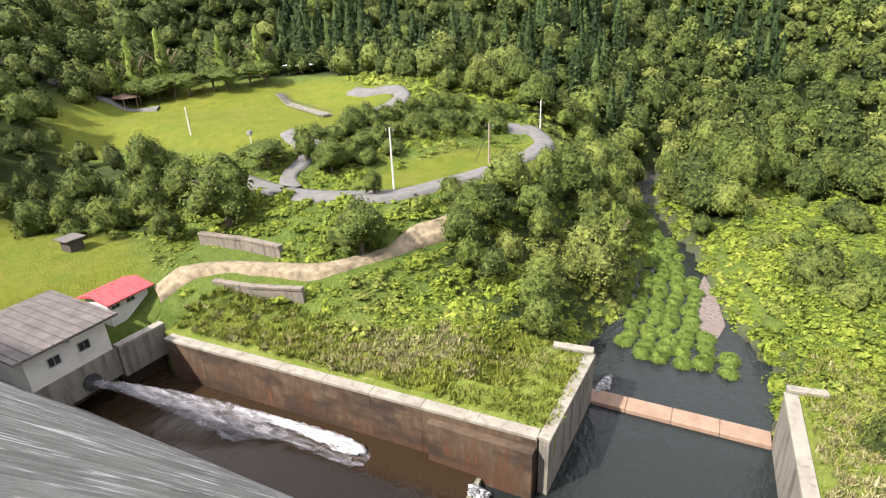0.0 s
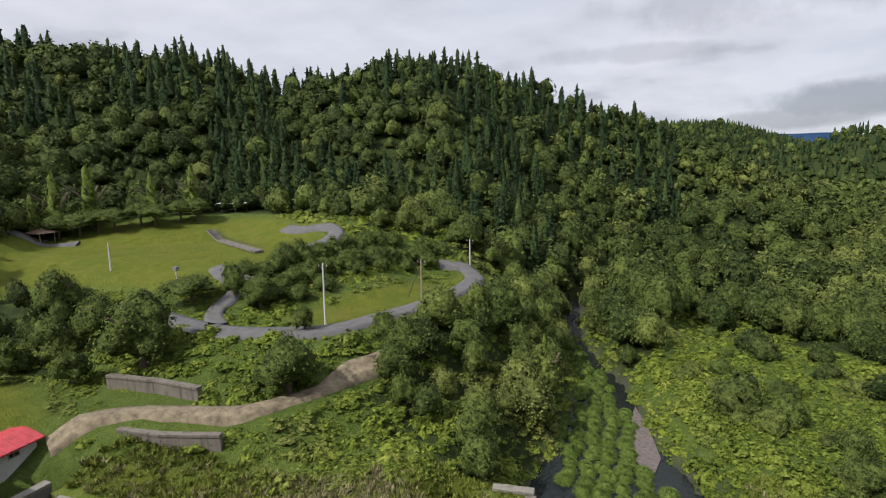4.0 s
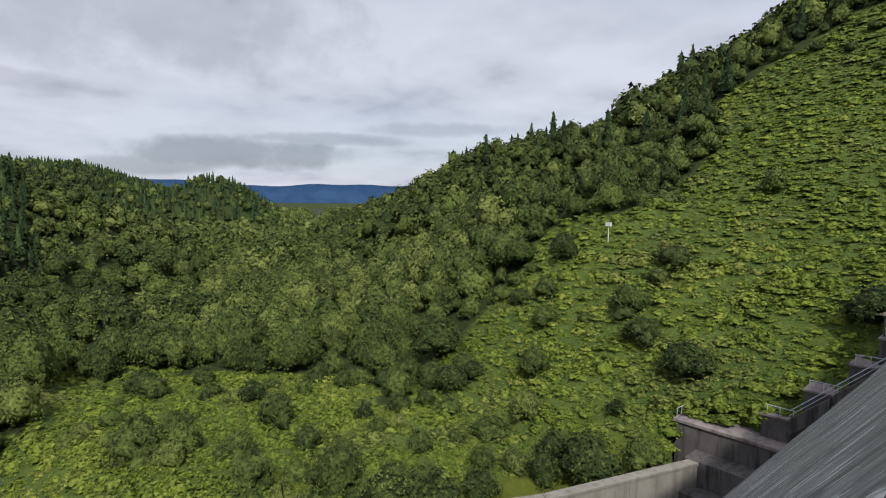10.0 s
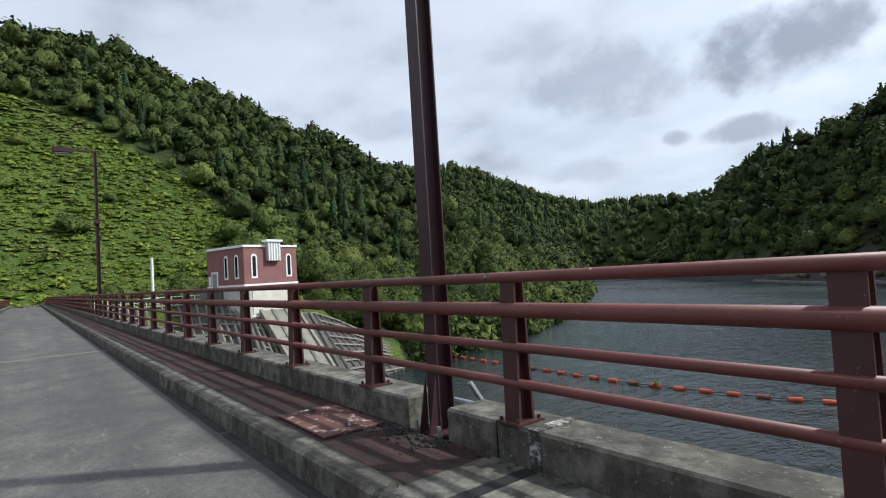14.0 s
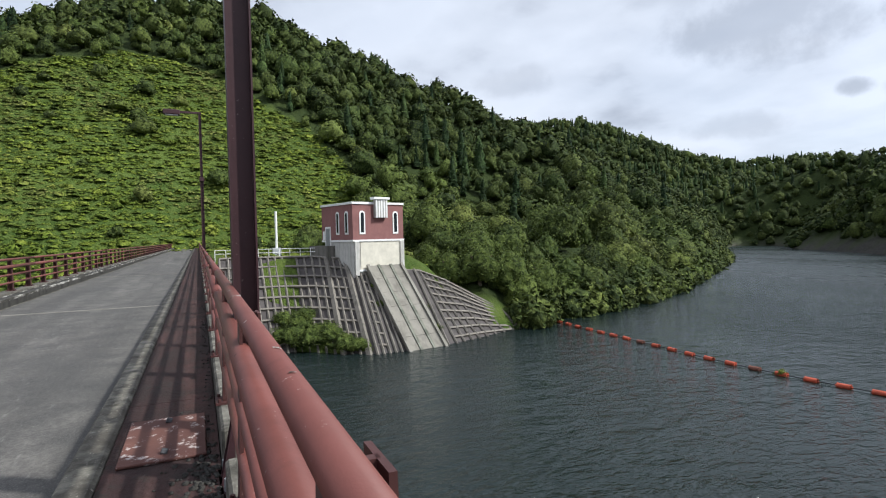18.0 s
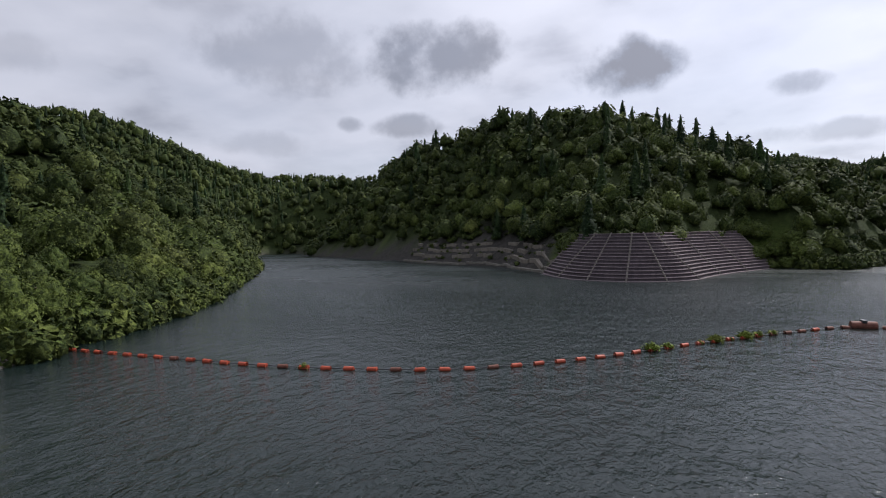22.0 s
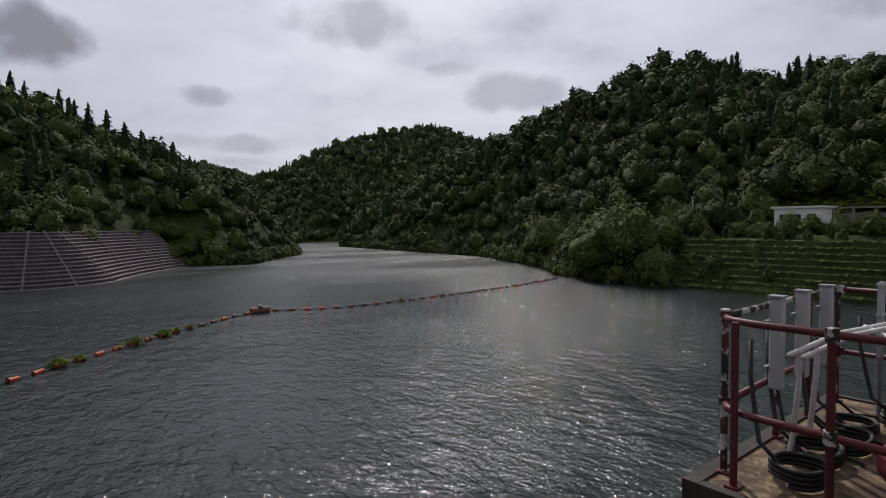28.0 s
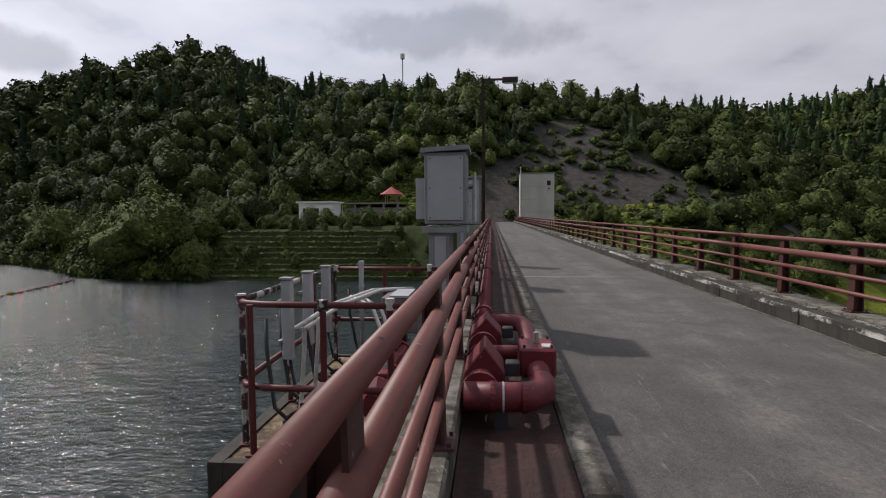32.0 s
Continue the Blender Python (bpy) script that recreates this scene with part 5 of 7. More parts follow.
# open ground with scrub only
OPEN = [
    polar((68, 58), (60, 75), (52, 92), (44, 108), (36, 118), (28, 118), (26, 150), (22, 205), (12, 225), (0, 222), (-8, 205), (-15, 175), (-17, 150), (-14, 100), (10, 70), (20, 40), (45, 40)),
    [(60, -10), (64, -30), (72, -36), (150, -30), (150, 0), (70, 4)],
    [(12, 50), (10, 70), (7, 85), (5, 100), (3, 115), (14, 119), (26, 112), (40, 98), (52, 84), (46, 60), (30, 48)],
]
CLEAR = [  # no trees at all
    [(-130, 10), (-66, 14), (-48, 20), (-8, 32), (-7, 52), (-16, 50), (-26, 56), (-34, 56), (-52, 48), (-60, 52), (-72, 42), (-130, 36)],
    [(-116, 63), (-103, 59), (-66, 63), (-60, 72), (-55, 82), (-56, 112), (-90, 120), (-116, 104), (-123, 90), (-122, 78)],
    [(-50, 57), (-34, 62), (-24, 76), (-17, 97), (-24, 112), (-38, 92), (-47, 72), (-62, 64), (-62, 56)],
    [(-9, 28), (-9, 58), (14, 58), (16, 28)],
    [(-68, 44), (-48, 40), (-34, 46), (-27, 58), (-27, 70), (-36, 66), (-50, 62), (-70, 62)],
    [(-62, 62), (-40, 66), (-32, 84), (-26, 112), (-52, 112), (-60, 98), (-66, 76)],
    [(46, 0), (66, 0), (68, -12), (68, -26), (62, -30), (57.5, -36), (50, -40), (44, -30)],
    [(22, -150), (12, -130), (-2, -124), (-18, -130), (-42, -172), (-46, -184), (-42, -188), (-30, -180), (-18, -162), (-9, -147), (1, -143), (10, -149), (22, -170)],
    [(-150, -7), (-150, 16), (-80, 12), (-80, -7)],
    [(-96, -7), (-96, -4), (-140, -4), (-140, -8)],
    [(-128, -50), (-116, -50), (-116, -38), (-118, -14), (-137, -14), (-137, -40)],
    [(17, -166), (37, -193), (62, -209), (92, -235), (180, -295), (180, -275), (40, -178), (20, -150)],
    [(56, 4), (56, -6), (96, -6), (96, 6), (76, 6)],
    [(70, 520), (96, 500), (112, 570), (86, 590)],
    [(-126, -2), (-150, 2), (-178, 8), (-186, 24), (-178, 34), (-162, 39), (-150, 48), (-146, 62), (-134, 58), (-128, 40), (-128, 24)],
]


def masks(x, y):
    clear, scrub = np.zeros(len(x), bool), np.zeros(len(x), bool)
    for p in CLEAR:
        clear |= inside(x, y, p)
    for p in OPEN:
        scrub |= signed(x, y, p) < 12 * wrinkle(x, y, 13, 5) + 5 * wrinkle(x, y, 5, 15)
    bd, bw = seg_dist(x, y, BROOK)
    clear |= (bd < bw + 1.0) & (y < 140)
    clear |= inside(x, y, PIT) | (signed(x, y, LAKE) < 0.9) | ((x > -104) & (x < 58) & (y > -6) & (y < 29)) | ((x >= 58) & (x < 72) & (y > -6) & (y < 29 - (x - 58) * 1.6))
    return clear, scrub & ~clear


# woodland shade put into the ground colour under the trees
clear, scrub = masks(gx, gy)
shade = ground.data.attributes.new("floor_shade", "FLOAT", "POINT")
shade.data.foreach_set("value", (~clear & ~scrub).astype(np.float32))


BROAD = [[crown(20 + s, *k) for s in range(7)] for k in ((760, 12, 18), (200, 7, 11), (70, 5, 8), (16, 4, 6))]
CONES = [[spire(60 + s, *k) for s in range(5)] for k in ((260, 13, 10), (110, 9, 8), (40, 8, 6), (14, 6, 5))]
CEDARS = polar((84, 200), (100, 135), (120, 150), (140, 150), (165, 190), (165, 340), (138, 330), (112, 300), (98, 330), (86, 400))

for far_row, (step, near, away) in enumerate(((4.8, 40, 130), (5.6, 130, 230), (6.2, 230, 420), (6.6, 420, 1250))):
    x, y = scatter(step, near, away)
    z = rough_land(x, y)
    clear, scrub = masks(x, y)
    ok = ~clear & ~scrub & (z > np.where(y > 0, -33.2, WATER_Z + 0.5))
    ok |= scrub & (rng.uniform(0, 1, len(x)) < np.where(x < 58, 0.5, 0.13)) & (near < 300) & (x > 8)
    x, y, z, scrub = x[ok], y[ok], z[ok], scrub[ok]
    ok = in_view(x, y, z, 13)
    x, y, z, scrub = x[ok], y[ok], z[ok], scrub[ok]
    grove = wrinkle(x, y, 26, 9)
    cone = inside(x, y, CEDARS) & (grove > 0.0) & (rng.uniform(0, 1, len(x)) < 0.6) | (z > 20) & (rng.uniform(0, 1, len(x)) < 0.07 + 0.2 * (grove > 0.3) * (x > 0))
    cone |= (y < -60) & (np.hypot(x, y) > 150) & (grove > 0.15) & (rng.uniform(0, 1, len(x)) < 0.12)
    cone |= (near > 400) & (z > -18) & (rng.uniform(0, 1, len(x)) < np.where(y > 0, 0.6, 0.2))
    cone &= ~scrub
    size = np.clip(np.exp(rng.normal(0, 0.36, len(x))), 0.5, 1.9) * step * 0.60 * np.where(scrub, 0.85, 1) * np.where((x < -45) & (y > 40) & (y < 72) & (x > -130), 0.72, 1) * np.where((x < -88) & (x > -118) & (y > -54) & (y < -8), 0.42, 1)
    tall = size * rng.uniform(0.75, 1.3, len(x)) + np.where(scrub, 0.0, 1.0)
    low_shore = (y < 0) & (z < WATER_Z + 8)
    rise = np.where(scrub, -0.3, np.where(low_shore, -1.3, rng.uniform(-0.5, 1.6, len(x))))
    rise = np.where((x < -88) & (x > -118) & (y > -54) & (y < -8), -0.3, rise)
    b = ~cone
    # backlit dark of the upstream hills is put into the tint
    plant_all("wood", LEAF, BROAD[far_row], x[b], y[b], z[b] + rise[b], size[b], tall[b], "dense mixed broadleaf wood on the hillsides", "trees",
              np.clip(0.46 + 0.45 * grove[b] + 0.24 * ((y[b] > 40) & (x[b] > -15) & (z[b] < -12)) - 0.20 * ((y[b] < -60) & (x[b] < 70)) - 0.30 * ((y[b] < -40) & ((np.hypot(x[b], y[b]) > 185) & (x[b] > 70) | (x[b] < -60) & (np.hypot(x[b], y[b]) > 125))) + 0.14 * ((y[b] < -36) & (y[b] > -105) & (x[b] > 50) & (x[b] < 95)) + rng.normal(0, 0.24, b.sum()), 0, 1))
    if cone.any():
        high = rng.uniform(2.2, 4.4, cone.sum()) * (1.0 if near < 420 else 0.8)
        plant_all("cedar_wood", NEEDLE, CONES[far_row], x[cone], y[cone], z[cone], high * 1.2, high, "dark cedar plantation on the hillside", "trees")

# scrub and vines
x, y = (np.concatenate(q) for q in zip(scatter(1.05, 30, 105), scatter(1.22, 105, 235)))
z = rough_land(x, y)
clear, scrub = masks(x, y)
lawn_here = np.zeros(len(x), bool)
for p in LAWNS:
    lawn_here |= signed(x, y, p) < 0.5
bd, bw = seg_dist(x, y, BROOK)
track = np.minimum(seg_dist(x, y, [(-60, 36.5), (-50, 43), (-38, 47), (-33.4, 52.5), (-27.4, 64.5), (-22.5, 76)])[0], seg_dist(x, y, [(-63.5, 61.5), (-48, 58.4), (-36, 63), (-29, 77.5), (-25, 97)])[0])
bank = (y > 36) & (x < 30) & (x > -80) & (y < 125) & ~lawn_here & ~inside(x, y, PIT) & (bd > bw + 0.3) & (track > 2.0) & ~inside(x, y, [(-50, 36.5), (-36, 38.5), (-36.5, 43.2), (-44, 41.6), (-49.5, 41.2)]) & ~inside(x, y, [(-59, 44), (-44, 45), (-44, 48.1), (-51, 48.4), (-58.6, 47.9)]) & (rng.uniform(0, 1, len(x)) < 0.8)
bank &= ~inside(x, y, [(-62, 28), (-50, 28), (-50, 39), (-62, 40)])
end_bank = (x < -116) & (x > -150) & ((y < -7) & (y > -52) | (y > 9) & (y < 56) & (x > -136))
ok = (scrub | bank | end_bank) & (signed(x, y, LAKE) > 1) & ~lawn_here & ~((x > 48) & (x < 66) & (y < 0) & (y > -40))
x, y, z = x[ok], y[ok], z[ok]
ok = in_view(x, y, z, 3)
x, y, z = x[ok], y[ok], z[ok]
size = np.clip(np.exp(rng.normal(-0.1, 0.42, len(x))), 0.35, 2.2) * np.where(np.hypot(x, y) > 105, 1.15, 1.0)


def mat_of_leaves(seed, leaves, spray=0.24):
    """A low uneven mound with leaf sprays proud of it."""
    r = np.random.RandomState(seed)
    rings, sides = 3, 8
    th = np.repeat(np.array([0.15, 0.85, 1.6]), sides) + r.uniform(-0.2, 0.2, rings * sides)
    ph = np.tile(np.arange(sides), rings) * math.tau / sides + r.uniform(-0.35, 0.35, rings * sides)
    q = r.uniform(0.45, 0.95, rings * sides)
    v = np.stack([q * np.sin(th) * np.cos(ph), q * np.sin(th) * np.sin(ph), 0.8 * q * np.cos(th)], 1)
    f = [(0, j, j + 1) for j in range(1, sides - 1)]
    for i in range(rings - 1):
        for j in range(sides):
            p, u, w, x = i * sides + j, (i + 1) * sides + j, (i + 1) * sides + (j + 1) % sides, i * sides + (j + 1) % sides
            f += [(p, u, w), (p, w, x)]
    d = unit(r.normal(size=(leaves, 3)) + [0, 0, 0.9])
    d[:, 2] = np.abs(d[:, 2])
    c = d * r.uniform(0.7, 1.08, (leaves, 1)) * [1, 1, 0.8]
    lv, lf = leaf_quads(c, unit(d + 0.35 * r.normal(size=(leaves, 3)) + [0, 0, 0.5]), spray, r)
    return np.concatenate([v, lv]), np.concatenate([np.array(f), lf + len(v)])


high = size * rng.uniform(0.35, 0.85, len(x)) * (1.0 + 0.3 * np.sin(z * 2.0 + 3 * wrinkle(x, y, 22, 31)))
hue = np.clip(0.5 + 0.55 * wrinkle(x, y, 12, 6) + rng.uniform(-0.35, 0.35, len(x)), 0, 1)
close = np.hypot(x, y) < 105
for m, k, spray in ((close, 46, 0.18), (~close, 18, 0.24)):
    plant_all("scrub", SCRUB, [mat_of_leaves(90 + s, k, spray) for s in range(8)], x[m], y[m], z[m] - 0.25, size[m], high[m], "bright green creepers and bushes covering the slope", "scrub", hue[m])

# bushes rooted in the rock face above the end of the dam
rr = np.random.RandomState(77)
x, y = rr.uniform(-186, -128, 260), rr.uniform(0, 62, 260)
ok = inside(x, y, CLEAR[-1]) & (rr.uniform(0, 1, 260) < 0.85)
x, y = x[ok], y[ok]
size = rr.uniform(0.6, 2.6, len(x))
plant_all("rock_bushes", LEAF, BROAD[2], x, y, rough_land(x, y) - 0.3, size, size * 0.9, "low bushes rooted in the grey rock face", "bushes", rr.uniform(0.2, 0.7, len(x)))

# bushes that hang over the water's edge
line = np.array(LAKE + LAKE[:1])
run = np.concatenate([[0], np.cumsum(np.linalg.norm(np.diff(line, axis=0), axis=1))])
at = np.arange(0, run[-1], 1.7)
x = np.concatenate([np.interp(at, run, line[:, 0]) + rng.uniform(-1.5, 1.5, len(at)) for _ in (0, 1, 2)])
y = np.concatenate([np.interp(at, run, line[:, 1]) + rng.uniform(-1.5, 1.5, len(at)) for _ in (0, 1, 2)])
d = signed(x, y, LAKE)
ok = (d > -1.9) & (d < 3.0) & (np.hypot(x, y) < 330) & ((y < -38) | (x < 0) & (y < -36))
for p in ROCKY[:1] + CLEAR[7:8] + CLEAR[11:12]:
    ok &= signed(x, y, p) > 2.5
ok &= ~((x < -86) & (x > -104) & (y > -54))
x, y = x[ok], y[ok]
z = rough_land(x, y)
size = rng.uniform(1.3, 3.0, len(x))
plant_all("shore_bushes", LEAF, BROAD[2], x, y, np.maximum(z, WATER_Z) - 0.6, size, size * rng.uniform(0.9, 1.5, len(x)), "leafy bushes hanging over the water's edge", "bushes")

# single trees of the park and banks
TREE_CROWNS = [mesh_from("crown", *crown(400 + s, 1300, 14, 20), LEAF, tint=None) for s in range(5)]
for me in TREE_CROWNS:
    a = me.attributes.new("tint", "FLOAT", "POINT")
    a.data.foreach_set("value", np.full(len(me.vertices), 0.75, np.float32))
LIGHT_SPIRE = leaf_material("light_needles", (0.12, 0.17, 0.03), (0.15, 0.2, 0.035), (0.2, 0.24, 0.06))
TREE_SPIRES = [mesh_from("crown", *spire(430 + s, 620, 13, 10), LIGHT_SPIRE, tint=None) for s in range(3)]


def trunk_mesh(seed):
    r = random.Random(seed)
    bm = bmesh.new()
    pipe(bm, [(0, 0, -0.08), (0.01, 0, 0.15), (r.uniform(-0.03, 0.03), r.uniform(-0.03, 0.03), 0.5)], 0.045, 7)
    for k in range(4):
        a = k * 1.7 + r.uniform(0, 1)
        pipe(bm, [(0, 0, 0.28 + 0.05 * k), (0.14 * math.cos(a), 0.14 * math.sin(a), 0.48 + 0.05 * k), (0.3 * math.cos(a), 0.3 * math.sin(a), 0.7)], 0.018, 5)
    me = bpy.data.meshes.new("trunk")
    bm.to_mesh(me)
    bm.free()
    me.materials.append(BARK)
    return me


TRUNKS = [trunk_mesh(s) for s in range(4)]
planted = random.Random(4)


def tree(x, y, high, wide, kind, label):
    z = float(rough_land(np.array([x]), np.array([y]))[0])
    ob = thing("tree", label, "tree", at=(x, y, z - 0.1))
    t = new("trunk", planted.choice(TRUNKS))
    t.parent, t.scale = ob, (high, high, high)
    c = new("crown", planted.choice(TREE_SPIRES if kind == "spire" else TREE_CROWNS))
    c.parent = ob
    turn = planted.uniform(0, 360)
    if kind == "spire":
        c.matrix_basis = pose(0, 0, high * 0.03, 0, 0, turn) @ Matrix.Diagonal((wide, wide, high / 3.45, 1))
    else:
        base = {"round": 0.18, "flat": 0.42, "bush": 0.04}[kind]
        c.matrix_basis = pose(0, 0, high * base, 0, 0, turn) @ Matrix.Diagonal((wide, wide, high * (1 - base) / 1.3, 1))
    return ob


SINGLES = [
    (-127, 17.5, 5.0, 3.0, "bush"), (-129, 21.5, 5.5, 3.2, "bush"), (-127, 25, 4.5, 2.8, "bush"), (-150, 10, 3.0, 2.2, "bush"), (-158, 20, 2.6, 2.4, "bush"), (-165, 12, 3.2, 2.2, "bush"),
    (-95.5, -66, 15, 10.5, "bush"), (-41, -180, 6, 4.5, "bush"), (-46, -182, 6, 4.8, "bush"), (-37, -185, 6.5, 5, "bush"), (-33, -184, 5, 4.2, "bush"), (-49, -177, 5, 4, "bush"), (-43, -176.5, 4, 3.4, "bush"), (-39, -176.5, 3.6, 3, "bush"), (-36, -177.5, 4.5, 3.6, "bush"), (60.5, -35.5, 5.5, 3.4, "bush"), (63.5, -32.5, 5.5, 3.4, "bush"), (61, -40, 6.5, 3.8, "bush"), (64.5, -37, 6, 3.8, "bush"), (67, -31, 5, 3.2, "bush"), (65.5, -42, 7, 4.2, "bush"), (62, -45.5, 6, 3.6, "bush"),
    (-97, -62, 10, 6.0, "round"), (-112, -98, 12, 6.5, "round"), (-118, -108, 10, 5.5, "round"), (-95, -68, 12, 6.5, "round"), (-100, -74, 11, 6.0, "round"), (-104, -84, 10, 5.5, "round"), (-99, -58, 8, 4.0, "round"),
    (-56.5, 51.5, 10.5, 5.4, "round"), (-78, 57, 8, 3.4, "round"), (-35.8, 52.5, 8.0, 4.0, "round"), (-39.2, 61.4, 4.2, 1.5, "round"), (-57, 69.5, 6.0, 2.4, "round"),
    (-51.5, 68.5, 5.6, 3.4, "round"), (-62, 66, 5.0, 4.6, "flat"), (-66, 54, 7.5, 3.4, "round"), (-71, 51, 7.0, 3.2, "round"), (-63, 47, 5.0, 2.6, "round"),
    (-10, 76, 9.0, 2.4, "spire"), (-26.5, 65, 6.0, 3.4, "round"), (-29.5, 65.5, 4.0, 2.4, "bush"),
]
rnd = planted.uniform
for i in range(10):
    SINGLES.append((-110 - rnd(0, 4), -50 + 4.2 * i, rnd(3.4, 4.8), rnd(2.2, 3.0), "bush"))
for i in range(13):
    SINGLES.append((-52 + 1.15 * i + planted.uniform(-1, 1), 70 + 2.8 * i + planted.uniform(-1, 1), rnd(3.2, 4.6), rnd(2.3, 3.1), "bush"))
    SINGLES.append((-58 + 1.0 * i + planted.uniform(-1, 1), 74 + 2.5 * i + planted.uniform(-1, 1), rnd(3.2, 4.6), rnd(2.2, 3.0), "bush"))
    if i % 2 == 0:
        SINGLES.append((-48 + 1.1 * i + planted.uniform(-1, 1), 72 + 2.8 * i + planted.uniform(-1, 1), rnd(2.6, 3.6), rnd(1.8, 2.5), "bush"))
for i in range(8):
    SINGLES.append((-121 + 3.2 * i, 88 + 2.7 * i + planted.uniform(-1, 1), 6.0, 4.0, "flat"))
for q in ((-124, 91, 14, 5.2), (-119.5, 96, 14, 4.8), (-110, 105, 10, 4.0), (-103, 111, 12, 4.6), (-126, 87, 8, 4.0)):
    SINGLES.append((*q, "spire"))
WORDS = {"round": "leafy round-crowned tree on a bank", "flat": "low spreading cherry tree on the park terrace", "bush": "low rounded leafy tree on a bank", "spire": "tall light green conifer on the park terrace"}
for q in SINGLES:
    tree(*q, WORDS[q[4]])


# rough grass with pale seed heads on the banks of the pool
def tuft(seed, blades, spread):
    r = np.random.RandomState(seed)
    a, q = r.uniform(0, math.tau, blades), r.uniform(0, spread, blades)
    foot = np.stack([q * np.cos(a), q * np.sin(a), 0 * a], 1)
    tip = foot + np.stack([r.normal(0, 0.3, blades), r.normal(0, 0.3, blades), r.uniform(0.5, 1.1, blades)], 1)
    b = r.uniform(0, math.tau, blades)
    side = np.stack([np.cos(b), np.sin(b), 0 * b], 1) * r.uniform(0.06, 0.13, (blades, 1))
    return np.stack([foot - side, foot + side, tip], 1).reshape(-1, 3), np.arange(blades * 3).reshape(-1, 3)


TUFTS = [tuft(700 + s, 16, 0.5) for s in range(6)]
BLADE = leaf_material("tall_grass", (0.13, 0.175, 0.022), (0.225, 0.255, 0.04), (0.29, 0.30, 0.075))
SEED = leaf_material("seed_heads", (0.21, 0.205, 0.08), (0.31, 0.285, 0.145), (0.38, 0.35, 0.20))
x, y = rng.uniform(-50, 34, 9500), rng.uniform(35, 62, 9500)
bd, bw = seg_dist(x, y, BROOK)
ok = (x < -8) & (y > 35.4 + 0.03 * (x + 50)) & (signed(x, y, LAWNS[4]) < 2.5) | (x > -13) & (x < -7.4) & (y < 50) & (y > 36.5) | (x > 10.2) & (bd > bw + 1.5)
x, y = x[ok], y[ok]
z = np.where((x > -50) & (x < -6) & (y < 50), np.maximum(land(x, y), np.where(y < 39 + (x > -14) * 9, -28.5, -99)), np.where((x < 16) & (y < 49), np.maximum(land(x, y), -28.42), land(x, y)))
pale = wrinkle(x, y, 6, 21) + rng.uniform(-0.25, 0.25, len(x)) > 0.28
for m, mat, nm, lb in ((~pale, BLADE, "tall_grass", "tall rough grass on the banks of the pool"), (pale, SEED, "seed_grass", "patches of pale seeding grass on the bank")):
    k = m.sum()
    plant_all(nm, mat, TUFTS, x[m], y[m], z[m] - 0.05, rng.uniform(0.6, 1.2, k), rng.uniform(0.35, 0.8, k), lb, "grass")


SEDGE = leaf_material("sedge_leaves", (0.075, 0.125, 0.022), (0.125, 0.185, 0.032), (0.175, 0.23, 0.055), grain=4.0)
TUSSOCKS = [tussock_mesh(200 + s) for s in range(5)]
BED = [(-6.2, 58.5), (-1, 58.0), (4, 57.6), (8.4, 57.4), (5.6, 63), (1.8, 69), (2.2, 78), (0, 84), (-4, 98), (-9, 112), (-13, 118), (-11, 104), (-8, 92), (-7.6, 80), (-7.4, 68)]
r = np.random.RandomState(5)
yy = 57.0
while yy < 118:
    xx = -14 + r.uniform(0, 1)
    while xx < 10:
        q = (xx + r.uniform(-0.35, 0.35), yy + r.uniform(-0.35, 0.35))
        if inside(np.array([q[0]]), np.array([q[1]]), BED)[0] and r.uniform() > 0.05:
            ob = new("sedge_tussock", TUSSOCKS[r.randint(5)])
            s = r.uniform(0.95, 1.25)
            ob.matrix_basis = pose(q[0], q[1], -34.75, 0, 0, r.uniform(0, 360)) @ Matrix.Diagonal((s, s, s * r.uniform(0.85, 1.1), 1))
            tagged(ob, "rounded green sedge tussock standing in the brook", "sedge", "tussocks in the brook")
        xx += 2.15
    yy += 1.95
# gravel bar with running water
bar = bmesh.new()
slab(bar, [(1.9, 66), (4.6, 65.5), (5.4, 69), (4.4, 76), (2.6, 83), (1.8, 78), (2.0, 71)], -35.2, -34.5)
tagged(part("gravel_bar", bar, plain("wet_gravel", (0.13, 0.105, 0.095), 0.6, vary=0.5, scale=2.2)), "dark wet gravel bar beside the tussocks", "gravel", kind="structure")


# ---- things on the crest ----
LAMP_PAINT = paint_material("dark_brown_lamp_paint", (0.058, 0.026, 0.030), 0.1)
PIPE_RED = paint_material("dark_red_pipe_paint", (0.15, 0.022, 0.030), 0.5)
BOX_GREY = plain("light_grey_enamel", (0.37, 0.38, 0.40), 0.45, vary=0.08, scale=3)
BOX_EDGE = plain("grey_enamel_frame", (0.23, 0.235, 0.25), 0.5, vary=0.12, scale=4)
WHITE_PIPE = plain("white_plastic_conduit", (0.50, 0.49, 0.475), 0.5, vary=0.15, scale=9)
RUBBER = plain("black_rubber_hose", (0.016, 0.015, 0.015), 0.6)


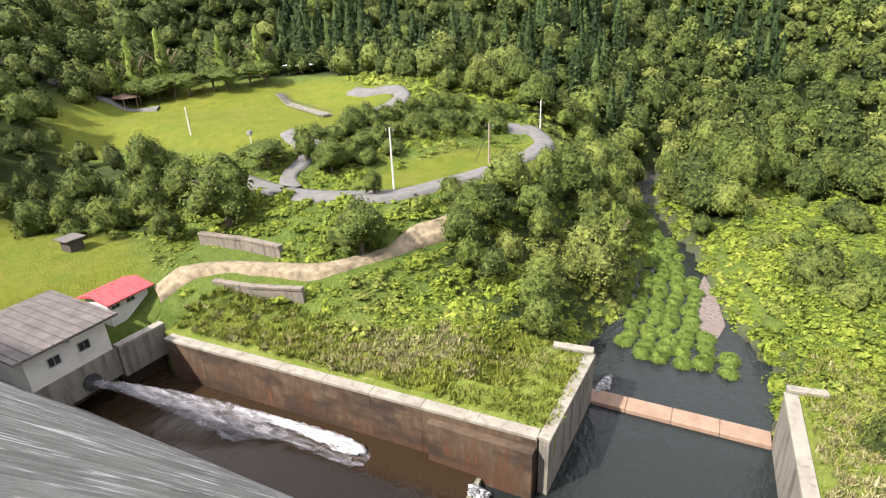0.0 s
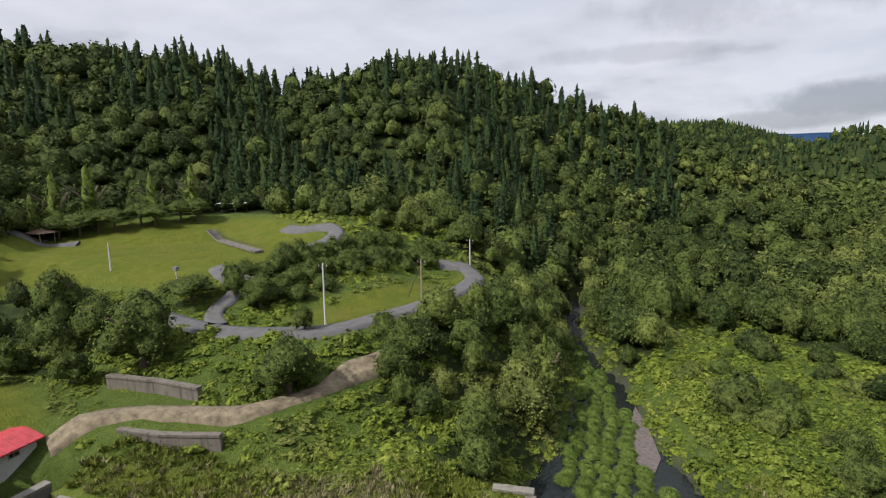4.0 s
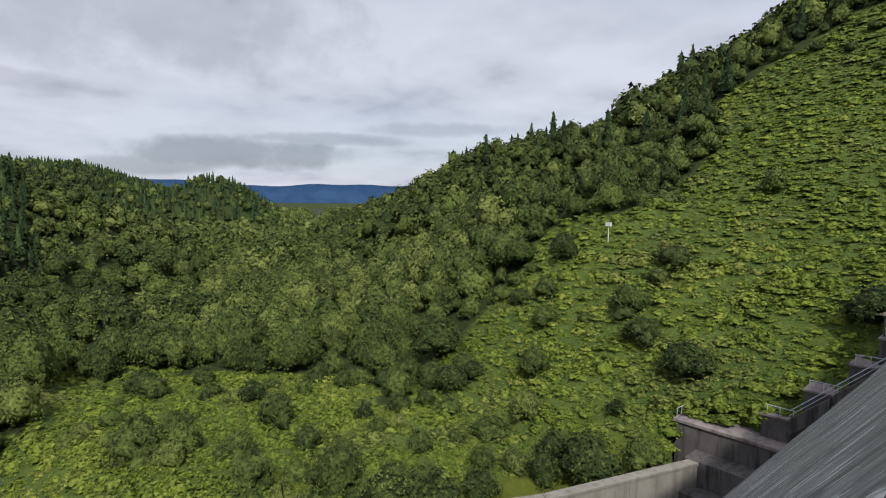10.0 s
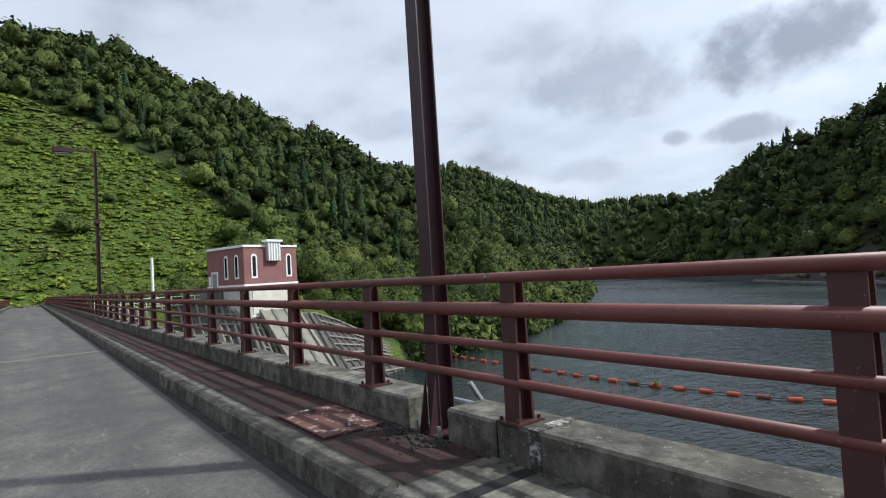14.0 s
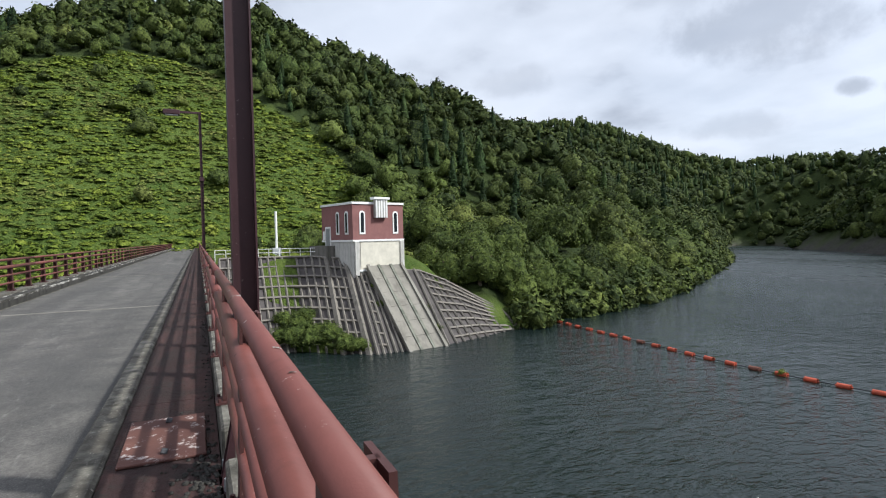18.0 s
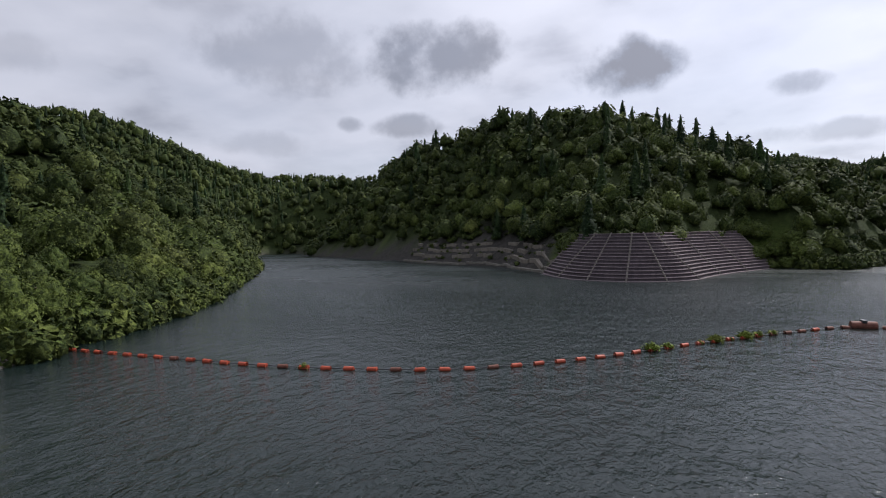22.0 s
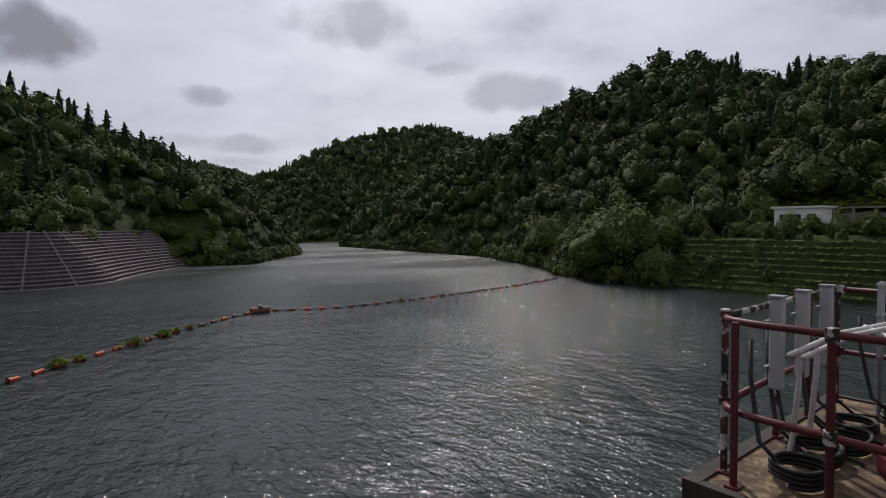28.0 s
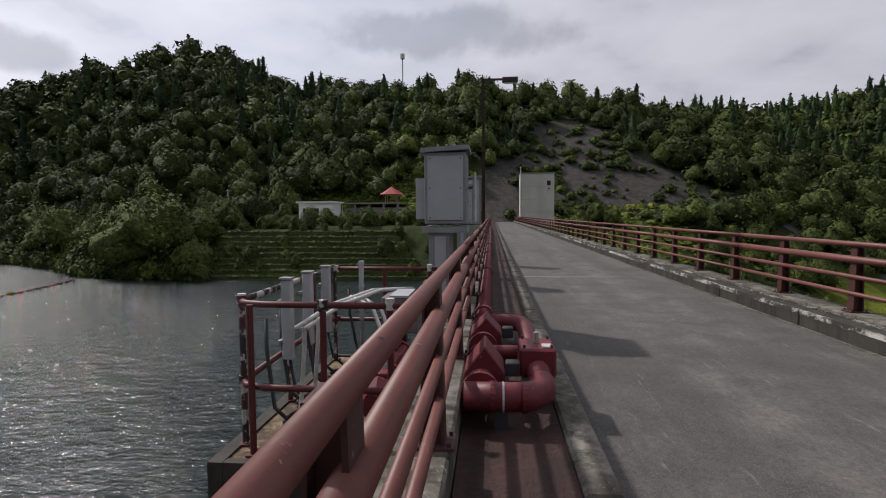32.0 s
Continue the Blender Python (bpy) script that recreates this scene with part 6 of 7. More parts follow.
def street_lamp(x, y, reach):
    ob = thing("street_lamp", "tall dark brown steel street lamp bolted to the dam crest", "lamp", "lamps along the crest", at=(x, y, 0.0))
    for name, w, z0, z1 in (("column", 0.08, 0.18, 5.1), ("upper_column", 0.066, 5.1, 8.7)):
        t = 0.012
        outline = [(-w, -w), (w, -w), (w, -w + t), (t, -w + t), (t, w - t), (w, w - t), (w, w), (-w, w), (-w, w - t), (-t, w - t), (-t, -w + t), (-w, -w + t)]
        part(name, slab(bmesh.new(), outline, z0, z1), LAMP_PAINT, ob)
    part("splice", boxed(-0.13, -0.12, 5.0, 0.13, 0.12, 5.2), LAMP_PAINT, ob, bevel=0.01)
    foot = part("foot_plate", boxed(-0.2, -0.2, 0.15, 0.2, 0.2, 0.18), LAMP_PAINT, ob)
    for sx in (-1, 1):
        part("gusset", prism(bmesh.new(), [(0.10, 0.18), (0.19, 0.18), (0.10, 0.65)], sx * 0.07 - 0.006, sx * 0.07 + 0.006), LAMP_PAINT, ob)
        for sy in (-1, 1):
            part("bolt", tube(bmesh.new(), (sx * 0.16, sy * 0.16, 0.18), (sx * 0.16, sy * 0.16, 0.26), 0.018, 6), STEEL, foot)
    part("arm", boxed(-0.04, -0.05, 8.6, 0.04, reach, 8.7), LAMP_PAINT, ob)
    head = part("head", boxed(-0.16, reach - 0.05, 8.48, 0.16, reach + 0.75, 8.74), LAMP_PAINT, ob, bevel=0.03)
    part("lens", boxed(-0.13, reach + 0.05, 8.45, 0.13, reach + 0.65, 8.48), BOX_GREY, head)
    return ob


for lx in LAMP_X:
    street_lamp(lx, -3.2, 1.0)

# thin galvanised pipe along the outer edge of the plinth
conduit = thing("conduit", "thin galvanised pipe along the outside of the plinth", "pipe")
part("conduit_run", tube(bmesh.new(), (CREST_A, -3.52, 0.33), (CREST_B, -3.52, 0.33), 0.03, 8), STEEL, conduit)
for k in range(-40, 50):
    part("clip", boxed(k * 3.0 - 0.03, -3.56, 0.26, k * 3.0 + 0.03, -3.43, 0.38), STEEL, conduit)
bm = pipe(bmesh.new(), [(3.5, -3.52, 0.33), (3.66, -3.5, 0.38), (3.72, -3.42, 0.55)], 0.025, 8)
part("elbow", bm, STEEL, conduit)

# steel cover in the walkway
cover = thing("cover_plate", "rusty steel cover plate with flaking pale paint in the walkway", "cover")
pm = Mat("flaking_cover_paint", 0.8)
f = pm.noise(9, 6, 0.7)
pm.colour(pm.mix(pm.grey(f, 0.56, 0.62), pm.mix(pm.grey(pm.noise(2, 5), 0.3, 0.7), (0.075, 0.03, 0.025), (0.13, 0.055, 0.04)), (0.42, 0.36, 0.34)))
pm.bump(f, 0.5, 0.01)
part("plate", boxed(4.36, -2.93, 0.182, 5.4, -2.34, 0.205), pm.m, cover, bevel=0.006)
for sx in (4.5, 5.26):
    part("lifting_ring", tube(bmesh.new(), (sx, -2.66, 0.205), (sx, -2.62, 0.22), 0.03, 8), DARK_STEEL, cover)
patch = thing("walk_patch", "pale worn concrete patch across the walkway", "paving", kind="structure")
for a, b in ((1.55, 2.58), (2.70, 3.05)):
    part("patch_slab", boxed(a, -3.015, 0.0, b, -2.27, 0.187), KERB_CONC, patch, bevel=0.008)
part("plinth_seam", boxed(2.57, -3.45, 0.0, 2.66, -3.02, 0.442), LIME, patch, "pale mortar seam over the plinth")
drain = thing("drain_gap", "dark drain slot in the walkway", "drain", kind="structure")
part("slot", boxed(2.585, -3.0, 0.12, 2.695, -2.28, 0.184), RUBBER, drain)
# crumbled concrete and dirt along the plinth and the lamp foot
crumbs = np.random.RandomState(17)
cv, cf, cn = [], [], 0
for k in range(420):
    lv, lf = lump(crumbs)
    near_lamp = k < 170
    px = 3.5 + abs(crumbs.normal(0, 0.55)) if near_lamp else crumbs.uniform(-2.5, 16)
    py = -3.0 + abs(crumbs.normal(0, 0.16 if near_lamp else 0.05))
    size = crumbs.uniform(0.006, 0.03) * (1.0 if near_lamp else 0.7)
    cv.append(lv * size * [1.3, 1, 0.6] + [px, min(py, -2.3), 0.183])
    cf.append(lf + cn)
    cn += len(lv)
tagged(new("rubble", mesh_from("rubble", np.concatenate(cv), np.concatenate(cf), KERB_DARK)), "dark crumbled concrete and dirt on the walkway", "rubble", kind="stuff")
dirt_line = thing("gutter_dirt", "gritty dirt strip along the edge of the road", "dirt", kind="structure")
for k in range(-20, 25):
    part("dirt_strip", boxed(k * 6.0 + 0.05, 2.02, -0.2, k * 6.0 + 5.95, 2.093, 0.007), KERB_CONC, dirt_line)
    part("dirt_strip", boxed(k * 6.0 + 0.05, -2.03, -0.2, k * 6.0 + 5.95, -1.94, 0.006), KERB_DARK, dirt_line)

# valve piping on the walkway
valves = thing("valve_piping", "dark red bypass piping with boxed valves on the walkway", "pipes")
loop = [(-4.05, -3.0, 0.42), (-4.05, -2.68, 0.42), (-4.07, -2.50, 0.42), (-4.2, -2.40, 0.42), (-4.4, -2.38, 0.42), (-6.6, -2.38, 0.42), (-6.8, -2.41, 0.42), (-6.92, -2.53, 0.42), (-6.95, -2.68, 0.42), (-6.95, -2.9, 0.42)]
part("bypass_pipe", pipe(bmesh.new(), loop[:5], 0.112, 18), PIPE_RED, valves, smooth=True)
part("bypass_pipe", pipe(bmesh.new(), loop[4:], 0.10, 18), PIPE_RED, valves, smooth=True)
for yy in (-2.78, -2.54):
    part("collar", tube(bmesh.new(), (-4.05, yy - 0.02, 0.42), (-4.05, yy + 0.02, 0.42), 0.12, 18), PIPE_RED, valves)
part("seal_ring", tube(bmesh.new(), (-4.05, -2.71, 0.42), (-4.05, -2.695, 0.42), 0.116, 18), WHITE_PIPE, valves)
part("valve_box", boxed(-5.2, -2.54, 0.36, -4.74, -2.22, 0.62), PIPE_RED, valves, bevel=0.02)
part("valve_stem", tube(bmesh.new(), (-4.98, -2.38, 0.62), (-4.98, -2.38, 0.72), 0.025, 8), STEEL, valves)
part("name_plate", boxed(-4.9, -2.34, 0.622, -4.78, -2.26, 0.635), WHITE_PIPE, valves)
for bx in (-5.15, -4.79):
    for by in (-2.5, -2.26):
        part("bolt", tube(bmesh.new(), (bx, by, 0.62), (bx, by, 0.645), 0.014, 6), DARK_STEEL, valves)
for xx, s in ((-4.62, 1.0), (-6.05, 0.95)):
    outline = [(-3.02, 0.28), (-2.68, 0.28), (-2.68, 0.50), (-2.85, 0.72 * s), (-3.02, 0.50)]
    part("valve_hood", prism(bmesh.new(), outline, xx - 0.24, xx + 0.2), PIPE_RED, valves, bevel=0.012)
    part("valve_body", tube(bmesh.new(), (xx - 0.5, -2.88, 0.42), (xx + 0.42, -2.88, 0.42), 0.115, 16), PIPE_RED, valves, smooth=True)
    for dx in (-0.5, 0.42):
        part("valve_flange", tube(bmesh.new(), (xx + dx - 0.025, -2.88, 0.42), (xx + dx + 0.025, -2.88, 0.42), 0.15, 16), PIPE_RED, valves)
    part("valve_gear", boxed(xx - 0.08, -2.67, 0.42, xx + 0.05, -2.55, 0.54), DARK_STEEL, valves, bevel=0.01)
part("cross_pipe", tube(bmesh.new(), (-5.3, -2.9, 0.44), (-5.3, -2.38, 0.44), 0.075, 14), PIPE_RED, valves, smooth=True)
part("main_pipe", tube(bmesh.new(), (-7.1, -2.9, 0.42), (-58, -2.9, 0.42), 0.105, 16), PIPE_RED, valves, smooth=True)
for k in range(9):
    part("flange", tube(bmesh.new(), (-7.4 - 5.5 * k, -2.9, 0.42), (-7.5 - 5.5 * k, -2.9, 0.42), 0.13, 16), PIPE_RED, valves)
    part("saddle", boxed(-9.05 - 5.5 * k, -2.99, 0.18, -8.9 - 5.5 * k, -2.8, 0.33), CONCRETE_MOSS, valves)
for xx, yy in ((-4.05, -2.72), (-6.95, -2.76), (-6.0, -2.38)):
    part("pipe_stand", boxed(xx - 0.05, yy - 0.05, 0.18, xx + 0.05, yy + 0.05, 0.33), DARK_STEEL, valves)

# hoist platform on the reservoir side
stage = thing("gauge_platform", "steel railed gauge platform with a rusty flaking deck over the water", "platform")
deck = Mat("flaking_rust_deck", 0.85)
fn = deck.noise(4, 6, 0.7)
deck.colour(deck.mix(deck.grey(deck.noise(17, 5, 0.7), 0.45, 0.6, 0, 0.8), deck.mix(deck.grey(fn, 0.44, 0.56), (0.045, 0.030, 0.020), (0.22, 0.165, 0.09)), (0.085, 0.045, 0.022)))
deck.bump(fn, 0.8, 0.02)
STAGE_EDGE = plain("black_rusty_edge", (0.030, 0.024, 0.019), 0.8, vary=0.6, scale=5)
part("deck", boxed(-7.2, -4.98, -0.22, -4.0, -3.5, -0.14), deck.m, stage)
part("edge_beam", boxed(-7.25, -5.02, -0.42, -3.94, -4.90, -0.12), STAGE_EDGE, stage)
part("edge_beam", boxed(-4.02, -4.895, -0.42, -3.94, -3.5, -0.12), STAGE_EDGE, stage)
part("edge_beam", boxed(-7.25, -4.895, -0.42, -7.17, -3.5, -0.12), STAGE_EDGE, stage)
peel = Mat("peeling_post_paint", 0.7)
pn = peel.noise(7, 5, 0.65)
peel.colour(peel.mix(peel.grey(pn, 0.53, 0.56), peel.mix(peel.grey(peel.noise(4, 4), 0.45, 0.55), (0.075, 0.016, 0.018), (0.02, 0.016, 0.016)), (0.42, 0.40, 0.38)))
peel.bump(pn, 0.6, 0.006)
STAGE_RED = paint_material("dull_red_pipe_paint", (0.105, 0.020, 0.022), 0.35)
for a, mat in (((-4.32, -4.88), peel.m), ((-4.12, -4.72), STAGE_RED), ((-5.4, -4.9), peel.m), ((-6.2, -4.9), STAGE_RED), ((-7.0, -4.88), peel.m), ((-4.12, -4.12), STAGE_RED), ((-4.12, -3.58), STAGE_RED), ((-7.0, -4.2), STAGE_RED), ((-7.0, -3.6), peel.m)):
    part("rail_post", tube(bmesh.new(), (a[0], a[1], -0.14), (a[0], a[1], 1.1), 0.027, 10), mat, stage)
    part("post_shoe", boxed(a[0] - 0.05, a[1] - 0.05, -0.14, a[0] + 0.05, a[1] + 0.05, -0.12), STAGE_RED, stage)
for h in (1.1, 0.42):
    part("rail_bar", pipe(bmesh.new(), [(-4.12, -3.5, h), (-4.14, -4.6, h), (-4.2, -4.8, h), (-4.32, -4.88, h)], 0.028, 10), STAGE_RED, stage, smooth=True)
    part("rail_bar", pipe(bmesh.new(), [(-4.32, -4.88, h), (-5.4, -4.91, h), (-6.9, -4.91, h), (-7.0, -4.86, h)], 0.028, 10), peel.m if h > 1 else STAGE_RED, stage, smooth=True)
    part("rail_bar", pipe(bmesh.new(), [(-7.0, -4.86, h), (-7.02, -4.2, h), (-7.0, -3.5, h)], 0.028, 10), STAGE_RED, stage, smooth=True)
    for c in ((-4.32, -4.88), (-4.12, -4.12), (-7.0, -4.86)):
        part("clamp", tube(bmesh.new(), (c[0], c[1], h - 0.045), (c[0], c[1], h + 0.045), 0.042, 10), peel.m, stage)
for c in ((-4.32, -4.88), (-4.12, -3.58), (-7.0, -3.6)):
    part("corner_cap", tube(bmesh.new(), (c[0], c[1], 1.07), (c[0], c[1], 1.16), 0.036, 10), WHITE_PIPE, stage)
for xx in (-5.15, -5.75, -6.4):
    g = part("gauge_box", boxed(xx - 0.05, -4.86, 0.38, xx + 0.05, -4.76, 1.18), BOX_GREY, stage, "narrow light grey gauge box", bevel=0.01)
    part("gauge_lid", boxed(xx - 0.06, -4.87, 1.18, xx + 0.06, -4.75, 1.2), BOX_EDGE, g)
    for zz in (0.55, 0.95):
        part("gauge_clip", boxed(xx - 0.085, -4.89, zz, xx + 0.085, -4.86, zz + 0.03), STEEL, g)
    part("gauge_cable", pipe(bmesh.new(), [(xx, -4.8, 0.38), (xx + 0.12, -4.7, 0.1), (xx + 0.05, -4.55, -0.05), (xx - 0.2, -4.45, -0.1), (xx - 0.1, -4.2, -0.12)], 0.014, 7), RUBBER, g, smooth=True)
for dx in (-0.045, 0.03):
    part("mast", boxed(-6.62 + dx, -4.44, 0.5, -6.595 + dx, -4.4, 1.24), BOX_GREY, stage)
for zz in (0.62, 0.9, 1.2):
    part("mast_tie", boxed(-6.68, -4.445, zz, -6.55, -4.395, zz + 0.03), BOX_GREY, stage)
part("mast_foot", tube(bmesh.new(), (-6.615, -4.42, -0.14), (-6.615, -4.42, 0.5), 0.025, 8), STEEL, stage)
for k, yy in enumerate((-4.58, -4.48)):
    part("white_conduit", pipe(bmesh.new(), [(-4.75, yy, 0.78), (-5.6, yy + 0.1, 0.86), (-6.4, yy + 0.35, 0.9), (-7.0, yy + 0.65, 0.84)], 0.022, 10), WHITE_PIPE, stage, smooth=True)
for xx in (-4.9, -5.3):
    part("white_conduit", pipe(bmesh.new(), [(xx, -4.55, 0.8), (xx, -4.56, 0.5), (xx - 0.02, -4.6, 0.1), (xx, -4.62, -0.1)], 0.022, 8), WHITE_PIPE, stage)
part("white_conduit", pipe(bmesh.new(), [(-6.0, -4.4, 0.88), (-5.8, -4.1, 0.8), (-5.7, -3.95, 0.45), (-5.6, -3.8, 0.35)], 0.022, 10), WHITE_PIPE, stage, smooth=True)
part("white_conduit", pipe(bmesh.new(), [(-6.2, -4.35, 0.86), (-6.0, -4.05, 0.75), (-5.9, -3.9, 0.4), (-5.8, -3.75, 0.3)], 0.022, 10), WHITE_PIPE, stage, smooth=True)
ctrl = thing("control_box", "brown control box with a pale lid on the platform", "box", at=(-6.35, -3.86, 0.0))
part("stand", boxed(-0.05, -0.05, -0.14, 0.05, 0.05, 0.45), DARK_STEEL, ctrl)
part("body", boxed(-0.28, -0.2, 0.45, 0.28, 0.22, 0.86), plain("dull_brown_box", (0.16, 0.13, 0.13), 0.5), ctrl, bevel=0.01)
part("lid", boxed(-0.29, -0.1, 0.86, 0.29, 0.12, 0.885), BOX_GREY, ctrl)
part("plate", boxed(0.282, -0.12, 0.64, 0.288, 0.1, 0.74), BOX_GREY, ctrl)
for xx, yy, rr in ((-4.75, -3.78, 0.2), (-5.6, -3.85, 0.22)):
    v = thing("hose_valve", "dark red iron drum valve on the platform", "valve", at=(xx, yy, -0.14))
    bm = tube(bmesh.new(), (-0.2, 0, 0.34), (0.2, 0, 0.34), rr, 10)
    tube(bm, (0.2, 0, 0.34), (0.3, 0, 0.34), rr, 10, rr * 0.55)
    tube(bm, (-0.3, 0, 0.34), (-0.2, 0, 0.34), rr * 0.55, 10, rr)
    part("body", bm, PIPE_RED, v)
    part("flange", tube(bmesh.new(), (-0.22, 0, 0.34), (-0.17, 0, 0.34), rr * 1.08, 20), PIPE_RED, v)
    part("neck", tube(bmesh.new(), (0, 0, 0), (0, 0, 0.2), 0.1, 12), PIPE_RED, v)
    part("stem_plate", boxed(-0.16, -0.08, 0.34 + rr - 0.03, 0.16, 0.08, 0.34 + rr + 0.02), PIPE_RED, v, bevel=0.008)
    part("cap", tube(bmesh.new(), (-0.05, 0, 0.36 + rr), (-0.05, 0, 0.43 + rr), 0.055, 14, 0.035), STEEL, v)
    for k in range(6):
        a = k * math.tau / 6
        part("bolt", tube(bmesh.new(), (-0.165, rr * 0.92 * math.cos(a), 0.34 + rr * 0.92 * math.sin(a)), (-0.15, rr * 0.92 * math.cos(a), 0.34 + rr * 0.92 * math.sin(a)), 0.014, 6), DARK_STEEL, v)
for k, (cx, cy) in enumerate(((-4.62, -4.45), (-5.1, -4.5), (-5.6, -4.42), (-6.1, -4.5), (-6.6, -4.2))):
    hose = thing("hose_coil", "loose coil of black hose on the deck", "hose", at=(cx, cy, -0.14))
    pts = [((0.22 + 0.02 * math.sin(3 * a)) * math.cos(a), (0.2 + 0.02 * math.cos(2 * a)) * math.sin(a), 0.03 + 0.012 * a / 2) for a in np.linspace(0, 20 - 2 * k, 60)]
    part("coil", pipe(bmesh.new(), pts, 0.02, 7), RUBBER, hose, smooth=True)
    part("tail", pipe(bmesh.new(), [(0.2, 0, 0.1), (0.1, -0.25, 0.25), (-0.1, -0.4, 0.7), (-0.15, -0.42, 1.0)], 0.018, 7), RUBBER, hose, smooth=True)


def cabinet(x, y0, y1, z0, z1, deep, label, plinth=True):
    ob = thing("control_cabinet", label, "cabinet")
    part("body", boxed(x - deep, y0, z0, x, y1, z1), BOX_EDGE, ob, bevel=0.01)
    door = part("door", boxed(x, y0 + 0.05, z0 + 0.06, x + 0.02, y1 - 0.05, z1 - 0.06), BOX_GREY, ob, bevel=0.005)
    for sy in (y0 + 0.09, y1 - 0.09):
        for sz in (z0 + 0.1, (z0 + z1) / 2, z1 - 0.1):
            part("bolt", tube(bmesh.new(), (x + 0.02, sy, sz), (x + 0.03, sy, sz), 0.012, 6), DARK_STEEL, door)
    bm = boxed(x - deep - 0.06, y0 - 0.06, z1, x + 0.06, y1 + 0.05, z1 + 0.07)
    for v in bm.verts:
        v.co.z += (v.co.y - y0) * 0.05
    part("cap", bm, BOX_EDGE, ob)
    for sy in (y0 + 0.2, y1 - 0.2):
        part("lifting_eye", tube(bmesh.new(), (x - 0.2, sy, z1 + 0.05), (x - 0.2, sy, z1 + 0.15), 0.02, 6), STEEL, ob)
    if plinth:
        part("shelf", boxed(x - deep - 0.03, y0 - 0.04, z0 - 0.14, x + 0.04, y1 + 0.02, z0 - 0.04), BOX_EDGE, ob)
        part("pedestal", boxed(x - deep + 0.05, y0 + 0.06, -0.3, x - 0.02, -3.46, z0 - 0.14), BOX_EDGE, ob)
        part("pedestal_panel", boxed(x - 0.02, y0 + 0.16, -0.2, x + 0.0, -3.52, z0 - 0.2), BOX_GREY, ob)
    return ob


c = cabinet(-8.6, -3.86, -3.19, 1.66, 2.80, 0.85, "light grey steel control cabinet on a tall pedestal beyond the railing")
part("side_box", boxed(-9.3, -4.02, 1.74, -8.75, -3.85, 2.4), BOX_GREY, c)
part("rear_pipe", tube(bmesh.new(), (-9.0, -3.07, 1.7), (-9.0, -3.07, 2.5), 0.03, 8), WHITE_PIPE, c)
cabinet(-14.0, -3.75, -3.25, 1.55, 2.5, 0.5, "smaller light grey cabinet behind the first one")
cabinet(-19.5, -3.7, -3.2, 1.45, 3.1, 0.5, "narrow pale grey cabinet standing on the plinth")

# tower at the left end
tower = thing("tower", "pale concrete tower at the end of the dam crest", "tower")
TOWER = concrete("tower_concrete", (0.62, 0.60, 0.55), (0.36, 0.35, 0.32), 0.35, 0.35)
for k in range(4):
    part("wall_panel", boxed(-113.5, 2.95, -0.3 + k * 2.5, -107.0, 9.4, 2.18 + k * 2.5), TOWER, tower, bevel=0.02)
part("cap", boxed(-113.7, 2.85, 9.7, -106.9, 9.5, 9.9), CONCRETE_PALE, tower)
part("down_pipe", tube(bmesh.new(), (-106.95, 2.9, -0.2), (-106.95, 2.9, 11.0), 0.09, 8), WHITE_PIPE, tower)
part("window", boxed(-107.02, 8.0, 7.4, -106.96, 8.7, 8.3), DARK_GLASS, tower)
part("lamp", boxed(-107.0, 8.2, 6.6, -106.8, 8.5, 6.9), DARK_STEEL, tower)


# ---- intake house and framed slope on the right bank ----
PINK = concrete("pink_tile_cladding", (0.30, 0.145, 0.135), (0.20, 0.095, 0.09), 0.35, 1.2)
BUFF = plain("buff_render", (0.62, 0.58, 0.49), 0.85, vary=0.12, scale=1.5)
STRIPE = concrete("white_ribbed_concrete", (0.62, 0.60, 0.56), (0.33, 0.31, 0.28), 0.6, 2.5)
WHITE_TRIM = plain("white_trim", (0.80, 0.79, 0.77), 0.6, vary=0.08)
FRONT = 6.7


def arched(bm, x, z0, z1, w, y0, y1, m, seg=8):
    """A panel with a round head."""
    out = [(x - w / 2, z0), (x + w / 2, z0)] + [(x + w / 2 * math.cos(a), z1 - w / 2 + w / 2 * math.sin(a)) for a in np.linspace(0, math.pi, seg)]
    a = [bm.verts.new(m @ Vector((p, y0, q))) for p, q in out]
    b = [bm.verts.new(m @ Vector((p, y1, q))) for p, q in out]
    n = len(out)
    bm.faces.new(a)
    bm.faces.new(b[::-1])
    for i in range(n):
        bm.faces.new((a[i], b[i], b[(i + 1) % n], a[(i + 1) % n]))
    bmesh.ops.recalc_face_normals(bm, faces=bm.faces)
    return bm


# local x runs along the front, local y goes back from the lake
fy = Vector((0.966, 0.26, 0)).normalized()
fx = Vector((0.26, -0.966, 0)).normalized()
HX, HY = 57.3, -18.25
FM = Matrix(((fx.x, fy.x, 0, HX), (fx.y, fy.y, 0, HY), (0, 0, 1, 0), (0, 0, 0, 1)))
intake = thing("intake_house", "pink tiled intake house with white arched windows", "building")
part("wall", boxed(0, 0, 1.55, FRONT, 7.2, 5.45, FM), PINK, intake)
part("parapet", boxed(-0.1, -0.1, 5.45, FRONT + 0.1, 7.3, 5.7, FM), WHITE_TRIM, intake, bevel=0.02)
part("string_course", boxed(-0.06, -0.06, 1.35, FRONT + 0.06, 7.2, 1.55, FM), WHITE_TRIM, intake)
part("shaft_wall", boxed(0.05, 0.08, -3.5, FRONT - 0.05, 5.5, 1.35, FM), STRIPE, intake)
part("gate_panel", boxed(0.95, 0.03, -1.75, FRONT - 0.5, 0.08, 1.32, FM), BUFF, intake)
part("sill_strip", boxed(0.6, -0.1, -1.95, FRONT - 0.2, 0.1, -1.75, FM), WHITE_TRIM, intake)
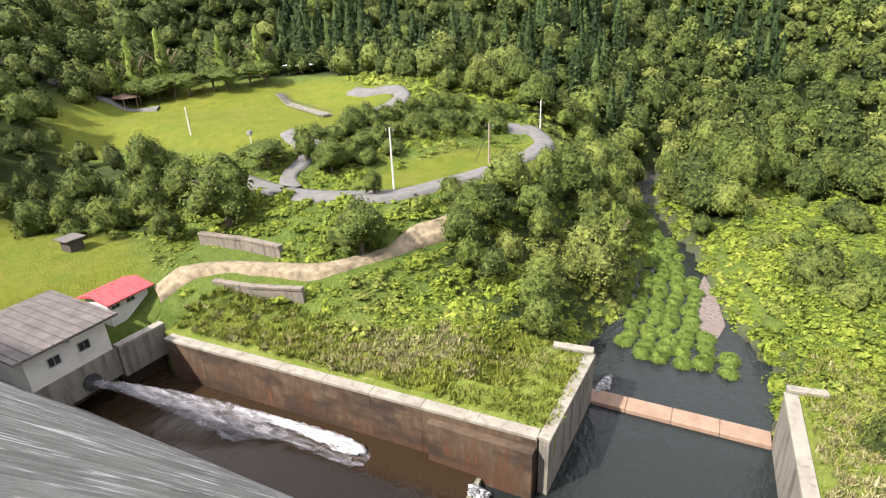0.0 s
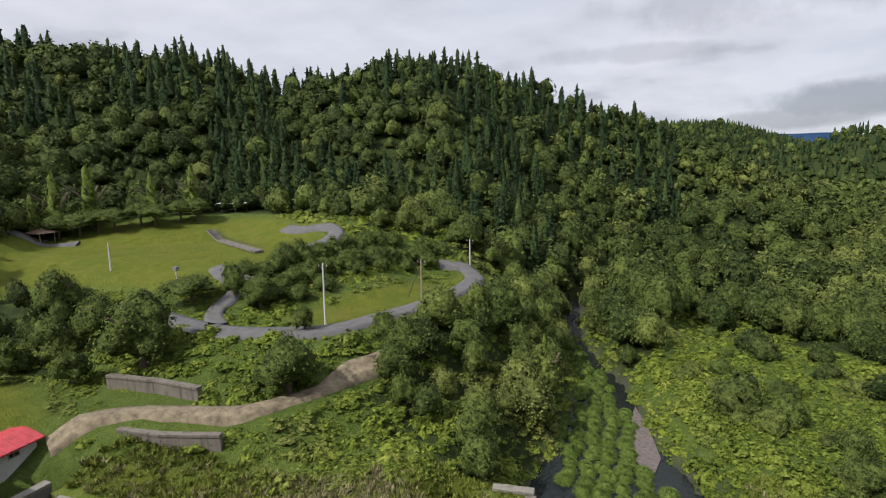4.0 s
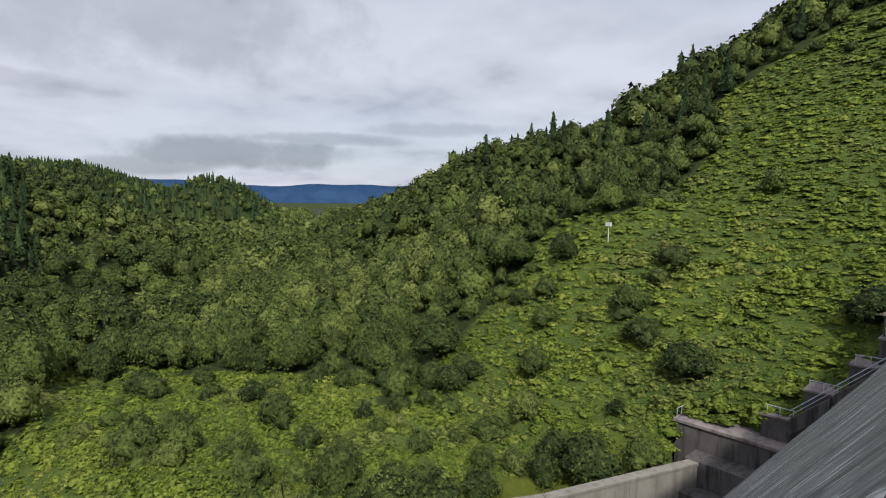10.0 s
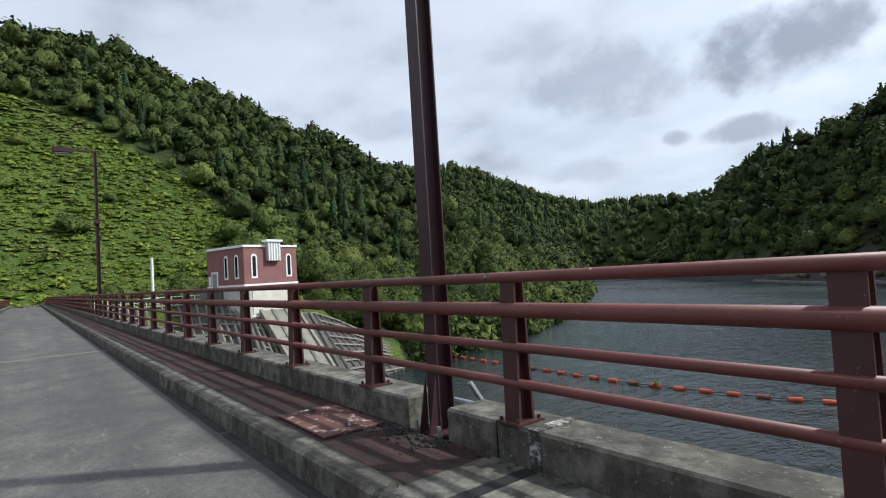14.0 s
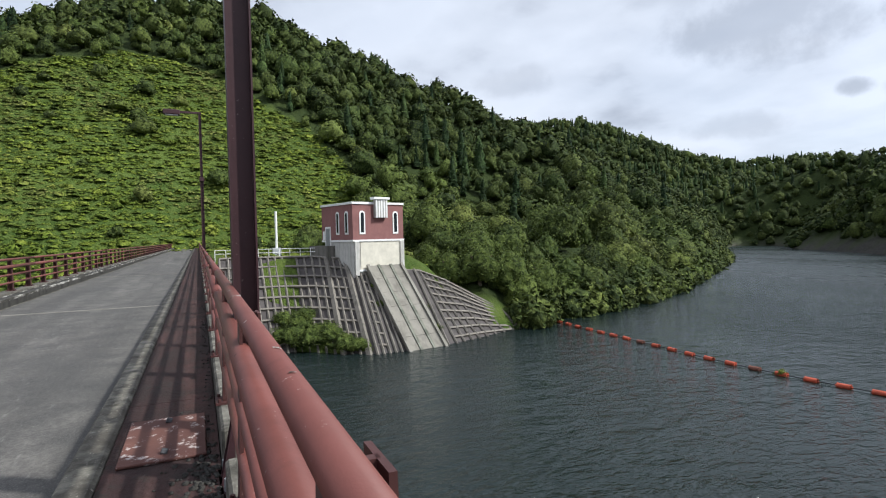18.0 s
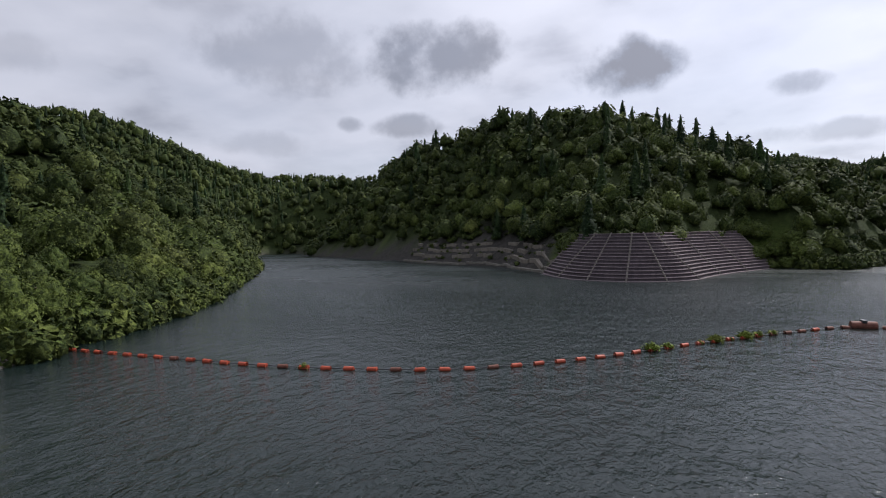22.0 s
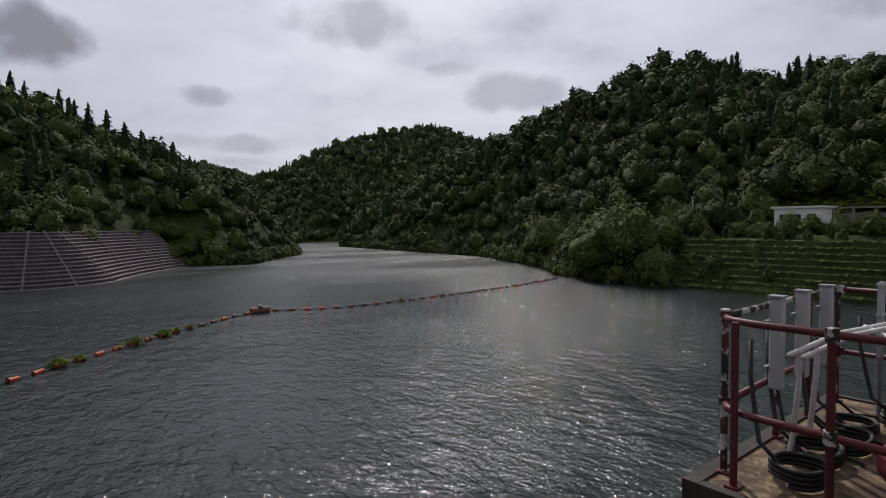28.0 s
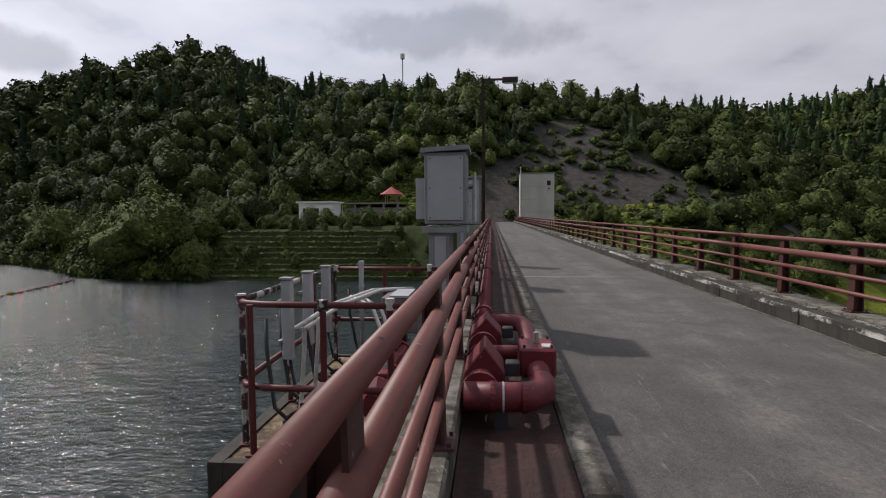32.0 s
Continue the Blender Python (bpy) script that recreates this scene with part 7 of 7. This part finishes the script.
for s in (0.45, FRONT - 0.25):
    part("pilaster", boxed(s - 0.25, -0.12, -2.4, s + 0.25, 0.1, 1.35, FM), STRIPE, intake)
hood = part("hood", boxed(2.7, -0.45, 4.0, 4.3, 0.0, 6.0, FM), STRIPE, intake, "white ribbed hood over the front")
part("hood_cap", boxed(2.45, -0.6, 6.0, 4.55, 0.3, 6.25, FM), WHITE_TRIM, intake, bevel=0.02)
for k in range(5):
    part("rib", boxed(2.76 + 0.33 * k, -0.5, 3.95, 2.9 + 0.33 * k, -0.45, 5.95, FM), WHITE_TRIM, hood)
SM = Matrix(((fy.x, fx.x, 0, HX), (fy.y, fx.y, 0, HY), (0, 0, 1, 0), (0, 0, 0, 1)))
for m, xs in ((FM, (1.2, 5.6)), (SM, (1.3, 3.3))):
    for x in xs:
        win = part("window_surround", arched(bmesh.new(), x, 2.15, 4.75, 0.72, -0.06, 0.02, m), WHITE_TRIM, intake)
        part("pane", arched(bmesh.new(), x, 2.35, 4.55, 0.40, -0.075, -0.05, m), DARK_GLASS, win)
door = part("door_surround", boxed(5.0, -0.06, 0.9, 6.3, 0.02, 3.1, SM), WHITE_TRIM, intake)
part("door_leaf", boxed(5.2, -0.08, 0.9, 6.1, -0.05, 2.9, SM), STEEL, door)
part("small_window", boxed(6.5, -0.06, 1.6, 6.9, 0.02, 2.6, SM), WHITE_TRIM, intake)
part("pad", boxed(-0.9, 4.2, -1.2, FRONT - 0.2, 8.8, 0.9, FM), CONCRETE, intake)

# framed slope: beams in a grid on the bank, over grey mortar
frame_slope = thing("framed_slope", "bank protected by a grid of concrete beams over grey mortar", "slope", kind="structure")
BEAM = concrete("slope_beam_concrete", (0.24, 0.215, 0.185), (0.09, 0.082, 0.07), 0.7, 2)
MORTAR = concrete("grey_mortar", (0.105, 0.092, 0.088), (0.05, 0.045, 0.042), 0.7, 1)
foot_line = [(53.5, -4.6), (54.4, -9), (54.2, -12), (51.2, -15.0), (49.0, -18.2), (49.0, -21), (49.7, -26), (51.3, -31), (54.2, -37.6)]
head_line = [(65.5, -5.0), (65.5, -9), (65, -12.5), (62.5, -16.0), (59.5, -18.6), (58.4, -21), (58.4, -25.6), (60.3, -29.5), (57.0, -36.4)]
head_z = [-0.5, -0.5, -0.5, -0.5, -0.9, -2.2, -2.2, -3.4, -7.6]


def slope_at(u, v):
    """A place on the bank: u along it, v from the water (0) to the top (1)."""
    t = u * (len(foot_line) - 1)
    i = min(int(t), len(foot_line) - 2)
    k = t - i
    a = Vector((*foot_line[i], WATER_Z - 0.5)).lerp(Vector((*foot_line[i + 1], WATER_Z - 0.5)), k)
    b = Vector((*head_line[i], head_z[i])).lerp(Vector((*head_line[i + 1], head_z[i + 1])), k)
    return a.lerp(b, v)


bm = bmesh.new()
NU, NV = 36, 9
grid = [[bm.verts.new(slope_at(i / NU, j / NV) + Vector((-0.12, 0, 0.12))) for j in range(NV + 1)] for i in range(NU + 1)]
for i in range(NU):
    for j in range(NV):
        bm.faces.new((grid[i][j], grid[i + 1][j], grid[i + 1][j + 1], grid[i][j + 1]))
part("mortar_face", bm, MORTAR, frame_slope)


def beam(a, b, w, parent, lift):
    a, b = a + lift, b + lift
    part("beam", tube(bmesh.new(), a, b, w, 4), BEAM, parent)


lift = Vector((-0.2, 0, 0.2))
for j in range(NV + 1):
    for i in range(0, NU, 4):
        u0, u1 = i / NU, (i + 4) / NU
        if 0.60 < (u0 + u1) / 2 < 0.74 and j < NV:
            continue
        beam(slope_at(u0, j / NV), slope_at(u1, j / NV), 0.15, frame_slope, lift)
for i in range(0, NU + 1):
    u = i / NU
    if 0.615 < u < 0.735:
        continue
    beam(slope_at(u, 0), slope_at(u, 1), 0.32 if i in (14, 17) else 0.13, frame_slope, lift * 1.1)
ramp = thing("gate_ramp", "pale concrete gate rails running down into the water", "ramp", kind="structure")
r0, r1 = Vector((49.4, -23.4, WATER_Z - 0.6)), Vector((58.3, -21.9, -1.75))
d = (r1 - r0).normalized()
n = Vector((d.y, -d.x, 0)).normalized()
up = n.cross(d)
if up.z < 0:
    up = -up
RM = Matrix(((d.x, n.x, up.x, r0.x), (d.y, n.y, up.y, r0.y), (d.z, n.z, up.z, r0.z), (0, 0, 0, 1)))
length = (r1 - r0).length
for k in range(6):
    part("ramp_slab", boxed(length * k / 6, -2.15, -0.6, length * (k + 1) / 6 - 0.03, 2.15, 0.55, RM), CONCRETE_PALE, ramp)
for s in (-2.1, -0.75, 0.75, 2.1):
    part("gate_rail", boxed(0, s - 0.16, 0.5, length, s + 0.16, 0.78 if abs(s) > 1 else 0.66, RM), CONCRETE_PALE if abs(s) > 1 else CONCRETE_MOSS, ramp)
# railing on top of the bank, mast, and poles
fence = thing("pipe_fence", "thin white pipe fence on top of the bank", "fence")
for k in range(12):
    x, y = 66.5 - 0.25 * k, -4.6 - 1.15 * k
    part("post", tube(bmesh.new(), (x, y, -0.6), (x, y, 0.7), 0.04, 6), WHITE_TRIM, fence)
for h in (0.25, 0.68):
    part("bar", tube(bmesh.new(), (66.5, -4.6, h), (63.75, -17.3, h), 0.03, 6), WHITE_TRIM, fence)
mast = thing("instrument_mast", "thin white instrument mast behind the bank", "mast", at=(72, -12.1, -0.6))
part("shaft", tube(bmesh.new(), (0, 0, 0), (0, 0, 6.0), 0.16, 10), WHITE_TRIM, mast)
part("box", boxed(-0.5, -0.5, 0, 0.5, 0.5, 1.3), BOX_GREY, mast)

# bushes that have taken root on the framed bank
for k, (u, v, w) in enumerate(((0.20, 0.12, 2.2), (0.25, 0.2, 2.5), (0.30, 0.12, 2.4), (0.35, 0.16, 2.2), (0.40, 0.10, 1.8), (0.28, 0.34, 1.7), (0.20, 0.30, 1.8), (0.45, 0.08, 1.6), (0.59, 0.55, 0.9), (0.595, 0.75, 1.1), (0.59, 0.9, 1.0), (0.745, 0.5, 0.7), (0.745, 0.25, 0.8))):
    q = slope_at(u, v)
    ob = new("bush", TREE_CROWNS[k % 5])
    ob.matrix_basis = pose(q.x + 0.3, q.y, q.z - 0.2, 0, 0, 40 * k) @ Matrix.Diagonal((w, w, w * 0.75, 1))
    tagged(ob, "leafy green bush rooted in the framed bank", "bush", "bushes on the bank")


# ---- boom of floats, terraced bank and far buildings ----
ORANGE = plain("faded_orange_float", (0.40, 0.068, 0.03), 0.6, vary=0.35, scale=3)
BROWN_FLOAT = plain("dirty_float", (0.16, 0.06, 0.04), 0.7, vary=0.4, scale=3)
boom_line = smooth_line([(61.5, -44.5), (53, -43.5), (42, -43), (31, -42.6), (22, -43.4), (13, -45.6), (3.6, -51.5), (-7, -61), (-16, -68.5), (-25, -74), (-34, -70.5), (-48, -70), (-62, -71), (-76, -73), (-88, -76)], 20)
step = np.concatenate([[0], np.cumsum(np.linalg.norm(np.diff(boom_line, axis=0), axis=1))])
total = step[-1]


def float_mesh(material, seed):
    bm = bmesh.new()
    tube(bm, (-0.42, 0, 0), (0.42, 0, 0), 0.20, 14)
    for s in (-0.42, 0.42):
        tube(bm, (s - 0.06 * (s > 0), 0, 0), (s + 0.06 * (s < 0), 0, 0), 0.215, 14)
    tube(bm, (-0.54, 0, 0), (-0.42, 0, 0), 0.06, 8)
    tube(bm, (0.42, 0, 0), (0.54, 0, 0), 0.06, 8)
    me = bpy.data.meshes.new("float")
    bm.to_mesh(me)
    bm.free()
    me.materials.append(material)
    return me


FLOATS = [float_mesh(ORANGE, 0), float_mesh(BROWN_FLOAT, 1)]
r = np.random.RandomState(8)
DRIFT = [crown(300 + s, 60, 6, 9, 7, 0.6, 0.5) for s in range(4)]


def drift_at(x, y, w):
    v, f = DRIFT[r.randint(4)]
    me = mesh_from("drift_plant", v * [w, w * 0.8, w * 0.8], f, SCRUB, tint=np.full(len(v), r.uniform(0.1, 0.7)))
    ob = new("drift_plant", me)
    ob.location = (x, y, WATER_Z + 0.02)
    tagged(ob, "green plants grown on drift caught by the boom", "plant", "plants on the boom")


s, k = 0.4, 0
while s < total:
    x, y = (np.interp(s, step, boom_line[:, i]) for i in (0, 1))
    x2, y2 = (np.interp(s + 0.3, step, boom_line[:, i]) for i in (0, 1))
    share = s / total
    dirty = share > 0.52 and r.uniform() < 0.8 or r.uniform() < 0.06
    ob = new("boom_float", FLOATS[1 if dirty else 0])
    ob.matrix_basis = pose(x, y, WATER_Z + 0.1, r.uniform(-8, 8), r.uniform(-4, 4), math.degrees(math.atan2(y2 - y, x2 - x)))
    tagged(ob, "dull weathered boom float on the reservoir" if dirty else "orange cylindrical boom float on the reservoir", "float", "floats of the boom")
    if 0.40 < share < 0.53 and r.uniform() < 0.8:
        drift_at(x, y, r.uniform(0.4, 1.05))
    elif k in (17, 57, 61, 70):
        drift_at(x, y, 0.6)
    s += 2.05
    k += 1
rope = thing("boom_rope", "dark wire rope that joins the boom floats", "rope")
part("rope", pipe(bmesh.new(), [(*p, WATER_Z + 0.12) for p in boom_line[::4]], 0.04, 6), DARK_STEEL, rope)
raft = thing("boom_buoy", "larger dark red buoy at the bend of the boom", "buoy", at=(-25, -74, WATER_Z))
part("body", tube(bmesh.new(), (-1.2, 0, 0.25), (1.2, 0, 0.25), 0.5, 16), BROWN_FLOAT, raft)
part("bracket", boxed(-0.2, -0.5, 0.6, 0.2, 0.5, 0.9), DARK_STEEL, raft)

# terraced bank of the headland
bank = thing("terraced_bank", "grey-violet terraced slope protection with horizontal ledges", "slope", kind="structure")
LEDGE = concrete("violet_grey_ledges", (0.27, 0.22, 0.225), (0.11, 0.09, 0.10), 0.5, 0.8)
# darker copy for the risers: shade below each lip put into the colour
LEDGE_SHADED = concrete("shade_toned_risers", (0.115, 0.095, 0.105), (0.05, 0.042, 0.05), 0.5, 0.8)
foot = smooth_line([(22, -154), (17.5, -143), (11.8, -134.3), (5, -130), (-2, -128.2), (-9, -130), (-15, -134.6), (-20, -145), (-26, -156), (-33, -166), (-40, -175)], 4)
norm = np.gradient(foot, axis=0)
norm = np.stack([norm[:, 1], -norm[:, 0]], 1)
norm /= np.linalg.norm(norm, axis=1, keepdims=True)
if norm[len(norm) // 2][1] > 0:
    norm = -norm
ROWS = 15
for j in range(ROWS):
    z0, z1 = WATER_Z - 0.6 + j * 0.76, WATER_Z - 0.6 + (j + 1) * 0.76
    o0, o1 = 0.74 * j, 0.74 * j + 0.26
    for i in range(0, len(foot) - 1, 4):
        seg = slice(i, min(i + 5, len(foot)))
        p, q = foot[seg], norm[seg]
        n = len(p)
        front0, front1 = p + q * o0, p + q * (o0 + 0.1)
        lip, inner = p + q * (o0 - 0.08), p + q * (o0 + 1.1)
        prof = [np.column_stack([front0, np.full(n, z0)]), np.column_stack([front1, np.full(n, z1 - 0.22)]), np.column_stack([lip, np.full(n, z1 - 0.2)]),
                np.column_stack([lip, np.full(n, z1)]), np.column_stack([inner, np.full(n, z1)])]
        idx = np.arange(5 * n).reshape(5, n)
        f = np.stack([idx[:-1, :-1], idx[:-1, 1:], idx[1:, 1:], idx[1:, :-1]], -1).reshape(-1, 4)
        for nm, cut, mat in (("riser", f[:n - 1], LEDGE_SHADED), ("ledge", f[n - 1:], LEDGE)):
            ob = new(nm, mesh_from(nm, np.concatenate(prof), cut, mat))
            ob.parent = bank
for i in range(0, len(foot), 5):
    a = Vector((*(foot[i] + norm[i] * -0.25), WATER_Z - 0.4))
    b = Vector((*(foot[i] + norm[i] * (0.74 * ROWS - 0.25)), WATER_Z - 0.4 + 0.76 * ROWS))
    part("rib", tube(bmesh.new(), a, b, 0.22, 4), BEAM, bank)

# worn ledges and a pale waterline along the bare bank beside it
SHELF = concrete("grey_brown_bank_ledges", (0.27, 0.24, 0.20), (0.10, 0.088, 0.07), 0.6, 0.8)
bare = thing("bank_ledges", "worn grey-brown ledges with a pale waterline along the bare bank", "bank", kind="structure")
shore = smooth_line([(22.5, -156.5), (33, -172), (41, -185), (53, -193), (65, -200), (80, -213), (94, -226)], 8)
inland = np.gradient(shore, axis=0)
inland = np.stack([inland[:, 1], -inland[:, 0]], 1)
inland /= np.linalg.norm(inland, axis=1, keepdims=True)
if inland[0][1] > 0 and inland[0][0] > 0:
    inland = -inland
lr = np.random.RandomState(15)
for off, tall, wide in ((0.1, 0.75, 1.2), (2.6, 1.25, 1.9), (4.9, 1.2, 1.8), (7.2, 1.1, 1.7)):
    for i in range(0, len(shore) - 2, 2):
        if off > 1 and lr.uniform() < 0.28:
            continue
        a, b = (shore[j] + inland[j] * (off + lr.uniform(-0.3, 0.3)) for j in (i, i + 2))
        za, zb = (max(float(rough_land(np.array([p[0]]), np.array([p[1]]))[0]), WATER_Z) for p in (a, b))
        d, q = (b - a) / np.linalg.norm(b - a), inland[i] * wide
        bm = bmesh.new()
        low = [bm.verts.new((*p, z - 0.9)) for p, z in ((a, za), (b, zb), (b + q, zb), (a + q, za))]
        top = [bm.verts.new((*p, z + tall)) for p, z in ((a - d * 0.1, za), (b, zb), (b + q, zb), (a + q, za))]
        bm.faces.new(top)
        for k in range(4):
            bm.faces.new((low[k], low[(k + 1) % 4], top[(k + 1) % 4], top[k]))
        bmesh.ops.recalc_face_normals(bm, faces=bm.faces)
        part("ledge", bm, CONCRETE_PALE if off < 1 else SHELF, bare, bevel=0.06)
pick = lr.randint(0, len(shore), 150)
reach = np.where(lr.uniform(0, 1, 150) < 0.6, lr.uniform(10, 16, 150), lr.uniform(1.5, 11, 150))
bx, by = shore[pick, 0] + inland[pick, 0] * reach + lr.uniform(-1, 1, 150), shore[pick, 1] + inland[pick, 1] * reach + lr.uniform(-1, 1, 150)
size = lr.uniform(0.5, 1.4, 150) + np.where(reach > 10, 1.3, 0.1)
plant_all("bank_bushes", LEAF, BROAD[2], bx, by, rough_land(bx, by) - 0.25, size, size * 0.8, "low bushes and grass in patches on the bare bank", "bushes", lr.uniform(0.25, 0.7, 150))

# buildings on the left bank
lodge = thing("lodge", "low white building with a long flat roof on the far bank", "building")
lz = -0.4
part("wall", boxed(-126, -46, lz, -118, -38.2, 4.6), WHITE_TRIM, lodge)
part("roof", boxed(-126.4, -46.5, 4.6, -117.6, -37.8, 4.95), WHITE_TRIM, lodge)
# grey wall: the shade under the long roof is put into its colour
part("wall", boxed(-134, -37.7, lz, -126, -22, 3.6), plain("shaded_wall", (0.3, 0.29, 0.28), 0.8), lodge)
part("roof", boxed(-134.5, -37.7, 4.4, -124.5, -24, 4.75), CONCRETE_PALE, lodge)
part("terrace", boxed(-125, -38, 1.9, -123.6, -18, 2.3), CONCRETE_PALE, lodge)
for k in range(5):
    part("column", boxed(-125, -38.4 + k * 3.4, lz, -124.6, -38.0 + k * 3.4, 4.4), CONCRETE_PALE, lodge)
for k in range(3):
    framed_window(lodge, pose(-118, -44.4 + k * 2.4, 2.9, 0, 0, 90), 1.2, 0.9)
pagoda = thing("gazebo", "small gazebo with a red pointed roof above the lodge", "gazebo", at=(-130, -27, -0.4))
for sx in (-1.3, 1.3):
    for sy in (-1.3, 1.3):
        part("post", tube(bmesh.new(), (sx, sy, 0), (sx, sy, 7.4), 0.12, 8), WOOD_POLE, pagoda)
bm = bmesh.new()
bmesh.ops.create_cone(bm, cap_ends=True, segments=6, radius1=3.0, radius2=0.1, depth=1.8, matrix=Matrix.Translation((0, 0, 8.1)))
part("roof", bm, plain("red_gazebo_roof", (0.30, 0.05, 0.045), 0.7), pagoda)
part("deck", boxed(-1.8, -1.8, 4.6, 1.8, 1.8, 4.8), WOOD_POLE, pagoda)
road_rail = thing("guard_rail", "pale guard rail of the road along the far bank", "guard rail")
for k in range(14):
    part("post", boxed(-118.1, -56 - 3.2 * k, -0.5, -117.9, -55.85 - 3.2 * k, 0.9), POLE, road_rail)
part("rail", boxed(-117.9, -98, 0.45, -117.8, -55.5, 0.8), POLE, road_rail)
left_bank = thing("grass_ledges", "grassy stepped bank with thin ledges above the water", "slope", kind="structure")
GRASSY = plain("grassy_ledge", (0.05, 0.07, 0.02), 0.95, vary=0.4, scale=2)
for j in range(9):
    z = WATER_Z + 0.5 + j * 0.95
    o = (z - WATER_Z) / 0.95
    part("ledge", boxed(-95.5 - o, -54, z - 1.2, -90.2 - o, -14 - 0.8 * j, z + 0.12), GRASSY, left_bank)
gr = np.random.RandomState(41)
gy2 = np.concatenate([gr.uniform(-54, -14 - 0.8 * j, 70) for j in range(9)])
gz2 = np.repeat(WATER_Z + 0.62 + 0.95 * np.arange(9), 70)
gx2 = -90.35 - (gz2 - 0.12 - WATER_Z) / 0.95 - gr.uniform(0, 0.5, len(gz2))
plant_all("bank_grass", LEAF, [mat_of_leaves(140 + s, 22, 0.3) for s in range(5)], gx2, gy2, gz2 - 0.15, gr.uniform(0.4, 0.9, len(gz2)), gr.uniform(0.25, 0.6, len(gz2)), "rough grass and creepers on the stepped bank", "grass", gr.uniform(0.3, 0.9, len(gz2)))
utility_pole(-121, -64, 9, POLE, "pale utility pole on the far bank road")
tower2 = thing("relay_mast", "thin relay mast with a white head on the ridge", "mast", at=(-222, -39, float(rough_land(-222.0, -39.0))))
part("shaft", tube(bmesh.new(), (0, 0, 0), (0, 0, 19), 0.25, 8), POLE, tower2)
part("head", tube(bmesh.new(), (0, 0, 17.5), (0, 0, 19.5), 0.9, 10), WHITE_WALL, tower2)
